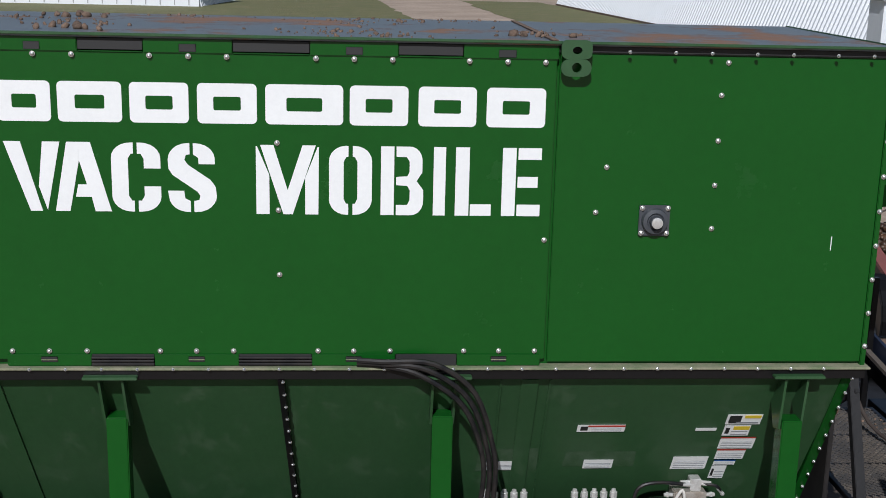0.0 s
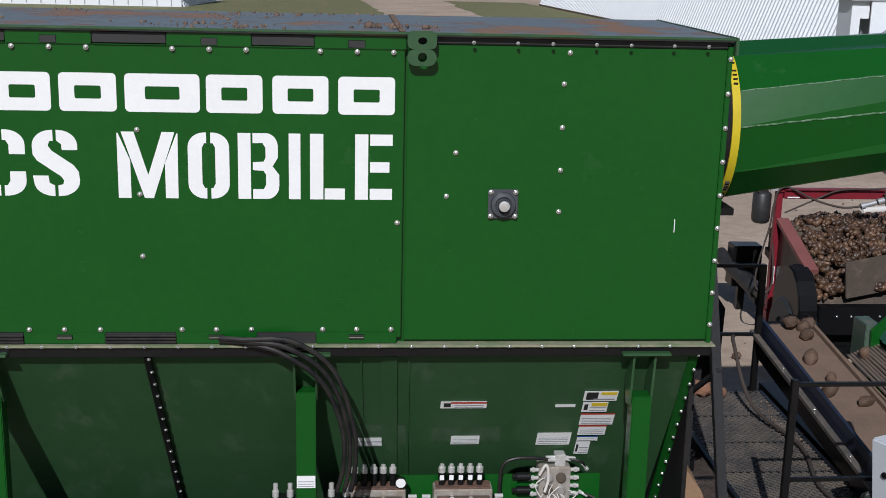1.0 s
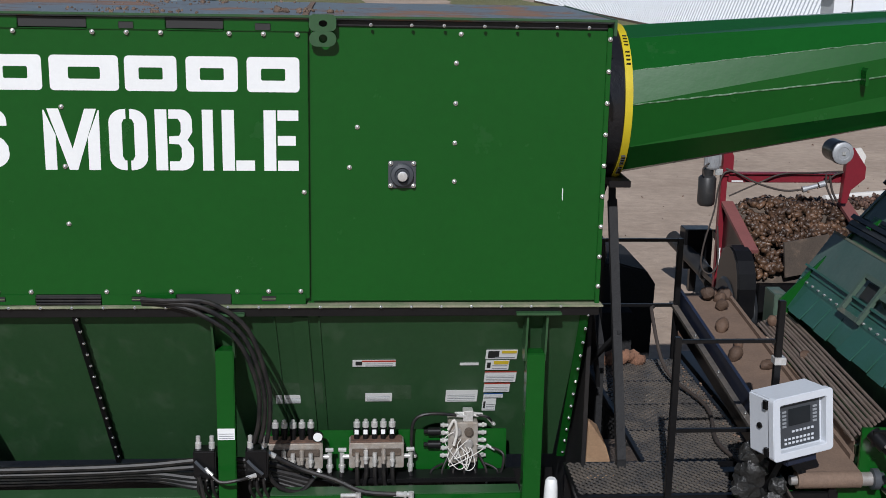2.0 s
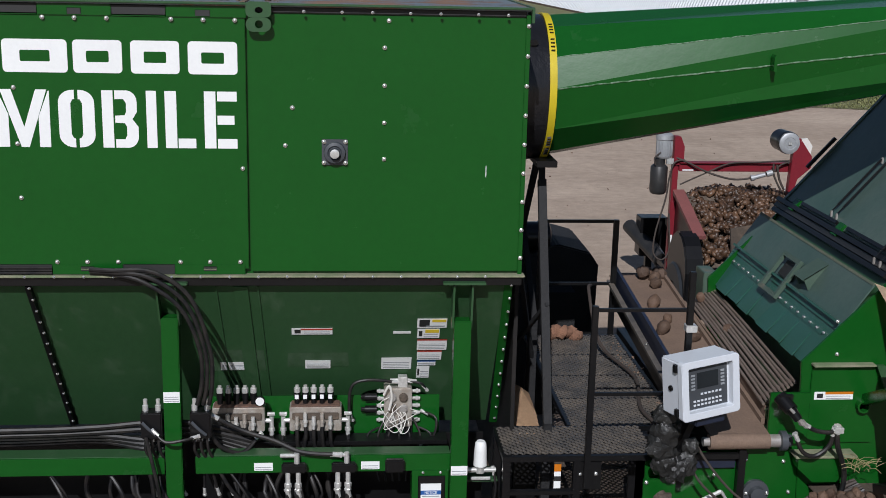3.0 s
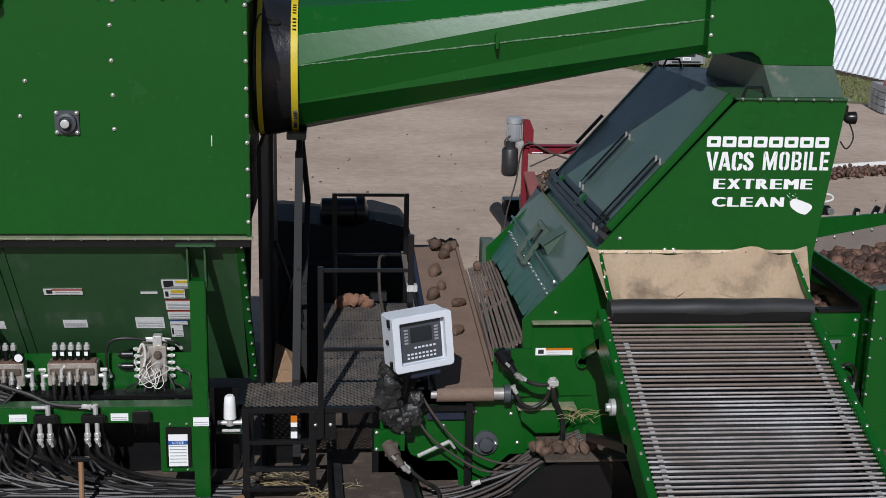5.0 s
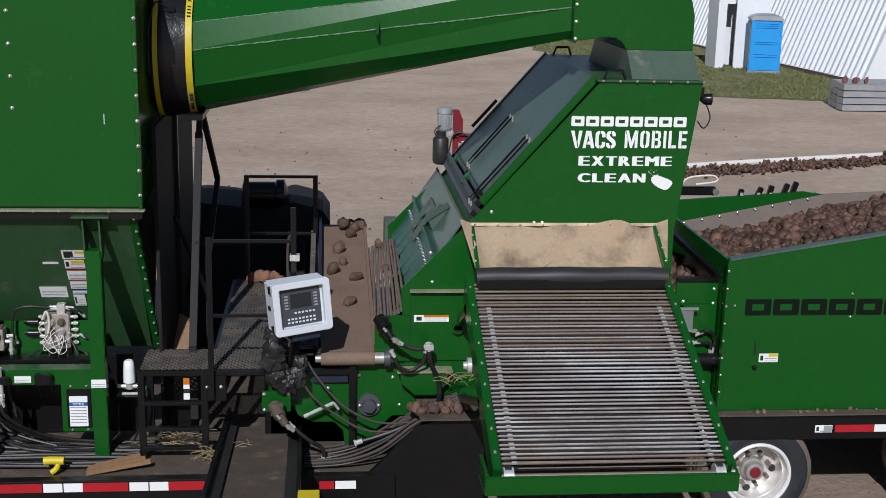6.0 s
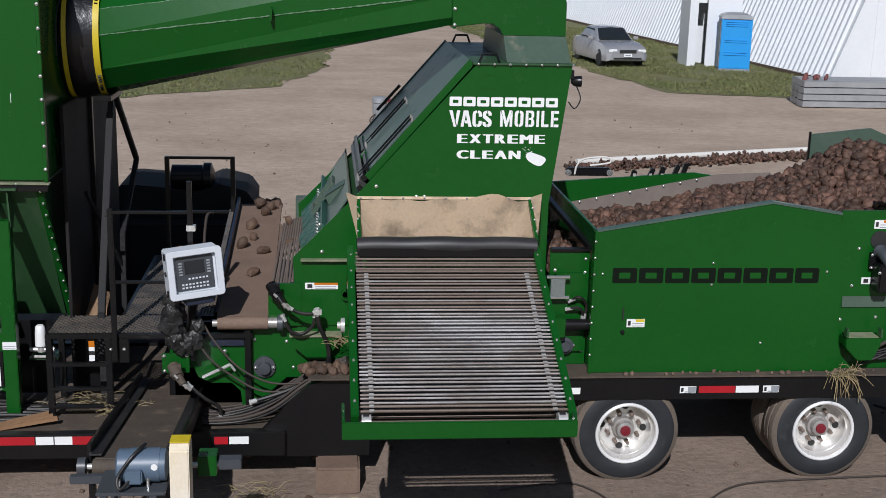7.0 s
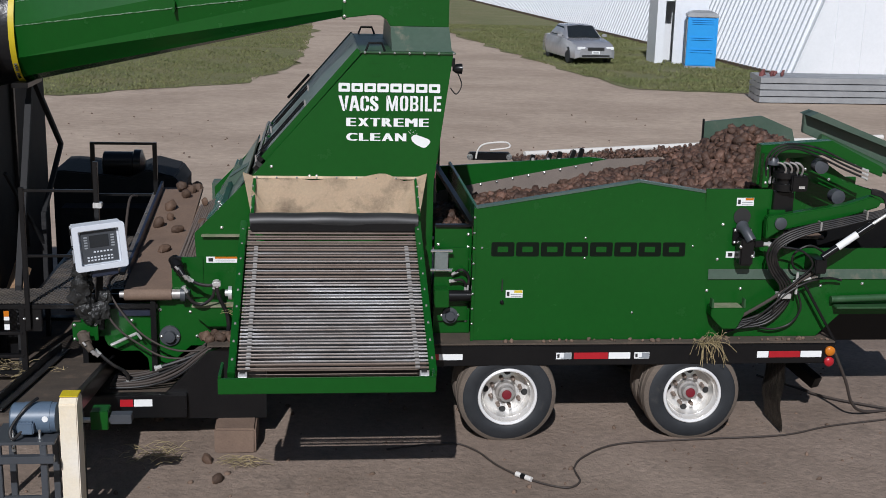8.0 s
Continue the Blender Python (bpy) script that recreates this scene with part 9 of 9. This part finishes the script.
    prism(bm, [(6.97, 0.80), (8.12, 1.58), (8.35, 1.58), (8.7, 1.40), (8.7, 1.08)], "x", 6.76, 8.30)
    part("load_bed", bm, BELT_DARK, r, "soil under the potatoes")
    rnd = random.Random(66)
    places = []
    while len(places) < 900:
        x, y = rnd.uniform(6.82, 8.26), rnd.uniform(6.98, 8.6)
        z = 1.66 - 0.52 * max(0, 8.12 - y) - 0.25 * max(0, y - 8.3) - 0.10 * ((x - 7.6) / 0.7) ** 2 + 0.06 * noise.noise(Vector((x * 3, y * 3, 1)))
        places.append((x, y, z + rnd.uniform(-0.05, 0.03), rnd.uniform(0.5, 0.95)))
    strewn("potatoes", places, lump_data(8, 140, (0.092, 0.052, 0.046)), POTATO_WET, "brown potatoes filling the red conveyor trough", "potatoes", 67)


red_conveyor()


# ---- small things on the ground and deck ----
def ground_details():
    c = thing("power_cable", (9.0, -1.0, 0.0), "dark power cable with a pale plug joint lying on the soil", "cable")
    bm = bmesh.new()
    tube(bm, [(7.2, -0.70, 0.03), (7.8, -0.57, 0.03), (8.05, -0.75, 0.03), (8.22, -1.12, 0.03), (8.45, -1.42, 0.03), (8.75, -1.62, 0.03), (8.92, -1.5, 0.03), (8.93, -1.2, 0.03), (9.1, -0.92, 0.03), (9.5, -0.65, 0.03), (10.3, -0.57, 0.03), (11.2, -0.50, 0.03), (11.8, -0.28, 0.03), (12.5, -0.12, 0.03)], 0.009, 8)
    part("cord", bm, CABLE_GREY, c, smooth=True)
    bm = bmesh.new()
    rod(bm, (8.36, -1.33, 0.04), (8.48, -1.46, 0.04), 0.024, 12)
    part("plug", bm, PIPE_WHITE, c, smooth=True)
    bm = bmesh.new()
    rod(bm, (8.40, -1.375, 0.04), (8.435, -1.41, 0.04), 0.026, 12)
    part("plug_band", bm, BLACK, c, smooth=True)
    bm = bmesh.new()
    tube(bm, [(11.7, -0.3, 0.95), (11.95, -0.2, 0.5), (12.1, -0.1, 0.2), (12.35, 0.05, 0.05), (12.9, 0.2, 0.04)], 0.016, 8)
    single("hanging_cable", bm, CABLE_GREY, "grey cable running from the trailer tail to the ground", "cable", smooth=True)
    bm = bmesh.new()
    tube(bm, [(11.55, 1.2, 0.05), (11.8, 0.9, 0.04), (12.1, 0.5, 0.04), (12.7, 0.1, 0.04)], 0.013, 8)
    single("ground_cable", bm, CABLE_GREY, "thin dark cable lying behind the trailer", "cable", smooth=True)
    bm = bmesh.new()
    box(bm, 5.57, 5.96, -0.70, -0.16, 0.0, 0.26)
    single("wood_block", bm, BELT, "worn brown timber block under the trailer", "timber block", bevel=0.02)
    rnd = random.Random(10)
    # straw scraps
    for cx, cy, cz, n, s, lab in ((5.85, -1.0, 0.02, 45, 0.10, "wisp of dry straw on the soil"), (5.0, -0.75, 0.02, 60, 0.16, "heap of dry vines and clods on the soil"), (5.80, -0.20, 1.22, 24, 0.05, "tuft of dry vines caught on the frame"),
                                  (3.5, 0.2, 0.52, 80, 0.14, "dry vines lying on the low deck"), (3.85, -0.15, 0.56, 70, 0.10, "dry vines beside the conveyor")):
        bm = bmesh.new()
        for i in range(n):
            p = Vector((cx + rnd.gauss(0, s), cy + rnd.gauss(0, s * 0.6), cz + abs(rnd.gauss(0, 0.03))))
            a = rnd.uniform(0, 6.3)
            q = p + Vector((math.cos(a) * 0.16, math.sin(a) * 0.10, rnd.uniform(-0.01, 0.06)))
            tube(bm, [p, (p + q) / 2 + Vector((0, 0, 0.025)), q], 0.0022, 4, steps=2)
        tagged(new("straw", mesh_of("straw", bm, STRAW)), lab, "straw", kind="stuff")
    places = [(rnd.uniform(2, 13), rnd.uniform(-4.5, 3.5), 0.015, rnd.choice((0.1, 0.15, 0.2, 0.3, 0.4, 0.7))) for _ in range(700)]
    strewn("soil_clods", places, lump_data(5, 200, (0.05, 0.045, 0.03)), SOIL, "crumbs of soil scattered round the trailer", "soil", 11)
    places = [(rnd.uniform(-2, 16), rnd.uniform(4, 24), 0.0, rnd.choice((0.12, 0.16, 0.2, 0.3, 0.6))) for _ in range(420)]
    strewn("soil_clods", places, lump_data(5, 210, (0.05, 0.05, 0.025)), SOIL, "clods scattered over the dirt yard", "soil", 12)
    for i, (x, y) in enumerate(((5.52, -0.9), (5.65, -1.32), (4.95, 0.15), (5.8, 6.2), (6.1, 5.6), (6.0, 7.4))):
        bm = bmesh.new()
        lump(bm, (x, y, 0.04), (0.065, 0.05, 0.045), 600 + i, 2)
        single("potato", bm, POTATO, "stray soil-covered potato on the dirt", "potato", "loose potatoes", smooth=True)
    # tools on the low deck
    t = thing("cordless_drill", (2.55, -0.3, 0.5), "yellow cordless drill lying on the deck", "drill")
    bm = bmesh.new()
    tube(bm, [(2.44, -0.3, 0.62), (2.50, -0.3, 0.625), (2.60, -0.3, 0.62)], 0.035, 10, steps=3)
    tube(bm, [(2.56, -0.3, 0.61), (2.54, -0.32, 0.56), (2.50, -0.33, 0.53)], 0.024, 8, steps=3)
    part("body", bm, YELLOW, t, smooth=True)
    for i in range(3):
        bm = bmesh.new()
        bar(bm, (2.78, -0.34 + 0.05 * i, 0.525), (3.28 - 0.05 * i, -0.22 + 0.06 * i, 0.57), 0.045, 0.03)
        single("wood_stake", bm, WOODEN, "orange-brown wooden stake lying on the deck", "stake", "wooden stakes")
    h = thing("spade", (1.95, -0.2, 0.5), "spade with a wooden shaft standing among hoses", "spade")
    bm = bmesh.new()
    rod(bm, (1.95, -0.2, 0.5), (1.95, -0.15, 0.92), 0.02, 8)
    part("shaft", bm, WOODEN, h, smooth=True)
    bx(h, "grip", BLACK, 1.88, 2.02, -0.17, -0.13, 0.92, 0.96, bevel=0.008)


ground_details()
